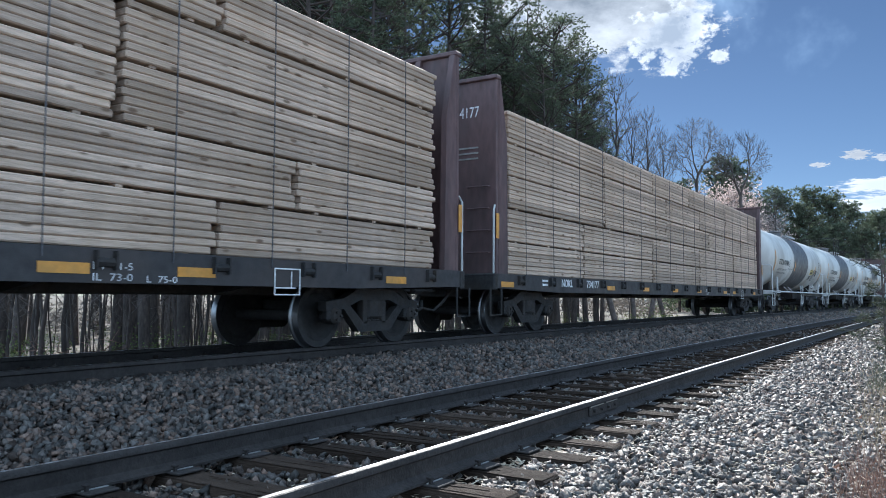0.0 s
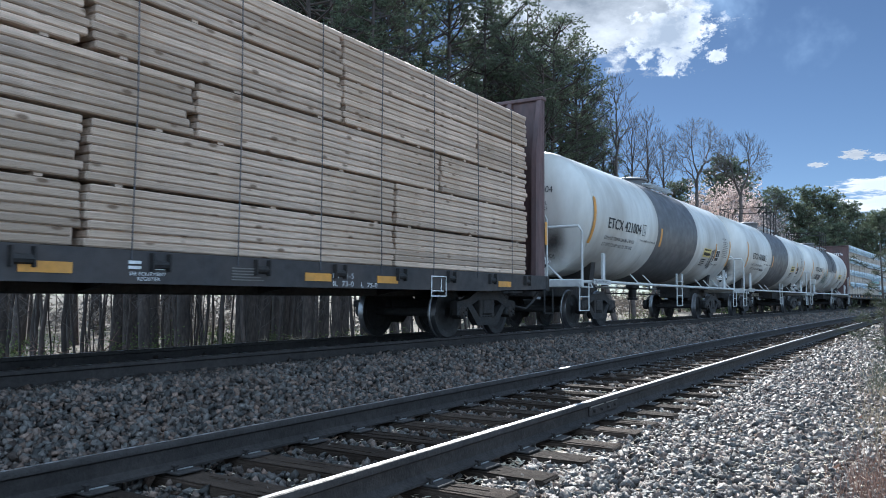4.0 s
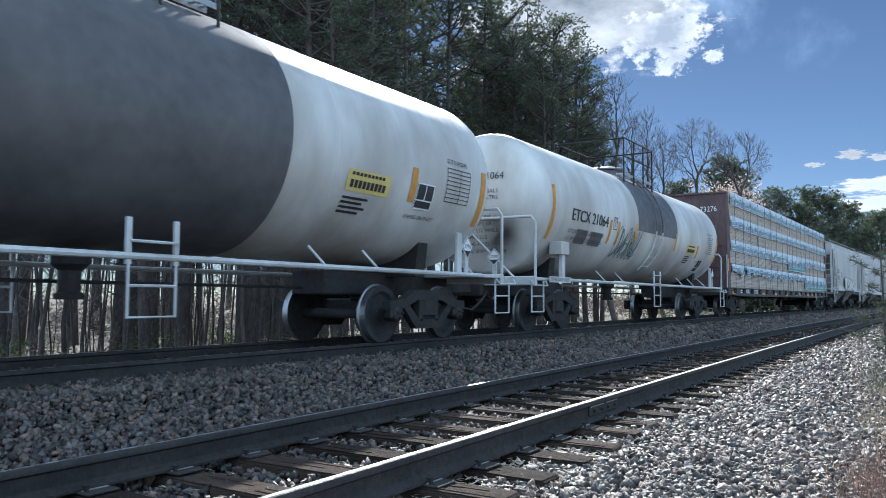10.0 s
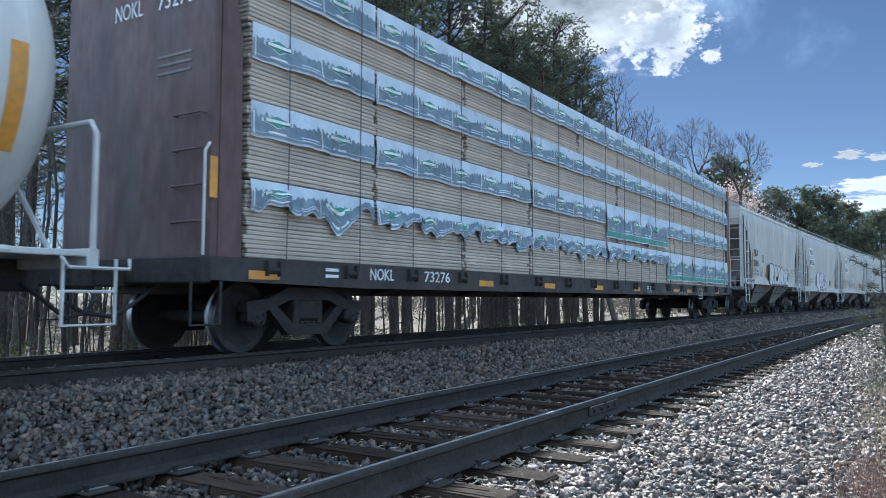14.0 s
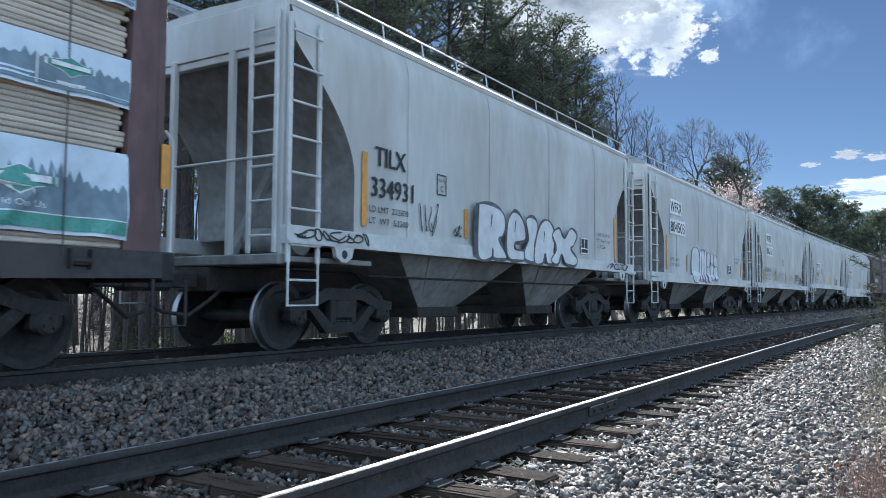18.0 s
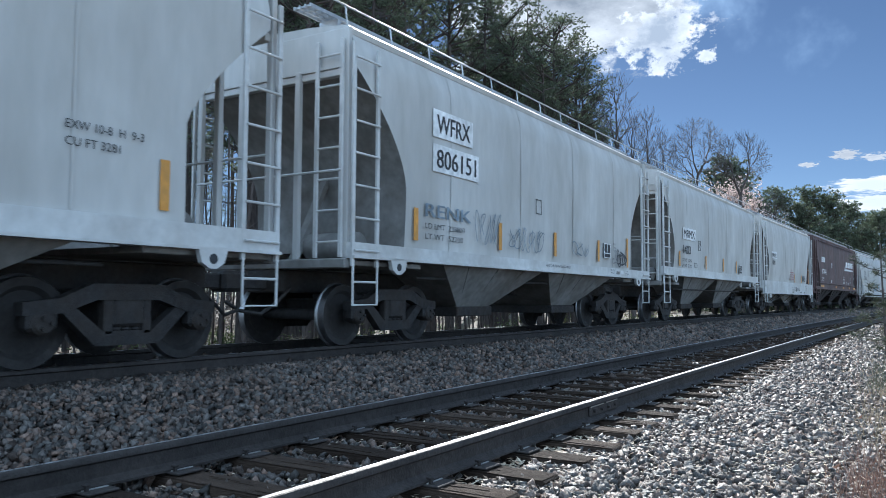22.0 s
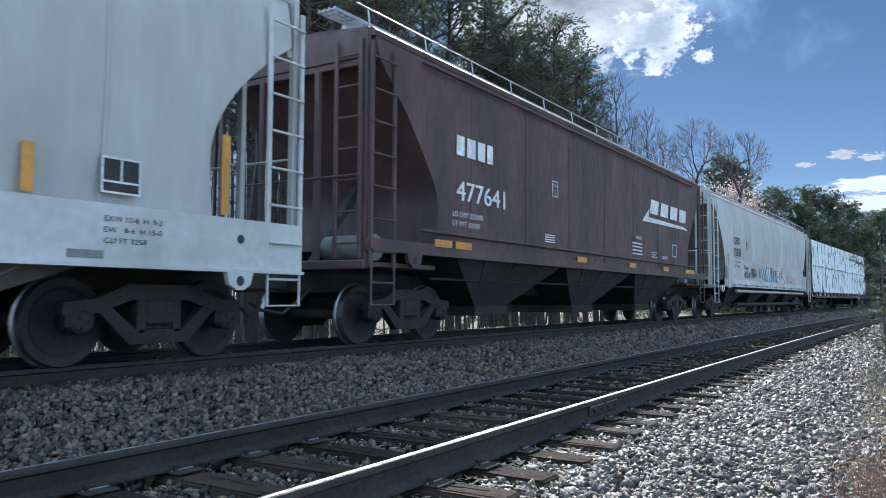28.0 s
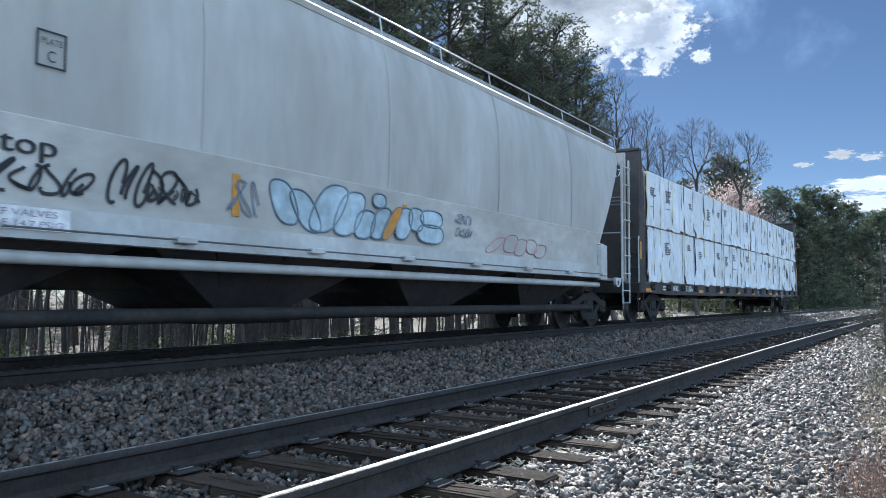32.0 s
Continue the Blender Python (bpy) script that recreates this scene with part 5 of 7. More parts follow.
FACE = -1.516


def grey(**k):
    return {**GREY, **k}


h1 = hopper_car("pale grey covered hopper with bubble-letter graffiti", 6.9, M_HOP, M_HOPD, grey(sill_z=(1.34, 1.53)), M_WHITE)
stencils(h1, -4.5, [("TILX", 0, 2.48, 0.27, 0.72), ("334931", -0.08, 2.05, 0.27, 1.0), ("LD LMT  232800", -0.12, 1.84, 0.085, 0.92), ("LT  WT  53200", -0.12, 1.68, 0.085, 0.92)])
throw_up(h1, [("R", -1.80, -0.80, 1.35, 2.26), ("e", -0.82, -0.04, 1.35, 2.23), ("l", -0.10, 0.50, 1.35, 2.20), ("a", 0.30, 1.27, 1.35, 2.18), ("x", 1.04, 2.36, 1.35, 2.12)], -1.604, M_TAGPALE, M_TAGDARK, 0.032)
plate_c(h1, -2.93, 2.26, FACE)
small_marks(h1, 2.8, FACE, 1.65)
strips(h1, (-4.78,), FACE, 1.63, 1.0)
strips(h1, (-2.1,), FACE, 1.65, 0.47)
strips(h1, (4.9,), FACE, 1.6, 1.0)
scribble(2, 1.4, 0.16, flat(4.3, 1.36, -1.57), 0.010, M_BLACK, h1, strokes=9)
scribble(9, 1.4, 0.16, flat(-6.1, 1.36, -1.57), 0.010, M_BLACK, h1, strokes=9)
scribble(7, 0.5, 0.5, flat(-3.45, 1.62, -1.524), 0.009, M_BLACK, h1, strokes=4)
scribble(8, 0.22, 0.25, flat(-2.45, 1.62, -1.524), 0.009, M_BLACK, h1, strokes=3)
stencils(h1, 3.75, [("EXW 10-8  H  9-3", 0, 2.10, 0.08, 0.85), ("EW   8-6  H 15-0", 0, 1.96, 0.08, 0.85), ("CU FT 3281", 0, 1.82, 0.08, 0.55)])
placed(h1, 25.775)

h2 = hopper_car("pale grey covered hopper with pale violet-rimmed bubble graffiti", 6.9, M_HOP, M_HOPD, grey(curve=1.3, upright=2.45), M_WHITE)
for w, z, wd in (("WFRX", 3.22, 1.1), ("804503", 2.64, 1.4)):
    plate(h2, -4.4, -4.25 + wd, z - 0.07, z + 0.37, FACE, M_LETTER, "number_patch")
    lettering(w, 0.30, wd, flat(-4.33, z, -1.524), M_BLACK, h2, "stencilled_writing")
stencils(h2, -4.4, [("LD LMT  232600", 0, 1.80, 0.085, 0.9), ("LT WT  53400", 0, 1.64, 0.085, 0.9)])
puffs(h2, [(0.05, 0.34, 0.0, 1.0, 0.03), (0.33, 0.42, 0.04, 0.96, 0.06), (0.41, 0.50, 0.04, 0.98, 0.04), (0.50, 0.60, 0.02, 0.97, 0.02), (0.59, 0.74, 0.02, 0.52, -0.04), (0.59, 0.72, 0.46, 0.92, 0.06),
           (0.72, 0.87, 0.10, 0.60, 0.0), (0.74, 0.86, 0.54, 0.90, 0.03), (0.86, 1.03, 0.10, 0.54, 0.0), (0.87, 1.0, 0.48, 0.86, 0.0)], -2.4, 3.25, 1.20, 1.12, -1.524, M_TAGPALE, M_TAGVIOLET, 0.010, (1.43, 0.048))
stencils(h2, 0.0, [("NSF.", -1.25, 1.24, 0.13, 0.42), ("KPG.", 0.45, 1.24, 0.13, 0.42)], -1.602, M_TAGVIOLET)
small_marks(h2, 2.6, FACE, 1.58)
strips(h2, (-4.75,), FACE, 1.52, 0.98)
strips(h2, (-2.7, 4.6), FACE, 1.52, 0.5)
stencils(h2, 3.6, [("EXW 10-8  H  9-3", 0, 2.15, 0.08, 0.8), ("CU FT 3281", 0, 2.0, 0.08, 0.55)])
placed(h2, 39.625)

h3 = hopper_car("pale grey covered hopper covered in thin black tags", 6.9, M_HOP, M_HOPD, grey(bulge=0.04, upright=2.2, sill_z=(1.22, 1.40)), M_WHITE)
for w, z, wd in (("WFRX", 3.22, 1.0), ("806151", 2.68, 1.2)):
    plate(h3, -4.25, -4.05 + wd, z - 0.07, z + 0.36, FACE, M_LETTER, "number_patch")
    lettering(w, 0.29, wd, flat(-4.15, z, -1.524), M_BLACK, h3, "stencilled_writing")
stencils(h3, -4.45, [("LD LMT  233800", 0, 1.72, 0.085, 1.15), ("LT WT  52200", 0, 1.56, 0.085, 1.1)])
stencils(h3, -4.45, [("RENK", 0.0, 1.90, 0.20, 1.35)], -1.522, M_TAGEDGE)
scribble(53, 0.9, 0.34, flat(1.15, 1.58, -1.524), 0.009, M_TAGEDGE, h3, strokes=4)
scribble(50, 0.85, 0.6, flat(-2.98, 1.58, -1.524), 0.009, M_TAGEDGE, h3, strokes=5)
scribble(51, 1.4, 0.48, flat(-1.75, 1.52, -1.524), 0.009, M_TAGEDGE, h3, strokes=7)
scribble(52, 0.62, 0.46, flat(3.78, 1.42, -1.530), 0.018, M_TAGDARK, h3, strokes=2)
scribble(55, 0.60, 0.34, flat(3.80, 1.45, -1.536), 0.018, M_TAGDARK, h3, strokes=3)
stencils(h3, 3.60, [("EW 10-1", 0, 1.94, 0.05, 0.17), ("EXW 10-8", 0, 1.86, 0.05, 0.2), ("CU FT 3281", 0, 1.78, 0.05, 0.24), ("40 %", -0.04, 1.59, 0.045, 0.08), ("E/L VALVE", -0.05, 1.51, 0.045, 0.22)])
stencils(h3, 3.30, [("BRAKE CYLINDER", 0.0, 1.33, 0.035, 0.28), ("PRESSURE TAP", 0.0, 1.27, 0.035, 0.24), ("HF", 1.08, 1.33, 0.04, 0.08), ("COMP SHOES", 0.98, 1.26, 0.04, 0.24)], -1.572)
plate(h3, 3.70, 3.90, 1.26, 1.33, -1.562, M_HOPD, "painted_patch")
plate(h3, 4.00, 4.18, 1.27, 1.36, -1.562, M_LETTER, "notice_plate")
stencils(h3, 0.0, [("VENT CAR WHEN UNLOADING", -0.3, 1.30, 0.05, 1.2)], -1.572)
outline_box(h3, -0.62, 2.3, 0.24, 0.28, FACE, 0.014, M_BLACK)
small_marks(h3, 2.98, FACE, 1.62)
strips(h3, (-4.75, -2.12, 0.22, 2.6), FACE, 1.52, 0.48)
strips(h3, (4.55,), FACE, 1.45, 0.72)
placed(h3, 53.425)

h4 = hopper_car("pale grey covered hopper with boxed letters", 7.05, M_HOP, M_HOPD, grey(inset=1.25, belly=0.16, upright=2.15, bulge=0.04, sill_z=(1.39, 1.60)), M_WHITE)
plate(h4, -4.35, -2.96, 2.50, 2.86, FACE, M_LETTER, "number_patch")
lettering("MRMX", 0.24, 1.2, flat(-4.27, 2.56, -1.524), M_BLACK, h4, "stencilled_writing")
stencils(h4, -4.35, [("1403", 0.0, 2.06, 0.26, 0.82), ("LD LMT  232600", -0.1, 1.82, 0.095, 1.0), ("LT WT  53400", -0.1, 1.65, 0.095, 1.0)])
plate_c(h4, -2.63, 2.23, FACE)
outline_box(h4, -3.1, 1.66, 0.28, 0.16, FACE, 0.02, M_HOPD, "sign_holder")
small_marks(h4, 3.12, FACE, 1.65)
strips(h4, (-4.75, -1.78, 0.6, 2.6), FACE, 1.66, 0.45)
placed(h4, 67.35)

h5 = hopper_car("pale grey rounded covered hopper with a deep sill", 7.0, M_HOP, M_HOPD, grey(bulge=0.09, inset=1.35, belly=0.22, upright=2.2, knee=3.65, curve=1.8, sill_z=(0.97, 1.52), body="pale grey rounded hopper body"), M_WHITE)
plate(h5, -4.5, -3.4, 2.55, 2.86, FACE, M_LETTER, "number_patch")
lettering("MRMX", 0.20, 0.9, flat(-4.4, 2.60, -1.524), M_BLACK, h5, "stencilled_writing")
stencils(h5, -4.4, [("1010", 0, 2.26, 0.2, 0.6)])
lettering("WARNING", 0.075, 0.5, flat(-0.13, 2.12, FACE), M_TAGPINK, h5, "notice_word")
for i in range(4):
    for k in range(5):
        plate(h5, -0.13 + k * 0.2, -0.13 + k * 0.2 + 0.16, 2.01 - i * 0.11, 2.06 - i * 0.11, FACE, M_TAGPINK, "print_bar")
stencils(h5, -0.16, [("CLOSE AND LOCK HATCH COVERS", 0, 1.25, 0.055, 1.05), ("AND OUTLETS BEFORE MOVING CAR", 0, 1.14, 0.055, 1.05), ("CENTER FLOW", 1.45, 1.14, 0.13, 0.88)], -1.572)
stencils(h5, 3.7, [("EXW 10-8  H  9-3", 0, 1.36, 0.05, 0.62), ("EW   8-6  H 15-0", 0, 1.26, 0.05, 0.62), ("CU FT 3258", 0, 1.16, 0.05, 0.45)], -1.572)
part("diamond_mark", Geo().prism([(1.03, 1.2), (1.16, 1.07), (1.29, 1.2), (1.16, 1.33)], "y", -1.568, -1.562), M_BAND, h5)
# black disc that paints the dark inside of the sill's hole
part("sill_slot", Geo().lathe([(0.0, -1.566), (0.05, -1.566), (0.05, -1.56)], (5.35, 0, 1.3), "y", 14), M_BLACK, h5)
for x in (0.1, 2.3, 3.35):
    plate(h5, x, x + 0.35, 1.02, 1.09, -1.562, M_HOPD, "painted_patch")
small_marks(h5, 3.68, FACE, 1.62)
strips(h5, (0.98, 2.95), FACE, 1.55, 0.42)
strips(h5, (5.1,), FACE, 1.55, 0.86)
placed(h5, 81.4)

# its bays are near-black, darker than the brown body
n1 = hopper_car("oxide-brown long covered hopper with white lettering", 9.55, M_BROWNCAR, M_DARKCAR,
                grey(inset=1.75, knee=4.0, upright=2.2, top_in=0.25, curve=1.25, hatches=10, seams=7, sill_z=(1.34, 1.49), body="oxide-brown long hopper body", sill="brown side sill"), M_BROWNCAR, 4.55, 3, M_LETTER)
stencils(n1, -6.6, [("477641", 0.0, 2.25, 0.32, 1.65), ("LD LMT 223900", -0.1, 1.98, 0.085, 0.95), ("LT WT 62100", -0.1, 1.83, 0.085, 0.85)], FACE, M_LETTER)
for i, (dx, wd) in enumerate(((0, 0.24), (0.33, 0.27), (0.68, 0.24), (1.0, 0.2))):
    plate(n1, -6.6 + dx, -6.6 + dx + wd, 2.98, 3.30, FACE, M_LETTER, "mark_bar")
plate_c(n1, -2.92, 2.72, FACE, M_LETTER)
for i in range(4):
    x = 3.35 + i * 0.92
    part("emblem_bar", Geo().prism([(x, 2.98), (x + 0.68, 2.98), (x + 0.78, 3.36), (x + 0.1, 3.36)], "y", -1.522, -1.514), M_LETTER, n1, "pale slanting emblem bar")
part("emblem_swoosh", Geo().prism([(2.7, 2.72), (7.1, 2.78), (6.6, 2.86), (3.2, 2.86), (3.3, 3.1)], "y", -1.522, -1.514), M_LETTER, n1)
lettering("WARNING", 0.085, 0.48, flat(2.16, 2.21, FACE), M_LETTER, n1, "notice_word")
for i in range(4):
    for k in range(4):
        plate(n1, 1.9 + k * 0.2, 1.9 + k * 0.2 + 0.16, 2.08 - i * 0.09, 2.115 - i * 0.09, FACE, M_LETTER, "print_bar")
    plate(n1, -3.28, -2.82, 1.92 - i * 0.045, 1.94 - i * 0.045, FACE, M_LETTER, "print_bar")
for i in range(3):
    plate(n1, 3.46, 3.92 - 0.08 * (i % 2), 1.92 - i * 0.06, 1.94 - i * 0.06, FACE, M_LETTER, "print_bar")
for i in range(2):
    plate(n1, 4.4, 4.93 - 0.1 * i, 1.85 - i * 0.05, 1.868 - i * 0.05, FACE, M_LETTER, "print_bar")
for x in (-7.3, -6.7, -1.76, 1.52, 4.34, 6.58, 7.1):
    plate(n1, x, x + 0.49, 1.455, 1.57, -1.566, M_YELLOW, "reflective_strip")
outline_box(n1, 5.4, 1.9, 0.4, 0.36, FACE, 0.02, M_LETTER)
for z in (1.66, 4.2):
    part("side_rib", Geo().box(-7.6, 7.6, -1.56, -1.5, z, z + 0.05, 0.01), M_BROWNCAR, n1)
placed(n1, 98.0)

# near-black bays under the pale grey body
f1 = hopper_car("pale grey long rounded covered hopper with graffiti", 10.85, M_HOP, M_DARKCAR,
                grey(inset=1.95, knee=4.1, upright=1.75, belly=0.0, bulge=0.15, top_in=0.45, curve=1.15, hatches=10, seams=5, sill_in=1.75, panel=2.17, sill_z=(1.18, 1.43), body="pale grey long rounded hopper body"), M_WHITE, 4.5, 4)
stencils(f1, -7.15, [("CEFX", 0.0, 2.76, 0.27, 0.9), ("75558", -0.03, 2.32, 0.29, 1.1), ("LD LMT 218400", -0.05, 2.06, 0.085, 0.95), ("LT WT 67600", -0.05, 1.90, 0.085, 0.9)])
plate_c(f1, -5.11, 2.63, FACE)
stencils(f1, -5.55, [("Stop", 0, 1.86, 0.18, 0.65)], -1.524)
scribble(60, 1.0, 0.3, flat(-5.6, 1.52, -1.524), 0.016, M_BLACK, f1, strokes=7)
scribble(61, 1.0, 0.45, flat(-4.4, 1.52, -1.524), 0.018, M_BLACK, f1, strokes=7)
puffs(f1, [(0.0, 0.11, 0.1, 0.95, -0.06), (0.09, 0.2, 0.0, 0.82, -0.1), (0.19, 0.34, 0.02, 1.06, 0.10), (0.31, 0.45, 0.0, 0.98, 0.08), (0.42, 0.53, -0.02, 0.62, 0.05), (0.51, 0.59, 0.72, 1.04, 0.0),
           (0.52, 0.62, 0.0, 0.74, 0.08), (0.66, 0.76, 0.06, 0.82, 0.05), (0.74, 0.84, 0.3, 0.86, 0.0), (0.80, 0.99, 0.04, 0.5, 0.0), (0.82, 0.98, 0.44, 0.86, 0.0)], -2.3, 3.7, 1.47, 0.60, -1.516, M_TAGBLUE, M_TAGEDGE, 0.015)
puffs(f1, [(0.60, 0.66, 0.0, 0.8, 0.12)], -2.3, 3.7, 1.47, 0.60, -1.57, M_YELLOW, M_TAGEDGE, 0.006)
puffs(f1, [(0.0, 0.16, 0.0, 0.8, 0.3), (0.2, 0.42, 0.1, 1.0, 0.1), (0.4, 0.6, 0.0, 0.85, 0.1), (0.6, 0.8, 0.15, 0.9, 0.0), (0.78, 1.0, 0.0, 0.7, 0.1)], 3.0, 2.2, 1.46, 0.36, -1.516, M_GRIME, M_TAGPINK, 0.013)
scribble(64, 0.5, 0.16, flat(1.75, 1.86, -1.532), 0.010, M_TAGEDGE, f1, strokes=5)
scribble(65, 0.5, 0.14, flat(1.75, 1.66, -1.532), 0.010, M_TAGEDGE, f1, strokes=5)
scribble(66, 0.5, 0.42, flat(-3.0, 1.55, -1.532), 0.012, M_TAGEDGE, f1, strokes=3)
scribble(67, 0.55, 0.14, flat(-3.95, 1.62, -1.532), 0.010, M_BLACK, f1, strokes=5)
plate(f1, -6.55, -4.78, 1.225, 1.415, -1.563, M_LETTER, "sill_notice", "white notice band with dark print")
stencils(f1, -6.45, [("WITH SAFETY RELIEF VALVES", 0, 1.335, 0.055, 1.55), ("OPERATION PRESSURE 14.7 PSIG", 0, 1.245, 0.055, 1.6)], -1.574, M_TAGVIOLET)
part("valve_rod", Geo().tube([(-8.0, -1.63, 1.235), (8.1, -1.63, 1.235)], 0.010, 6), M_BAND, f1, "dark operating rod along the sill")
small_marks(f1, 8.0, FACE, 1.6)
strips(f1, (-8.05,), FACE, 1.9, 0.46)
strips(f1, (-2.9, 0.3), FACE, 1.55, 0.46)
for s in (-1, 1):
    part("corner_pillar", Geo().box(*sorted((s * 8.38, s * 8.02)), -1.62, -1.5, 1.10, 1.90, 0.02), M_WHITE, f1, "white corner pillar over the truck")
for i in range(9):
    x = -7.6 + i * 1.95
    part("valve_bracket", Geo().box(x, x + 0.24, -1.66, -1.57, 1.20, 1.27, 0.01), M_WHITE, f1)
part("air_pipe", Geo().tube([(-6.6, -1.45, 1.0), (8.2, -1.45, 1.0)], 0.06, 12), M_WHITE, f1, "long pale air pipe under the sill")
part("lower_pipe", Geo().tube([(-6.0, -1.25, 0.48), (8.2, -1.25, 0.48)], 0.08, 12), M_IRON, f1)
placed(f1, 118.45)

d1 = centerbeam_car("dark centre-beam flat car with white-wrapped lumber packs", 12.95, "73276", M_DARKCAR)
DZ = [1.10, 2.64, 4.18]
lumber_load(d1, -11.7, 11.7, DZ, 20, M_BOARD2, (4.9, 4.9), 33)
for k in range(2):
    x, j = -11.7, 0
    while x < 11.6:
        w = min(1.17, 11.7 - x)
        geo, at = drape(x, x + w, DZ[k + 1] + 0.012, DZ[k] + 0.05, -1.372, 90 + k * 40 + j, 0.09, 0.10)
        wr = part("white_wrap", geo, M_WRAP, d1, "wrinkled white plastic lumber wrap")
        part("pack_strap", printed(at, 0.0, 0.05, 0.0, 1.0, 0.008), M_STRAWTAPE if (j * 5 + k) % 4 else M_STRAP, wr, "", 0)
        rw = random.Random(j * 3 + k * 50)
        if rw.random() < 0.75:
            u0, v0 = rw.uniform(0.2, 0.5), rw.uniform(0.16, 0.34)
            for q in range(rw.randrange(3, 7)):
                u1 = u0 + rw.uniform(0.18, 0.36)
                part("dark_print", printed(at, u0, min(u1, 0.92), v0 + q * 0.042, v0 + 0.030 + q * 0.042, 0.010), M_BAND if rw.random() < 0.6 else M_HOPD, wr, "", 0)
            if rw.random() < 0.5:
                part("print_bar", printed(at, u0, u0 + 0.25, v0 + 0.36, v0 + 0.375, 0.010), M_HOPD, wr, "", 0)
        x += w
        j += 1
placed(d1, 142.25)


# ---------------------------------------------------------------- the ground, one sheet out to the horizon
def ground_z(x, y):
    """Height of the natural ground: level beside the tracks, falling away under the trees behind them."""
    z = -0.50
    z -= 0.75 * max(0.0, min(1.0, (y - 12.0) / 4.0)) * max(0.0, min(1.0, (80 - x) / 30))
    z -= 1.2 * max(0.0, min(1.0, (y - 17.0) / 35.0)) * max(0.0, min(1.0, (80 - x) / 30))
    z -= 0.10 * max(0.0, min(1.0, (-y - 1.0) / 4.0))
    far = max(0.0, min(1.0, (hypot(x, y) - 120) / 400))
    return z + (0.10 * noise.noise((x * 0.23, y * 0.23, 1)) + 0.04 * noise.noise((x * 0.9, y * 0.9, 4))) * (1 - far)


def ease(a, b, n):
    return [a + (b - a) * (k / n) ** 2.2 for k in range(1, n + 1)]


gx = sorted([-v for v in ease(6, 2500, 22)] + [-6 + 0.5 * k for k in range(0, 92)] + [40 + v for v in ease(0.6, 2500, 34)])
gy = sorted([-v for v in ease(4, 2500, 24)] + [-4 + 0.4 * k for k in range(0, 60)] + [20 + v for v in ease(0.6, 2500, 34)])
gr = Geo().sheet(lambda u, v: (u, v, ground_z(u, v)), gx, gy)
tagged(part("ground", gr, M_GROUND), "brown leaf-littered soil ground beside the tracks", "ground", "", "structure")


def bed_profile(y):
    """Top of the ballast over the distance across both tracks, at the straight part."""
    pts = ((-0.6, -0.46), (0.4, -0.37), (1.3, -0.275), (1.75, -0.258), (4.9, -0.252), (5.5, -0.13), (6.05, 0.045), (9.5, 0.045), (10.4, -0.2), (11.3, -0.5))
    for (a, za), (b, zb) in zip(pts, pts[1:]):
        if a <= y <= b:
            return za + (zb - za) * (y - a) / (b - a)
    return -0.6


def bed_shift(x, y):
    """How far the tracks have curved at x, blended from the siding to the main track."""
    d1 = SIDE_K / 2 * max(x - SIDE_X0, 0) ** 2
    d2 = MAIN_K / 2 * max(x - MAIN_X0, 0) ** 2
    t = max(0.0, min(1.0, (y - SIDE_Y) / (MAIN_Y - SIDE_Y)))
    return d1 + (d2 - d1) * t


bx = [-12 + 0.4 * k for k in range(130)] + [40 + v for v in ease(0.5, 150, 70)]
by = [-0.6 + 0.17 * k for k in range(71)]
# unseen pale ground on the camera's side, added to bounce sun onto the cars
verge = Geo().sheet(lambda u, v: (u, v, ground_z(u, v) + 0.05), [-60 + 0.8 * k for k in range(164)], [-40 + 0.6 * k for k in range(67)])
tagged(part("verge", verge, M_BOUNCE), "unseen straw-coloured ground added to bounce light onto the cars", "grass verge", "", "structure")
bed = Geo().sheet(lambda x, y: (x, y - bed_shift(x, y), bed_profile(y) - 0.03 + 0.02 * noise.noise((x * 2, y * 2, 7))), bx, by)
tagged(part("ballast_bed", bed, M_BED), "grey crushed-stone ballast bed under both tracks", "ballast", "", "structure")


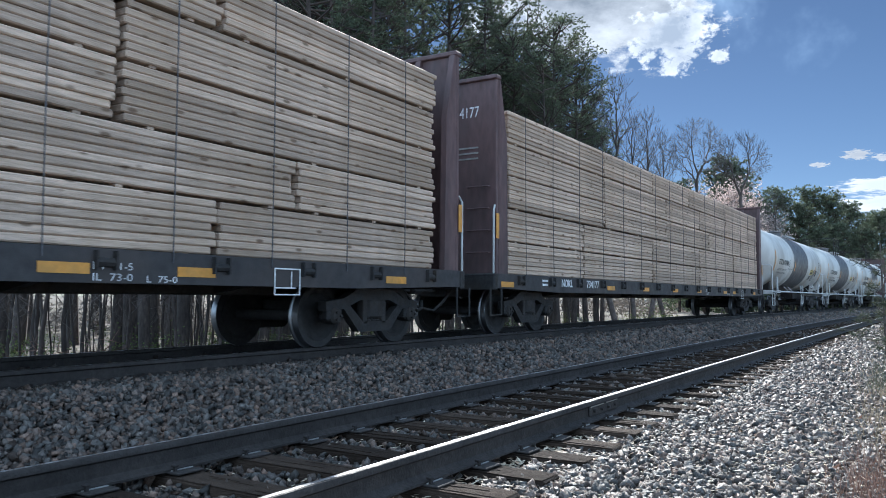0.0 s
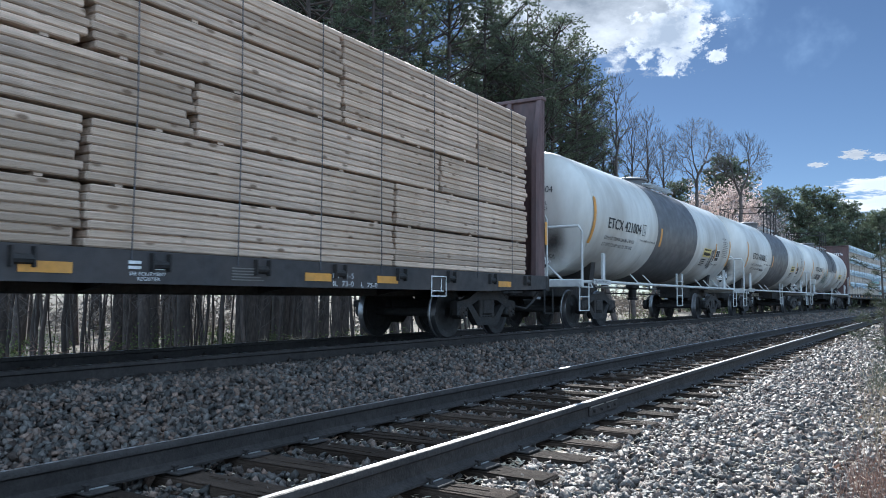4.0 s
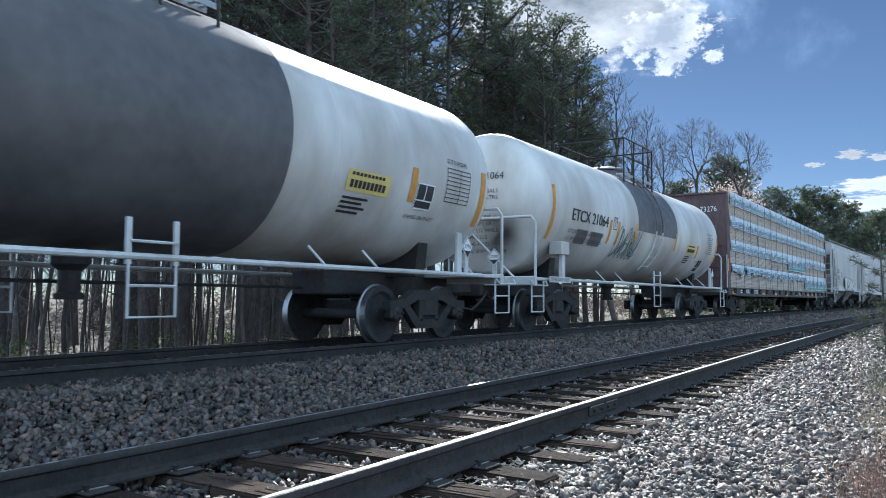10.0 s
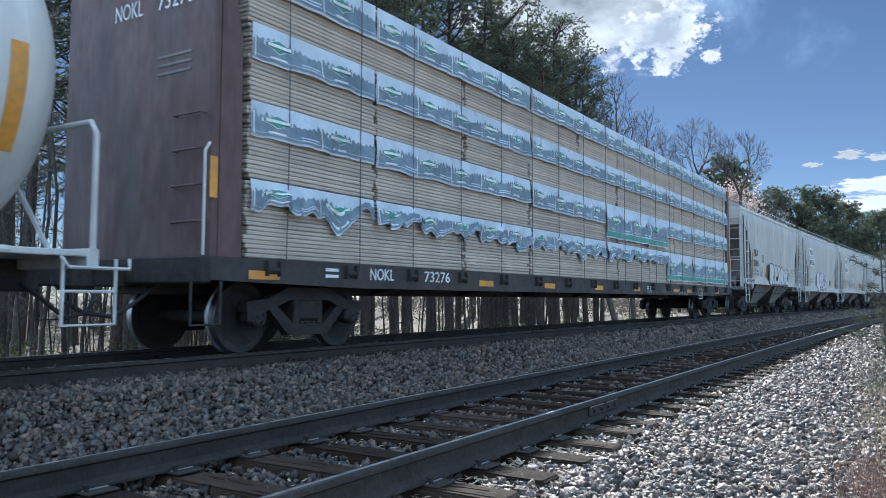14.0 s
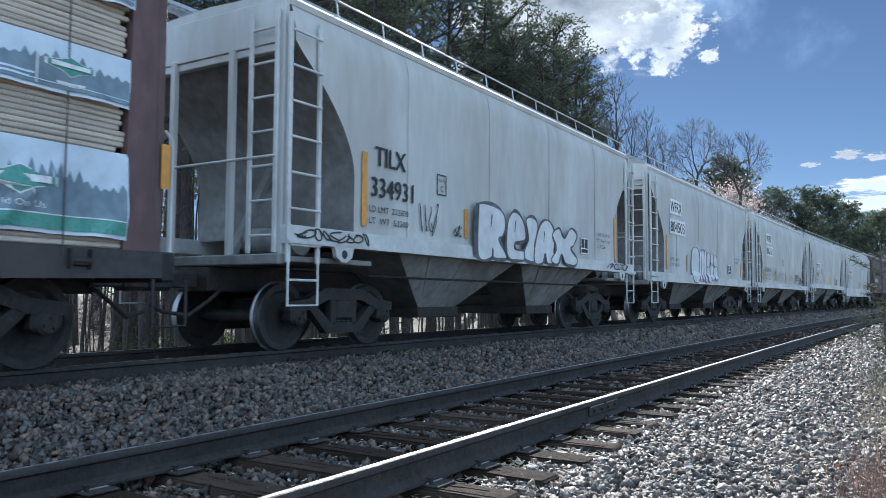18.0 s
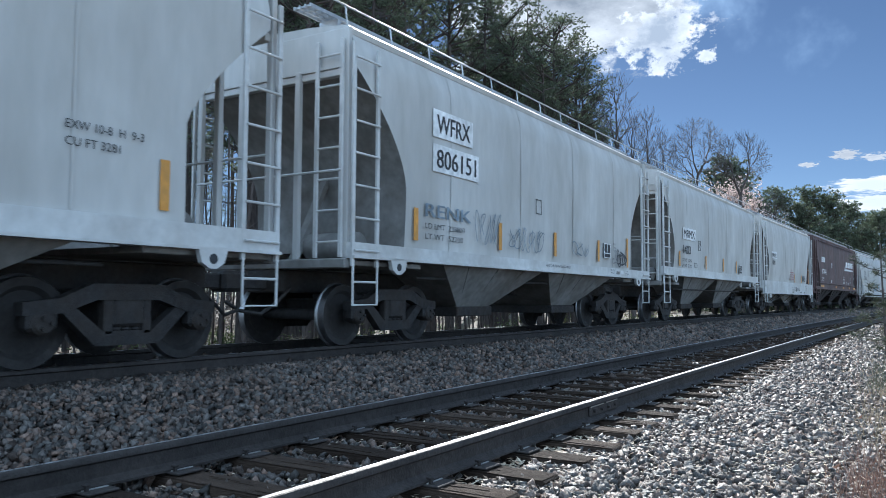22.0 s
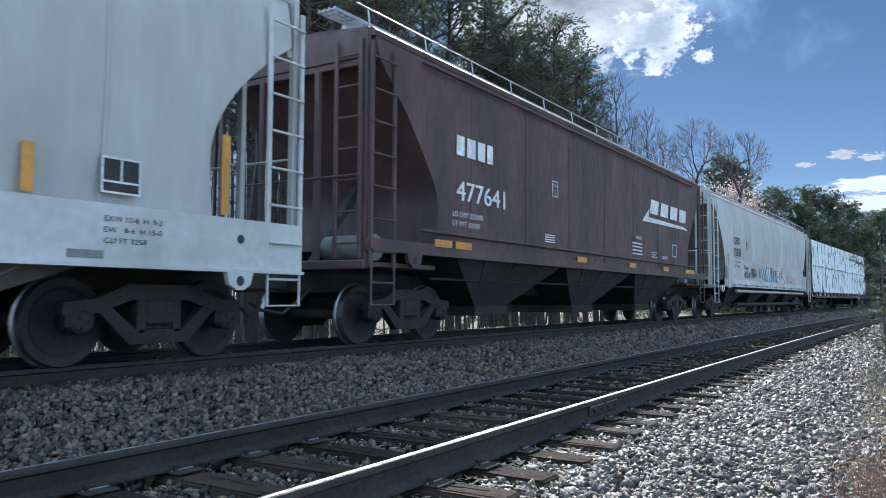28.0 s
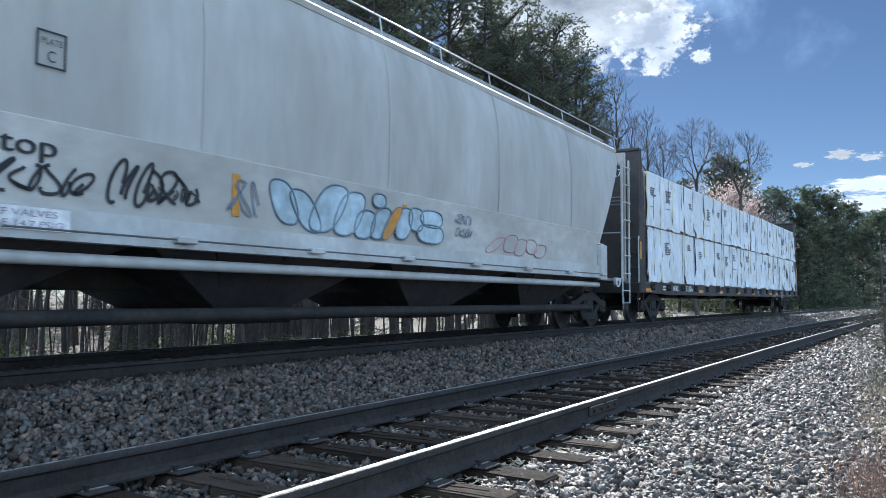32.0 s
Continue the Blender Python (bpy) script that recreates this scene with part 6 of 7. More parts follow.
# ---------------------------------------------------------------- loose stones
def stones(name, label, regions, seed):
    """Angular crushed stones as one mesh. regions: x0, x1, y0, y1, stones a square metre, half size."""
    rng = np.random.default_rng(seed)
    base = np.array([(x, y, z) for x in (-0.62, 0.62) for y in (-0.62, 0.62) for z in (-0.62, 0.62)])
    tri = np.array([(0, 1, 3), (0, 3, 2), (4, 6, 7), (4, 7, 5), (0, 4, 5), (0, 5, 1), (2, 3, 7), (2, 7, 6), (0, 2, 6), (0, 6, 4), (1, 5, 7), (1, 7, 3)])
    V = []
    for x0, x1, y0, y1, per, size in regions:
        n = int((x1 - x0) * (y1 - y0) * per)
        p = np.stack([rng.uniform(x0, x1, n), rng.uniform(y0, y1, n)], -1)
        keep = p[:, 1] > 0.035 * p[:, 0] - 0.25
        p = p[keep]
        z = np.array([bed_profile(y) for y in p[:, 1]])
        yy = np.array([y - bed_shift(x, y) for x, y in p])
        n = len(p)
        sc = size * rng.uniform(0.45, 1.3, (n, 1)) * np.stack([rng.uniform(0.9, 1.5, n), rng.uniform(0.7, 1.1, n), rng.uniform(0.45, 0.95, n)], -1)
        v = (base[None] + rng.uniform(-0.34, 0.34, (n, 8, 3))) * sc[:, None, :]
        q = rng.normal(size=(n, 4)) * np.array([1.3, 0.7, 0.7, 1.3])
        q /= np.linalg.norm(q, axis=1, keepdims=True)
        w, a, b, c = q.T
        R = np.stack([1 - 2 * (b * b + c * c), 2 * (a * b - c * w), 2 * (a * c + b * w), 2 * (a * b + c * w), 1 - 2 * (a * a + c * c), 2 * (b * c - a * w),
                      2 * (a * c - b * w), 2 * (b * c + a * w), 1 - 2 * (a * a + b * b)], -1).reshape(n, 3, 3)
        v = np.einsum("nij,nkj->nki", R, v)
        v += np.stack([p[:, 0], yy, z + rng.uniform(-0.024, 0.026, n)], -1)[:, None, :]
        V.append(v.reshape(-1, 3))
    V = np.concatenate(V)
    F = (np.arange(len(V) // 8)[:, None, None] * 8 + tri[None]).reshape(-1, 3)
    return tagged(part(name, raw_mesh(name, V, F, M_STONE), M_STONE), label, "gravel", "", "stuff")


stones("ballast_stones", "loose pale grey crushed granite stones beside the siding",
       [(-7, 1.2, -0.3, 2.35, 260, 0.055), (1.2, 2.5, -0.3, 2.35, 1200, 0.034), (2.5, 7, -0.3, 2.35, 1500, 0.031), (7, 14, -0.3, 2.35, 1050, 0.036), (14, 26, -0.2, 2.35, 300, 0.050), (26, 60, 0.2, 2.35, 110, 0.07)], 1)
stones("siding_stones", "crushed stones between the ties of the siding", [(-8, 0.5, 2.6, 4.2, 160, 0.045), (0.5, 9, 2.6, 4.2, 480, 0.030), (9, 20, 2.6, 4.2, 200, 0.042), (20, 50, 2.6, 4.2, 60, 0.055)], 2)
stones("shoulder_stones", "crushed stones heaped between the two tracks", [(-8, 1.6, 4.15, 6.95, 160, 0.06), (1.6, 9, 4.15, 6.95, 900, 0.033), (9, 20, 4.15, 6.95, 420, 0.040), (20, 45, 4.15, 6.95, 120, 0.06), (45, 90, 4.15, 6.6, 40, 0.09)], 3)
stones("main_stones", "crushed stones between the main track's rails", [(-8, 2.0, 7.0, 9.3, 90, 0.055), (2.0, 14, 7.0, 9.3, 160, 0.045), (14, 40, 7.0, 9.3, 50, 0.06)], 4)


# ---------------------------------------------------------------- the two tracks
def rail_sheet(path, off, z, s0, s1, prof):
    ss = [s0 + k for k in range(int(s1 - s0) + 1)]
    g = Geo()

    def at(i, j):
        x, y, th = path(ss[i])
        q = prof[j]
        o = off + q[0]
        return (x - o * sin(th), y + o * cos(th), z + q[1])
    return g.sheet(at, range(len(ss)), range(len(prof)))


RAIL_WEB = [(0.015, -0.0005), (0.028, -0.004), (0.034, -0.014), (0.034, -0.04), (0.010, -0.055), (0.009, -0.135), (0.03, -0.155), (0.070, -0.165), (0.070, -0.178), (-0.070, -0.178), (-0.070, -0.165),
            (-0.03, -0.155), (-0.009, -0.135), (-0.010, -0.055), (-0.034, -0.04), (-0.034, -0.014), (-0.028, -0.004), (-0.015, -0.0005)]
RAIL_HEAD = [(-0.015, -0.0005), (-0.008, 0.0), (0.008, 0.0), (0.015, -0.0005)]
TIE_MESHES = []
for k in range(5):
    r0 = random.Random(k)
    g = Geo().sheet(lambda u, v: (0.115 * (1 if u > 0 else -1) + 0.008 * noise.noise((u, v * 3, k)), v, 0.004 * noise.noise((u * 5, v * 6, k + 3))), [-1, 1], [-1.3 + 0.13 * j for j in range(21)])
    g.box(-0.115, 0.115, -1.3 + r0.uniform(-0.03, 0.03), 1.3 + r0.uniform(-0.03, 0.03), -0.17, -0.004, 0.012)
    for j in range(7):
        x = r0.uniform(-0.09, 0.09)
        a = r0.uniform(-1.3, 0.9)
        g.box(x - 0.004, x + 0.004, a, a + r0.uniform(0.15, 0.5), -0.01, 0.0045)
    TIE_MESHES.append(g.mesh("tie", M_TIE, 0))
PLATE_MESH = Geo().box(-0.10, 0.10, -0.17, 0.17, 0.0, 0.014, 0.004).mesh("tie_plate", M_RAIL)
# bright ridge added on each plate to draw its sun glint
SHOULDER_MESH = Geo().box(-0.085, 0.085, -0.088, -0.079, 0.010, 0.021, 0.002).mesh("plate_shoulder", M_GLINT)
SPIKE_MESH = Geo().box(-0.009, 0.009, -0.009, 0.009, 0, 0.035).box(-0.02, 0.02, -0.024, 0.014, 0.03, 0.045, 0.005).mesh("spike", M_RAIL)


def track(name, label, path, z, s0, s1, spikes_to, gap, first):
    t = thing(name, label, "railway track", "", "structure")
    for o in (-GAUGE / 2, GAUGE / 2):
        r = part("rail", rail_sheet(path, o, z, s0, s1, RAIL_WEB), M_RAIL, t, "rust-brown steel rail")
        part("rail_head", rail_sheet(path, o, z, s0, s1, RAIL_HEAD), M_RAILTOP, r, "polished running surface")
    rnd = random.Random(len(name))
    s, i = first, 0
    while s < s1 - 2:
        x, y, th = path(s)
        m = pose(x, y, z - 0.192, 0, 0, math.degrees(th) + rnd.uniform(-1.2, 1.2))
        o = part("tie", TIE_MESHES[i % 5], None, t)
        o.matrix_basis = m @ Matrix.Translation((0, rnd.uniform(-0.05, 0.05), rnd.uniform(-0.012, 0.004)))
        if s < spikes_to:
            for off in (-GAUGE / 2, GAUGE / 2):
                p = part("tie_plate", PLATE_MESH, None, t)
                p.matrix_basis = m @ Matrix.Translation((0, off, 0.002))
                e = part("plate_shoulder", SHOULDER_MESH, None, p, "thin bright ridge that draws the sun glint")
                for sx, sy in ((-0.06, -0.095), (0.06, 0.085)):
                    k = part("spike", SPIKE_MESH, None, t)
                    k.matrix_basis = m @ Matrix.Translation((sx, off + sy, 0.012)) @ pose(0, 0, 0, 0, 0, 0 if sy > 0 else 180)
        s += gap
        i += 1
    return t


side = track("siding_track", "old siding track with rusty rails on weathered wooden ties", on_side, 0.0, -10, 120, 22, 0.60, -9.85)
x = 6.6
bar = part("joint_bar", Geo().box(x, x + 0.75, -0.026, -0.011, -0.135, -0.05, 0.004).mesh("joint_bar", M_RAIL), None, side, "bolted rail joint bar")
# two bright ridges stand for the glints along the bar's top
for a, b in ((0.02, 0.34), (0.42, 0.72)):
    part("bar_edge", Geo().box(x + a, x + b, -0.030, -0.024, -0.058, -0.049, 0.001), M_GLINT, bar, "thin bright ridge that draws the sun glint")
bar.location = (0, SIDE_Y - GAUGE / 2, 0)
for k in range(4):
    b = part("joint_bolt", Geo().tube([(x + 0.1 + k * 0.18, -0.05, -0.092), (x + 0.1 + k * 0.18, -0.02, -0.092)], 0.018, 6), M_RAIL, bar)
track("main_track", "main track with worn rails on dark wooden ties", on_main, RAIL_Z, -14, 170, 14, 0.60, -13.8)


# ---------------------------------------------------------------- trees
def tube_mesh(paths):
    """Many tapering three- to six-sided limbs in one array: each path is points, radius, end radius, sides."""
    V, F = [], []
    for pts, r0, r1, n in paths:
        base = len(V)
        m = len(pts)
        for i, p in enumerate(pts):
            d = (Vector(pts[min(i + 1, m - 1)]) - Vector(pts[max(i - 1, 0)])).normalized()
            a = d.orthogonal().normalized()
            b = d.cross(a)
            r = r0 + (r1 - r0) * i / (m - 1)
            for k in range(n):
                q = Vector(p) + (a * cos(2 * pi * k / n) + b * sin(2 * pi * k / n)) * r
                V.append(q[:])
        for i in range(m - 1):
            for k in range(n):
                F.append((base + i * n + k, base + i * n + (k + 1) % n, base + (i + 1) * n + (k + 1) % n, base + (i + 1) * n + k))
    return np.array(V), np.array(F)


def joined_tubes(name, paths, material):
    v, f = tube_mesh(paths)
    return raw_mesh(name, v, f, material, True)


def tuft_mesh(name, centers, rng, needles, length, width, material, droop=0.0):
    """Needle tufts: thin triangles that radiate from each centre."""
    n = len(centers)
    c = np.repeat(np.asarray(centers), needles, axis=0)
    d = rng.normal(size=(n * needles, 3))
    d[:, 2] = d[:, 2] * 0.7 + 0.25 - droop
    d /= np.linalg.norm(d, axis=1, keepdims=True)
    s = np.cross(d, rng.normal(size=d.shape))
    s /= np.linalg.norm(s, axis=1, keepdims=True)
    ln = length * rng.uniform(0.6, 1.2, (len(d), 1))
    V = np.stack([c + s * width, c - s * width, c + d * ln], 1).reshape(-1, 3)
    F = np.arange(len(V)).reshape(-1, 3)
    return raw_mesh(name, V, F, material)


def pine_meshes(seed, height=16.0, crown_from=0.45, clumps=170, spread=2.6, per=4, needles=7, size=(0.19, 0.032)):
    """A tall pine: bare lower trunk, dead stubs, and uneven limbs that end in rounded brushes of needles."""
    rnd, rng = random.Random(seed), np.random.default_rng(seed)
    lean = (rnd.uniform(-0.4, 0.4), rnd.uniform(-0.4, 0.4))

    def stem(t):
        return Vector((lean[0] * t + 0.12 * sin(t * 5 + seed), lean[1] * t + 0.10 * cos(t * 4 + seed), height * t))
    trunk_path = ([stem(k / 12) for k in range(13)], height * 0.0125, 0.03, 8)
    limbs_paths, stubs, cent = [], [], []
    limbs = max(24, clumps // 4)
    for i in range(limbs):
        t = crown_from + (0.985 - crown_from) * ((i + rnd.random()) / limbs) ** 0.9
        q = (t - crown_from) / (1 - crown_from)
        reach = spread * max(0.22, sqrt(max(0.0, 1 - ((q - 0.36) / 0.68) ** 2))) * rnd.uniform(0.5, 1.12)
        a = rnd.uniform(0, 2 * pi)
        o = stem(t)
        up = rnd.uniform(0.05, 0.40) + 0.45 * q
        pts = [o, o + Vector((cos(a) * reach * 0.5, sin(a) * reach * 0.5, reach * up * 0.30)), o + Vector((cos(a) * reach, sin(a) * reach, reach * up))]
        limbs_paths.append((pts, 0.05, 0.014, 4))
        for c in range(clumps // limbs):
            u = 0.55 + 0.5 * (c + rnd.random()) / (clumps // limbs)
            p = o.lerp(pts[2], u) + Vector((rnd.gauss(0, 0.26), rnd.gauss(0, 0.26), rnd.gauss(0.10, 0.14)))
            limbs_paths.append(([o.lerp(pts[2], u * 0.8), p], 0.016, 0.008, 4))
            girth = rnd.uniform(0.7, 1.25)
            for _ in range(per):
                e = Vector((rnd.gauss(0, 1), rnd.gauss(0, 1), rnd.gauss(0, 1))).normalized() * rnd.random() ** 0.4 * girth
                cent.append((p.x + e.x * 0.40, p.y + e.y * 0.40, p.z + e.z * 0.24 + 0.06))
    for i in range(10):
        t = rnd.uniform(0.12, crown_from)
        a, o = rnd.uniform(0, 2 * pi), stem(t)
        limbs_paths.append(([o, o + Vector((cos(a), sin(a), rnd.uniform(-0.1, 0.4))) * rnd.uniform(0.4, 1.6)], 0.025, 0.008, 4))
    return joined_tubes("trunk", [trunk_path] + limbs_paths, M_BARK), None, tuft_mesh("crown", cent, rng, needles, *size, M_NEEDLE)


def bare_meshes(seed, height=15.0, fork_at=0.57, wide=0.155, count=620):
    """A leafless tree: limbs fan out from the bole and fork again and again until a fine twig reaches every spot of a rounded crown."""
    rnd, rng = random.Random(seed), np.random.default_rng(seed)
    d = rng.normal(size=(count * 3, 3))
    d = d / np.linalg.norm(d, axis=1, keepdims=True) * rng.uniform(0.35, 1.0, (count * 3, 1)) ** 0.5
    low = fork_at + 0.02
    d[:, 2] *= (1 - low) * 0.52
    d[:, :2] *= wide
    pts = (d + np.array([0, 0, (1 + low) / 2 + 0.02])) * height
    reach = np.hypot(pts[:, 0], pts[:, 1]) / (wide * height)
    pts = pts[pts[:, 2] > height * (fork_at + 0.04 + 0.16 * reach)][:count]
    total, big, fine = len(pts), [], []

    def thick(n):
        return max(0.0085, height * 0.0095 * (n / total) ** 0.52)

    def limb(p, q, n0, n1):
        bow = Vector((rnd.gauss(0, 1), rnd.gauss(0, 1), rnd.gauss(-0.5, 0.7))) * (q - p).length * 0.05
        (big if n0 > total * 0.12 else fine).append(([p, p.lerp(q, 0.5) + bow, q], thick(n0), thick(n1), 6 if n0 > total * 0.12 else 3))

    def fork(p, t):
        if len(t) <= 1:
            limb(p, Vector(t[0]), 1, 0.4)
            return
        mid = Vector(t.mean(axis=0))
        q = p + (mid - p) * rnd.uniform(0.16, 0.40)
        limb(p, q, len(t), len(t) * 0.8)
        axis = np.linalg.eigh(np.cov(t.T))[1][:, 2] if len(t) > 3 else rng.normal(size=3)
        axis = axis + 0.25 * rng.normal(size=3)
        order = np.argsort((t - t.mean(axis=0)) @ axis)
        cut = max(1, int(len(t) * rnd.uniform(0.35, 0.65)))
        fork(q, t[order[:cut]])
        fork(q, t[order[cut:]])
    base = Vector((0, 0, fork_at * height))
    limb(Vector((0, 0, 0)), base, total * 1.6, total)
    fork(base, pts)
    return joined_tubes("trunk", big[:1], M_BARKG), joined_tubes("branchwork", big[1:] + fine, M_BARKG), None


def leafed(seed, height=8.0, material=None):
    bole, wood, _ = bare_meshes(seed, height, 0.25, 0.34, 400)
    rng = np.random.default_rng(seed)
    n = len(wood.vertices)
    co = np.zeros(n * 3, dtype=np.float32)
    wood.vertices.foreach_get("co", co)
    co = co.reshape(-1, 3)
    co = co[co[:, 2] > 0.35 * height]
    pick = co[rng.integers(0, len(co), 7000)] + rng.normal(size=(7000, 3)) * 0.15
    return bole, wood, tuft_mesh("leaves", pick, rng, 3, 0.12, 0.036, material)


PINES = [pine_meshes(k, 16.0, c, 170, s) for k, c, s in ((1, 0.42, 2.5), (2, 0.50, 2.2), (3, 0.36, 2.7), (4, 0.55, 2.1))]
HEROES = [pine_meshes(k, 16.0, c, 210, s, 9, 15, (0.12, 0.017)) for k, c, s in ((5, 0.40, 2.4), (6, 0.48, 2.2), (7, 0.36, 2.6))]
YOUNG = [pine_meshes(k, 9.0, 0.10, 330, 1.9, 6, 8, (0.20, 0.038)) for k in (11, 12)]
BARES = [bare_meshes(21, 15.0, 0.59, 0.172, 950), bare_meshes(22, 15.0, 0.60, 0.172, 950), bare_meshes(23, 15.0, 0.5, 0.11, 420)]
PINKS = [leafed(31, 8.0, M_PINK)]
KINDS = {"pine": (PINES, 16.0, "tall pine tree with a bare trunk and ragged dark crown", "pine tree"), "hero": (HEROES, 16.0, "tall pine tree with clumped grey-green crown", "pine tree"), "young": (YOUNG, 9.0, "dense young pine with needles down to the ground", "pine tree"),
         "bare": (BARES, 15.0, "leafless broad-crowned tree with fine grey twigs", "bare tree"), "pink": (PINKS, 8.0, "small tree with pinkish dry leaves", "small tree")}
TREE_RND = random.Random(77)


def sapling_meshes(seed, height=7.0):
    """A thin leafless sapling: one stem and a few rising twigs."""
    rnd = random.Random(seed)
    stem = [Vector((0.10 * sin(k * 1.3 + seed), 0.10 * cos(k + seed), height * k / 6)) for k in range(7)]
    twigs = []
    for i in range(16):
        h = rnd.uniform(0.25, 0.97)
        o = stem[int(h * 6)].lerp(stem[min(6, int(h * 6) + 1)], h * 6 % 1)
        a, ln = rnd.uniform(0, 6.3), rnd.uniform(0.5, 1.5) * (1.1 - 0.6 * h)
        e = o + Vector((cos(a) * ln, sin(a) * ln, ln * rnd.uniform(0.4, 1.2)))
        twigs.append(([o, o.lerp(e, 0.5) + Vector((0, 0, -0.05)), e], 0.014, 0.004, 3))
        for _ in range(3):
            q = o.lerp(e, rnd.uniform(0.3, 0.9))
            twigs.append(([q, q + Vector((rnd.gauss(0, 0.3), rnd.gauss(0, 0.3), rnd.uniform(0.1, 0.5)))], 0.007, 0.003, 3))
    return joined_tubes("trunk", [(stem, 0.05, 0.012, 6)], M_BARK), joined_tubes("branchwork", [(stem, 0.03, 0.007, 3)] + twigs, M_BARKG), None


KINDS["sapling"] = ([sapling_meshes(k) for k in (41, 42, 43)], 7.0, "thin leafless sapling at the wood's edge", "sapling")


def tree(kind, x, y, height, turn=None, which=None):
    meshes, h0, label, cat = KINDS[kind]
    wood, limbs, crown = meshes[TREE_RND.randrange(len(meshes)) if which is None else which]
    t = thing("tree", label, cat, "trees behind the tracks")
    part("trunk", wood, None, t)
    if limbs is not None:
        part("branchwork", limbs, None, t)
    if crown is not None:
        part("crown", crown, None, t)
    k = height / h0
    t.matrix_basis = Matrix.LocRotScale((x, y, ground_z(x, y) - 0.05), Euler((0, 0, TREE_RND.uniform(0, 6.3) if turn is None else turn)), (k, k, k))
    return t


FOCAL = 784 / tan(radians(FOV / 2))


def tree_seen(kind, px, top, dist, turn=None, which=None):
    """A tree by its bearing across the view, the rise of its top and its distance."""
    az = YAW - math.degrees(atan((px - 784) / FOCAL))
    c = cos(atan((px - 784) / FOCAL))
    el = atan((441 - top) / FOCAL * c) + radians(PITCH) * c
    x, y = dist * cos(radians(az)), dist * sin(radians(az))
    return tree(kind, x, y, dist * tan(el) + EYE.z - ground_z(x, y), turn, which)


for a in [("hero", 985, 48, 52), ("hero", 938, 42, 56), ("hero", 1000, 78, 60), ("hero", 1016, 116, 54), ("hero", 1036, 150, 58), ("hero", 1052, 200, 62), ("hero", 1068, 225, 58), ("hero", 960, 90, 47), ("hero", 915, 60, 50),
          ("hero", 855, -45, 50), ("hero", 800, -80, 46), ("hero", 875, -10, 58), ("hero", 760, -95, 52), ("hero", 700, -110, 44), ("hero", 650, -120, 50),
          ("bare", 1236, 210, 62, 0.4, 0), ("bare", 1314, 232, 66, 1.2, 1), ("bare", 1150, 188, 64, 0.2, 2), ("bare", 1122, 196, 60, 1.0, 2), ("bare", 1176, 226, 68, 2.0, 2), ("bare", 1092, 125, 56, 2.5, 2),
          ("bare", 1375, 330, 80, 1.0, 2),
          ("pink", 1278, 306, 70), ("young", 1286, 288, 96), ("young", 1300, 312, 98), ("young", 1205, 330, 88), ("young", 1372, 340, 100), ("pine", 1390, 345, 104), ("young", 1345, 356, 90),
          ("young", 1442, 338, 110), ("young", 1468, 350, 112), ("young", 1425, 366, 100), ("young", 1503, 362, 118), ("young", 1535, 382, 125), ("young", 1560, 376, 120),
          ("young", 1485, 400, 104), ("young", 1530, 405, 110), ("young", 1455, 405, 98), ("young", 1415, 410, 92), ("young", 1580, 395, 118), ("young", 1620, 380, 120), ("pink", 1345, 360, 85)]:
    tree_seen(*a)
for i in range(24):
    px = TREE_RND.uniform(-260, 720)
    d = TREE_RND.uniform(23, 58)
    tree_seen("pine", px, TREE_RND.uniform(-330, -60) * (1 if px < 500 else 0.5), d)
for i in range(24):
    px, d = TREE_RND.uniform(-160, 600), TREE_RND.uniform(21, 42)
    tree_seen("pine", px, TREE_RND.uniform(-420, -200), d)
for i in range(190):
    px, d = TREE_RND.uniform(-150, 1200), TREE_RND.uniform(16, 44)
    az = radians(YAW) - atan((px - 784) / FOCAL)
    if d * sin(az) > 13.5 - 0.0005 * max(d * cos(az) - 7, 0) ** 2:
        tree("sapling", d * cos(az), d * sin(az), TREE_RND.uniform(4.0, 9.0))
for i in range(44):
    px = TREE_RND.uniform(-200, 1050)
    tree_seen("pine", px, TREE_RND.uniform(80, 240) + max(0, px - 900) * 0.7, TREE_RND.uniform(55, 110))
for i in range(12):
    px = TREE_RND.uniform(700, 1020)
    tree_seen("pine", px, 60 + max(0, px - 900) * 0.55 + TREE_RND.uniform(0, 60), TREE_RND.uniform(48, 80))


# ---------------------------------------------------------------- undergrowth, grass, the shrub at the trackside
def scatter_leaves(name, label, spots, rng_seed, per, spread, length, width, material, cat):
    rng = np.random.default_rng(rng_seed)
    c = []
    for x, y, h in spots:
        p = rng.normal(size=(per, 3)) * np.array([spread, spread, 0.28 * h]) + np.array([x, y, ground_z(x, y) + 0.45 * h])
        c.append(p)
    c = np.concatenate(c)
    return tagged(part(name, tuft_mesh(name, c, rng, 4, length, width, material), material), label, cat, "", "stuff")


r = random.Random(5)
spots = []
for i in range(64):
    px, d = r.uniform(-80, 1500), r.uniform(18, 40) if i < 44 else r.uniform(40, 95)
    az = radians(YAW) - atan((px - 784) / FOCAL)
    x, y = d * cos(az), d * sin(az)
    if y > 12.5 - 0.0005 * max(x - 7, 0) ** 2:
        spots.append((x, y, r.uniform(0.4, 1.3)))
scatter_leaves("undergrowth", "low green and yellowing brush under the trees", spots, 6, 420, 0.6, 0.06, 0.020, M_BUSH, "brush")
hedge = []
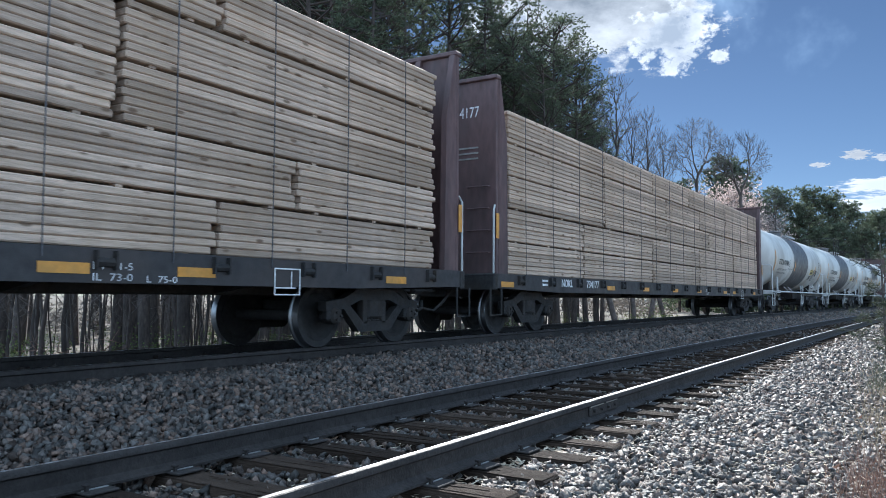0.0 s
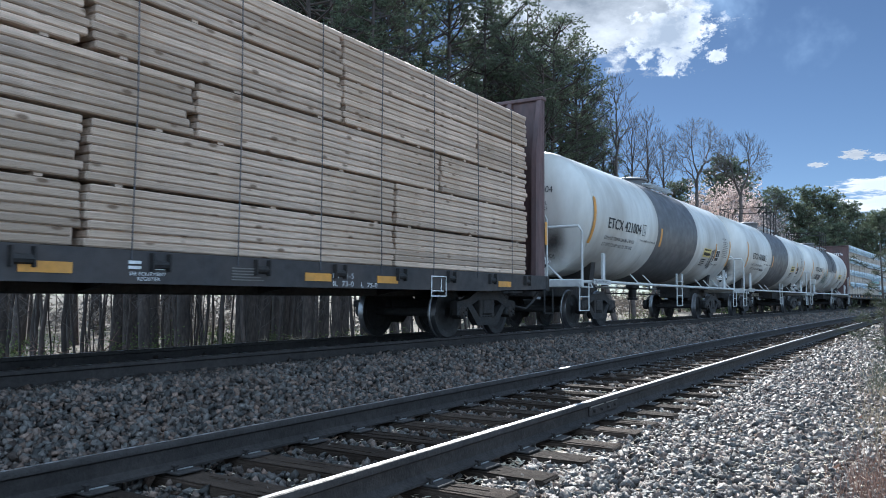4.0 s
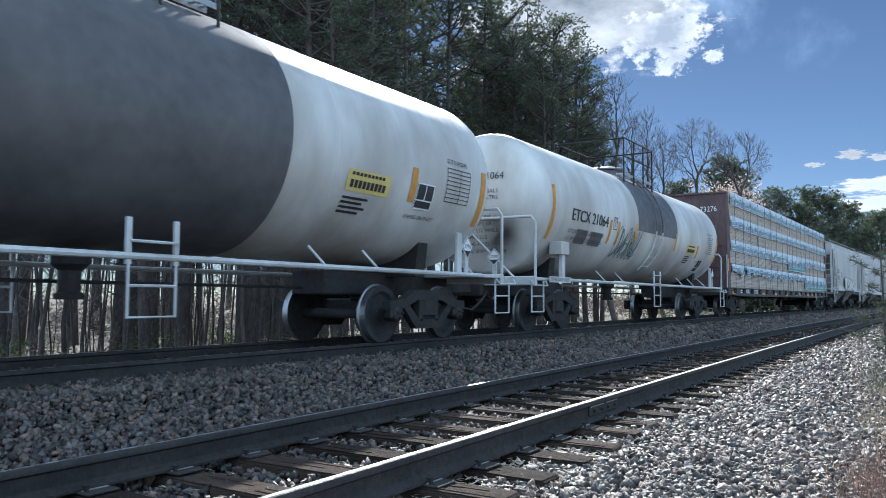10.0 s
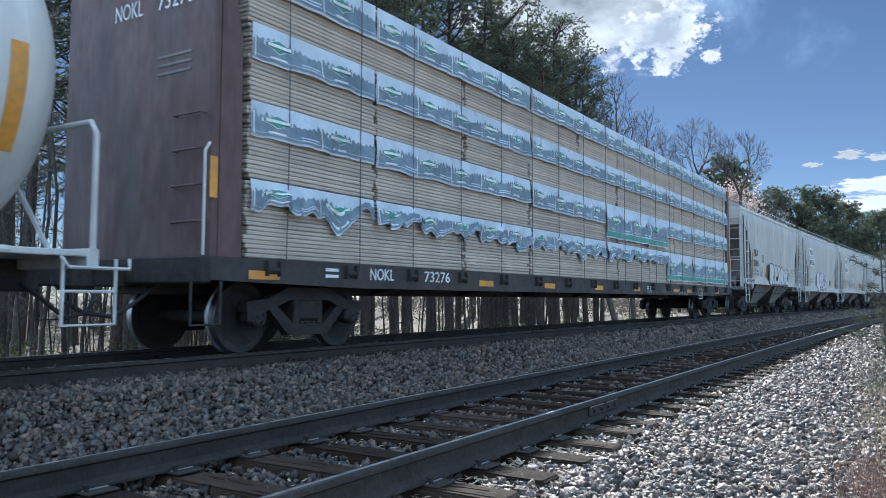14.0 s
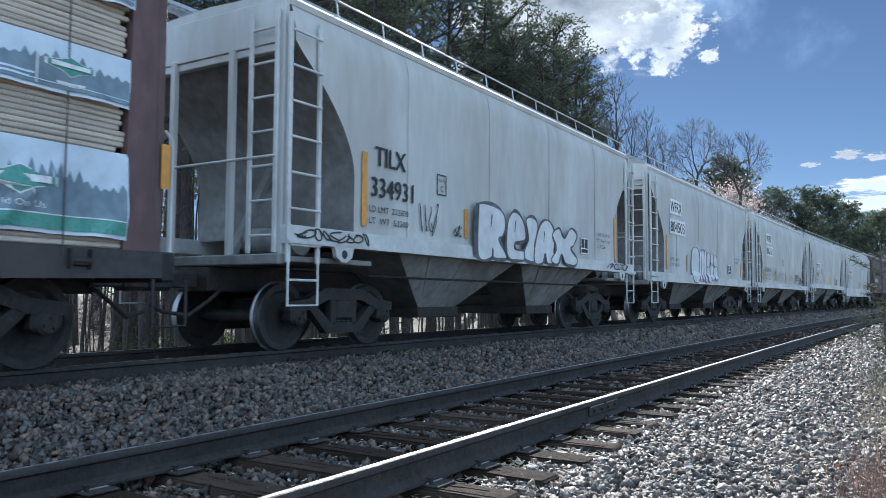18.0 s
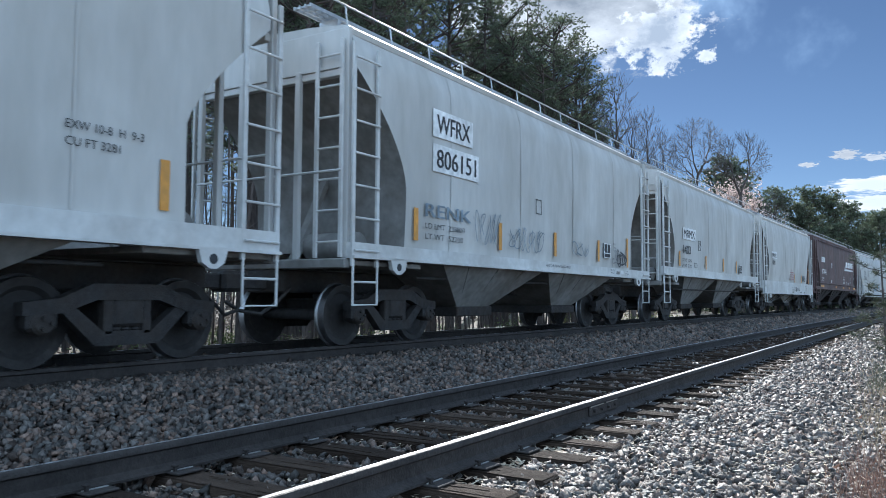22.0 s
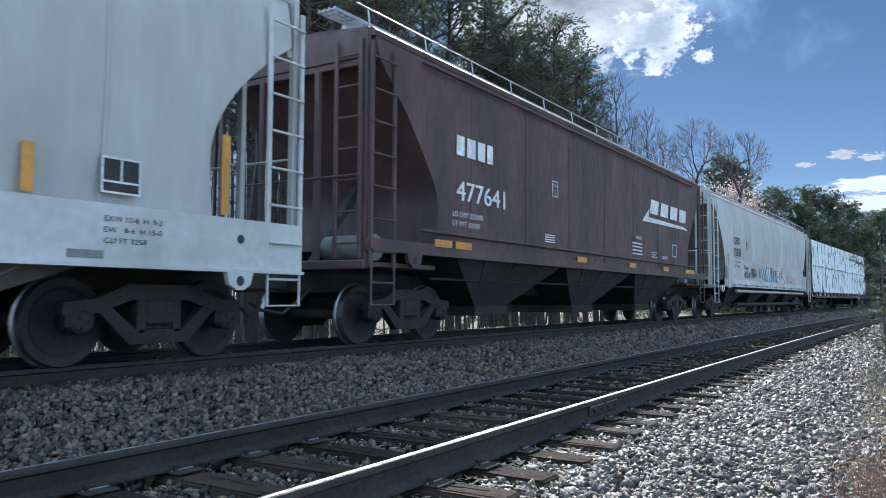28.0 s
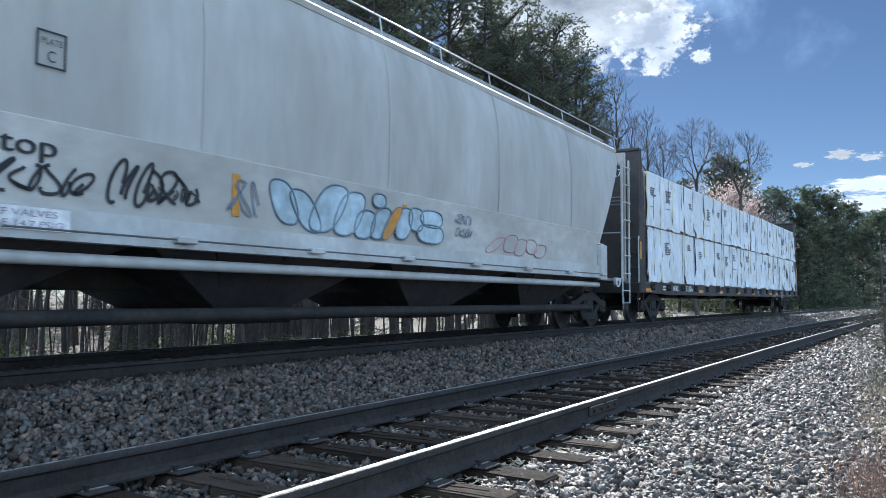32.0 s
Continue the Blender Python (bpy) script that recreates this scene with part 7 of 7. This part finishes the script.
for i in range(150):
    px, d = r.uniform(1180, 1680), r.uniform(84, 125)
    az = radians(YAW) - atan((px - 784) / FOCAL)
    x, y = d * cos(az), d * sin(az)
    if y > 12.0 - 0.0005 * max(x - 7, 0) ** 2:
        hedge.append((x, y, r.uniform(2.5, 5.5)))
scatter_leaves("far_thicket", "dark green thicket closing the view behind the train", hedge, 16, 120, 1.3, 0.34, 0.10, M_NEEDLE, "thicket")
woods = []
for i in range(70):
    px, d = r.uniform(-220, 1190), r.uniform(62, 105)
    az = radians(YAW) - atan((px - 784) / FOCAL)
    woods.append((d * cos(az), d * sin(az), r.uniform(1.2, 3.5)))
scatter_leaves("far_woods", "grey-brown leafless brush closing the wood", woods, 18, 150, 1.7, 0.38, 0.05, M_WOODS, "thicket")
spots = [(r.uniform(4, 30), r.uniform(12.0, 16.0), r.uniform(0.3, 0.7)) for i in range(26)]
scatter_leaves("dry_brush", "dry tan weeds along the far bank", spots, 7, 60, 0.4, 0.30, 0.012, M_STRAW, "weeds")


def grass_blades(name, label, spots, seed, material, hgt=0.35):
    rng = np.random.default_rng(seed)
    V = []
    for x, y, n, s in spots:
        p = np.stack([rng.normal(x, s, n), rng.normal(y, s * 0.5, n)], -1)
        z = np.array([ground_z(a, b) + 0.05 if b < -0.4 else bed_profile(b) for a, b in p])
        d = rng.normal(size=(n, 3)) * np.array([0.45, 0.45, 0.15]) + np.array([0, 0, 1])
        d /= np.linalg.norm(d, axis=1, keepdims=True)
        w = np.cross(d, rng.normal(size=(n, 3)))
        w /= np.linalg.norm(w, axis=1, keepdims=True)
        b = np.stack([p[:, 0], p[:, 1] - 0.0, z - 0.02], -1)
        ln = hgt * rng.uniform(0.4, 1.2, (n, 1))
        V.append(np.stack([b + w * 0.004, b - w * 0.004, b + d * ln], 1).reshape(-1, 3))
    V = np.concatenate(V)
    return tagged(part(name, raw_mesh(name, V, np.arange(len(V)).reshape(-1, 3), material), material), label, "grass", "", "stuff")


grass_blades("dry_grass", "tufts of dry straw-coloured grass beside the gravel",
             [(8.0, 0.25, 260, 0.35), (9.5, 0.32, 320, 0.4), (11.5, 0.35, 320, 0.5), (14, 0.35, 300, 0.8), (18, 0.5, 300, 1.2), (6.5, 0.02, 160, 0.3), (24, 0.6, 300, 2.0), (32, 0.9, 300, 3.0)], 8, M_STRAW, 0.24)
grass_blades("verge_grass", "short dry grass on the verge", [(r.uniform(-9, 14), r.uniform(-6, -0.9), 260, 0.8) for i in range(46)], 28, M_STRAW, 0.12)
grass_blades("green_grass", "fresh green grass tuft at the trackside", [(12.5, 0.45, 200, 0.35), (13.2, 0.35, 140, 0.3), (15.5, 0.5, 160, 0.5)], 9, M_NEEDLE2, 0.4)
grass_blades("red_weeds", "thin reddish-brown dead weeds beside the gravel", [(5.2, 0.30, 900, 0.30), (5.9, 0.32, 800, 0.30), (4.7, 0.24, 600, 0.25), (6.6, 0.34, 500, 0.3), (7.4, 0.30, 400, 0.35)], 10, M_DEADLEAF, 0.15)
def litter(name, label, regions, seed):
    """Flat slivers of straw, bark and dead needles that lie among the stones. regions: x0, x1, y0, y1, count."""
    rng = np.random.default_rng(seed)
    V = []
    for x0, x1, y0, y1, n in regions:
        x, y = rng.uniform(x0, x1, n), rng.uniform(y0, y1, n)
        y = np.maximum(y, 0.035 * x - 0.2)
        z = np.array([bed_profile(q) for q in y]) + rng.uniform(0.014, 0.034, n)
        a, ln, wd = rng.uniform(0, 6.3, n), rng.uniform(0.02, 0.06, n), rng.uniform(0.005, 0.014, n)
        d = np.stack([np.cos(a), np.sin(a), rng.normal(0, 0.2, n)], -1) * ln[:, None]
        w = np.stack([-np.sin(a), np.cos(a), rng.normal(0, 0.2, n)], -1) * wd[:, None]
        c = np.stack([x, y, z], -1)
        V.append(np.stack([c - d, c + w, c + d, c - w], 1).reshape(-1, 3))
    V = np.concatenate(V)
    return tagged(part(name, raw_mesh(name, V, np.arange(len(V)).reshape(-1, 4), M_LITTER), M_LITTER), label, "litter", "", "stuff")


litter("straw_litter", "pale straw and bark bits caught among the stones",
       [(2.4, 14, 1.95, 2.55, 5200), (14, 24, 1.95, 2.5, 2600), (2.4, 9, 0.2, 2.0, 2600), (4, 14, 0.0, 1.0, 3600), (14, 30, 0.3, 1.4, 2400), (1.0, 10, 2.7, 4.1, 900)], 31)
rng = np.random.default_rng(12)
n = 420
lv = np.stack([rng.uniform(3.2, 14, n), rng.normal(0.15, 0.22, n), np.zeros(n)], -1)
lv[:, 1] += lv[:, 0] * 0.03
lv[:, 2] = [bed_profile(y) + 0.02 for y in lv[:, 1]]
tagged(part("fallen_leaves", tuft_mesh("fallen_leaves", lv, rng, 2, 0.06, 0.02, M_DEADLEAF), M_DEADLEAF), "curled brown leaves caught in the gravel", "leaves", "", "stuff")


r = random.Random(8)
spots = [(r.uniform(6.4, 8.6), r.uniform(12.6, 13.6), 0.7) for i in range(5)]
scatter_leaves("red_brush", "thin rust-red dead stalks on the far bank", spots, 17, 50, 0.3, 0.40, 0.008, M_DEADLEAF, "weeds")


def shrub(x, y, height, seed):
    """A thin pine sapling whose twigs end in brushes of grey-green needles."""
    rnd, rg = random.Random(seed), np.random.default_rng(seed)
    z0 = bed_profile(y) if y > -0.5 else ground_z(x, y)
    t = thing("pine_sapling", "thin pine sapling with grey-green needle brushes", "sapling", "saplings at the trackside")
    t.location = (x, y, z0)
    stems, cent = [], []
    stems.append(([Vector((0.02 * sin(k), 0.03 * k * 0.3, height * k / 6)) for k in range(7)], 0.022, 0.006, 6))
    for i in range(26):
        h = height * rnd.uniform(0.35, 0.98)
        a = rnd.uniform(0, 2 * pi)
        ln = rnd.uniform(0.25, 0.65) * (1.15 - 0.5 * h / height)
        e = Vector((cos(a) * ln, sin(a) * ln, h + ln * rnd.uniform(0.1, 0.6)))
        stems.append(([Vector((0, 0, h)), Vector((cos(a) * ln * 0.5, sin(a) * ln * 0.5, h + ln * 0.12)), e], 0.008, 0.003, 4))
        for k in range(9):
            p = Vector((0, 0, h)).lerp(e, rnd.uniform(0.35, 1.0))
            cent.append((p.x + rnd.gauss(0, 0.02), p.y + rnd.gauss(0, 0.02), p.z + rnd.gauss(0, 0.02)))
    v, f = tube_mesh(stems[:1])
    part("trunk", raw_mesh("trunk", v, f, M_BARKG, True), None, t)
    v, f = tube_mesh(stems[1:])
    part("branchwork", raw_mesh("twigs", v, f, M_BARKG, True), None, t)
    part("foliage", tuft_mesh("needles", cent, rg, 16, 0.085, 0.0028, M_NEEDLE2), None, t)
    return t


shrub(10.5, 0.40, 1.95, 3)
shrub(12.5, 0.22, 2.4, 4)
shrub(9.6, 0.16, 1.2, 6)
post = tagged(part("stump", Geo().tube([(0, 0, -0.1), (0.01, 0.0, 0.3), (0.0, 0.01, 0.62)], 0.035, 8, 0.025), M_BARK), "broken dark sapling stump among dry grass", "stump")
post.location = (9.2, 0.30, -0.33)


# ---------------------------------------------------------------- clouds, far beyond the trees
def cloud_material(name, seed, bright, core, torn):
    m = bpy.data.materials.new(name)
    m.use_nodes = True
    n, l = m.node_tree.nodes, m.node_tree.links
    n.remove(n["Principled BSDF"])
    co = n.new("ShaderNodeTexCoord")
    mp = n.new("ShaderNodeMapping")
    mp.inputs["Location"].default_value = (seed, seed * 0.7, 0)
    l.new(co.outputs["Object"], mp.inputs["Vector"])

    def nz(scale, detail, rough=0.6):
        t = n.new("ShaderNodeTexNoise")
        t.inputs["Scale"].default_value, t.inputs["Detail"].default_value, t.inputs["Roughness"].default_value = scale, detail, rough
        l.new(mp.outputs["Vector"], t.inputs["Vector"])
        return t.outputs["Fac"]

    def ramp(v, a, b, lo, hi):
        r = n.new("ShaderNodeMapRange")
        l.new(v, r.inputs["Value"])
        for k, q in zip(("From Min", "From Max", "To Min", "To Max"), (a, b, lo, hi)):
            r.inputs[k].default_value = q
        return r.outputs["Result"]

    def op(kind, a, b):
        r = n.new("ShaderNodeMath")
        r.operation = kind
        for i, q in enumerate((a, b)):
            if isinstance(q, (int, float)):
                r.inputs[i].default_value = q
            else:
                l.new(q, r.inputs[i])
        return r.outputs[0]
    # the sheet's own outline: 1 in its middle, 0 at its rim, in its local unit square
    ln = n.new("ShaderNodeVectorMath")
    ln.operation = "LENGTH"
    l.new(co.outputs["Object"], ln.inputs[0])
    inside = op("DIVIDE", op("SUBTRACT", 1.0, ln.outputs["Value"]), 0.85)
    body = op("ADD", op("MULTIPLY", inside, 0.95), op("MULTIPLY", op("SUBTRACT", nz(2.2, 12.0, 0.66), 0.5), torn))
    alpha = ramp(body, 0.30, 0.55, 0.0, 1.0)
    thick = ramp(op("ADD", op("MULTIPLY", inside, 0.6), op("MULTIPLY", op("SUBTRACT", nz(1.8, 8.0), 0.5), 1.3)), 0.08, 0.62, 1.0, 0.0)
    em = n.new("ShaderNodeEmission")
    cr = n.new("ShaderNodeMix")
    cr.data_type = "RGBA"
    l.new(thick, cr.inputs[0])
    cr.inputs[6].default_value, cr.inputs[7].default_value = core, (1.0, 1.0, 1.0, 1)
    l.new(cr.outputs[2], em.inputs["Color"])
    em.inputs["Strength"].default_value = bright
    tr = n.new("ShaderNodeBsdfTransparent")
    mx = n.new("ShaderNodeMixShader")
    l.new(alpha, mx.inputs[0]), l.new(tr.outputs[0], mx.inputs[1]), l.new(em.outputs[0], mx.inputs[2])
    l.new(mx.outputs[0], n["Material Output"].inputs["Surface"])
    return m


CLOUDS = []
CLOUD_D = 1800.0


def view_dir(px, py):
    v = Vector(((px - 784) / FOCAL, (441 - py) / FOCAL, -1))
    return (VIEW.to_3x3() @ v).normalized()


def cloud(label, px, py, w, h, seed, drift, bright, core=(0.82, 0.85, 0.9, 1), torn=2.3):
    """A thin far sheet of cloud facing the tracks, gently domed."""
    c = EYE + view_dir(px, py) * CLOUD_D
    g = Geo().sheet(lambda u, v: (u, v, -0.06 * (u * u + v * v)), [-1 + 0.25 * k for k in range(9)], [-1 + 0.25 * k for k in range(9)])
    o = tagged(part("cloud", g, cloud_material("cloud_vapour", seed, bright, core, torn)), label, "cloud")
    k = CLOUD_D / FOCAL
    o.scale = (w / 2 * k, h / 2 * k, 60)
    CLOUDS.append((o, px, py, drift))
    return o


cloud("large ragged white cumulus with a grey core", 1035, 6, 560, 340, 3.1, -1.0, 0.45, (0.30, 0.33, 0.37, 1), 2.4)
cloud("ragged white lobe at the foot of the large cumulus", 1188, 66, 180, 140, 5.3, -1.0, 0.44, (0.46, 0.51, 0.58, 1), 3.0)
cloud("small torn scrap of white cloud", 1273, 100, 44, 34, 7.7, -1.0, 0.40, torn=1.8)
cloud("long flat white cloud low in the sky", 1570, 328, 200, 36, 11.3, -0.8, 0.43, torn=2.2)
cloud("long flat white cloud near the horizon", 1575, 360, 210, 44, 14.2, -0.8, 0.43, torn=2.2)
cloud("faint wisp of high cloud", 1450, 292, 40, 12, 17.9, -0.9, 0.30, torn=2.8)
cloud("faint wisp of high cloud", 1518, 274, 56, 20, 23.4, -0.9, 0.28, torn=2.8)
cloud("faint wisp of high cloud", 1568, 278, 58, 17, 27.1, -0.9, 0.31, torn=2.8)


# ---------------------------------------------------------------- all that moves
def motions():
    for car, middle in CARS:
        rows = []
        for t in range(33):
            x, y, th = on_main(middle - rolled(t))
            rows.append((t, pose(x, y, RAIL_Z, 0, 0, math.degrees(th))))
        walk(car, rows)
    first = WHEELSETS[0]
    rows = []
    for k in range(481):
        t = k / 15
        rows.append((t, pose(0, 0, 0, 0, math.degrees(-(rolled(t) - rolled(0)) / WHEEL_R) % 360, 0)))
    walk(first, rows)
    for w in WHEELSETS[1:]:
        w.rotation_mode = "QUATERNION"
        w.animation_data_create()
        w.animation_data.action = first.animation_data.action
        w.animation_data.action_slot = first.animation_data.action_slot
    for o, px, py, drift in CLOUDS:
        rows = []
        for t in (0, 16, 32):
            c = EYE + view_dir(px + drift * t, py) * CLOUD_D
            rows.append((t, look(c, EYE)))
        walk(o, rows)


motions()
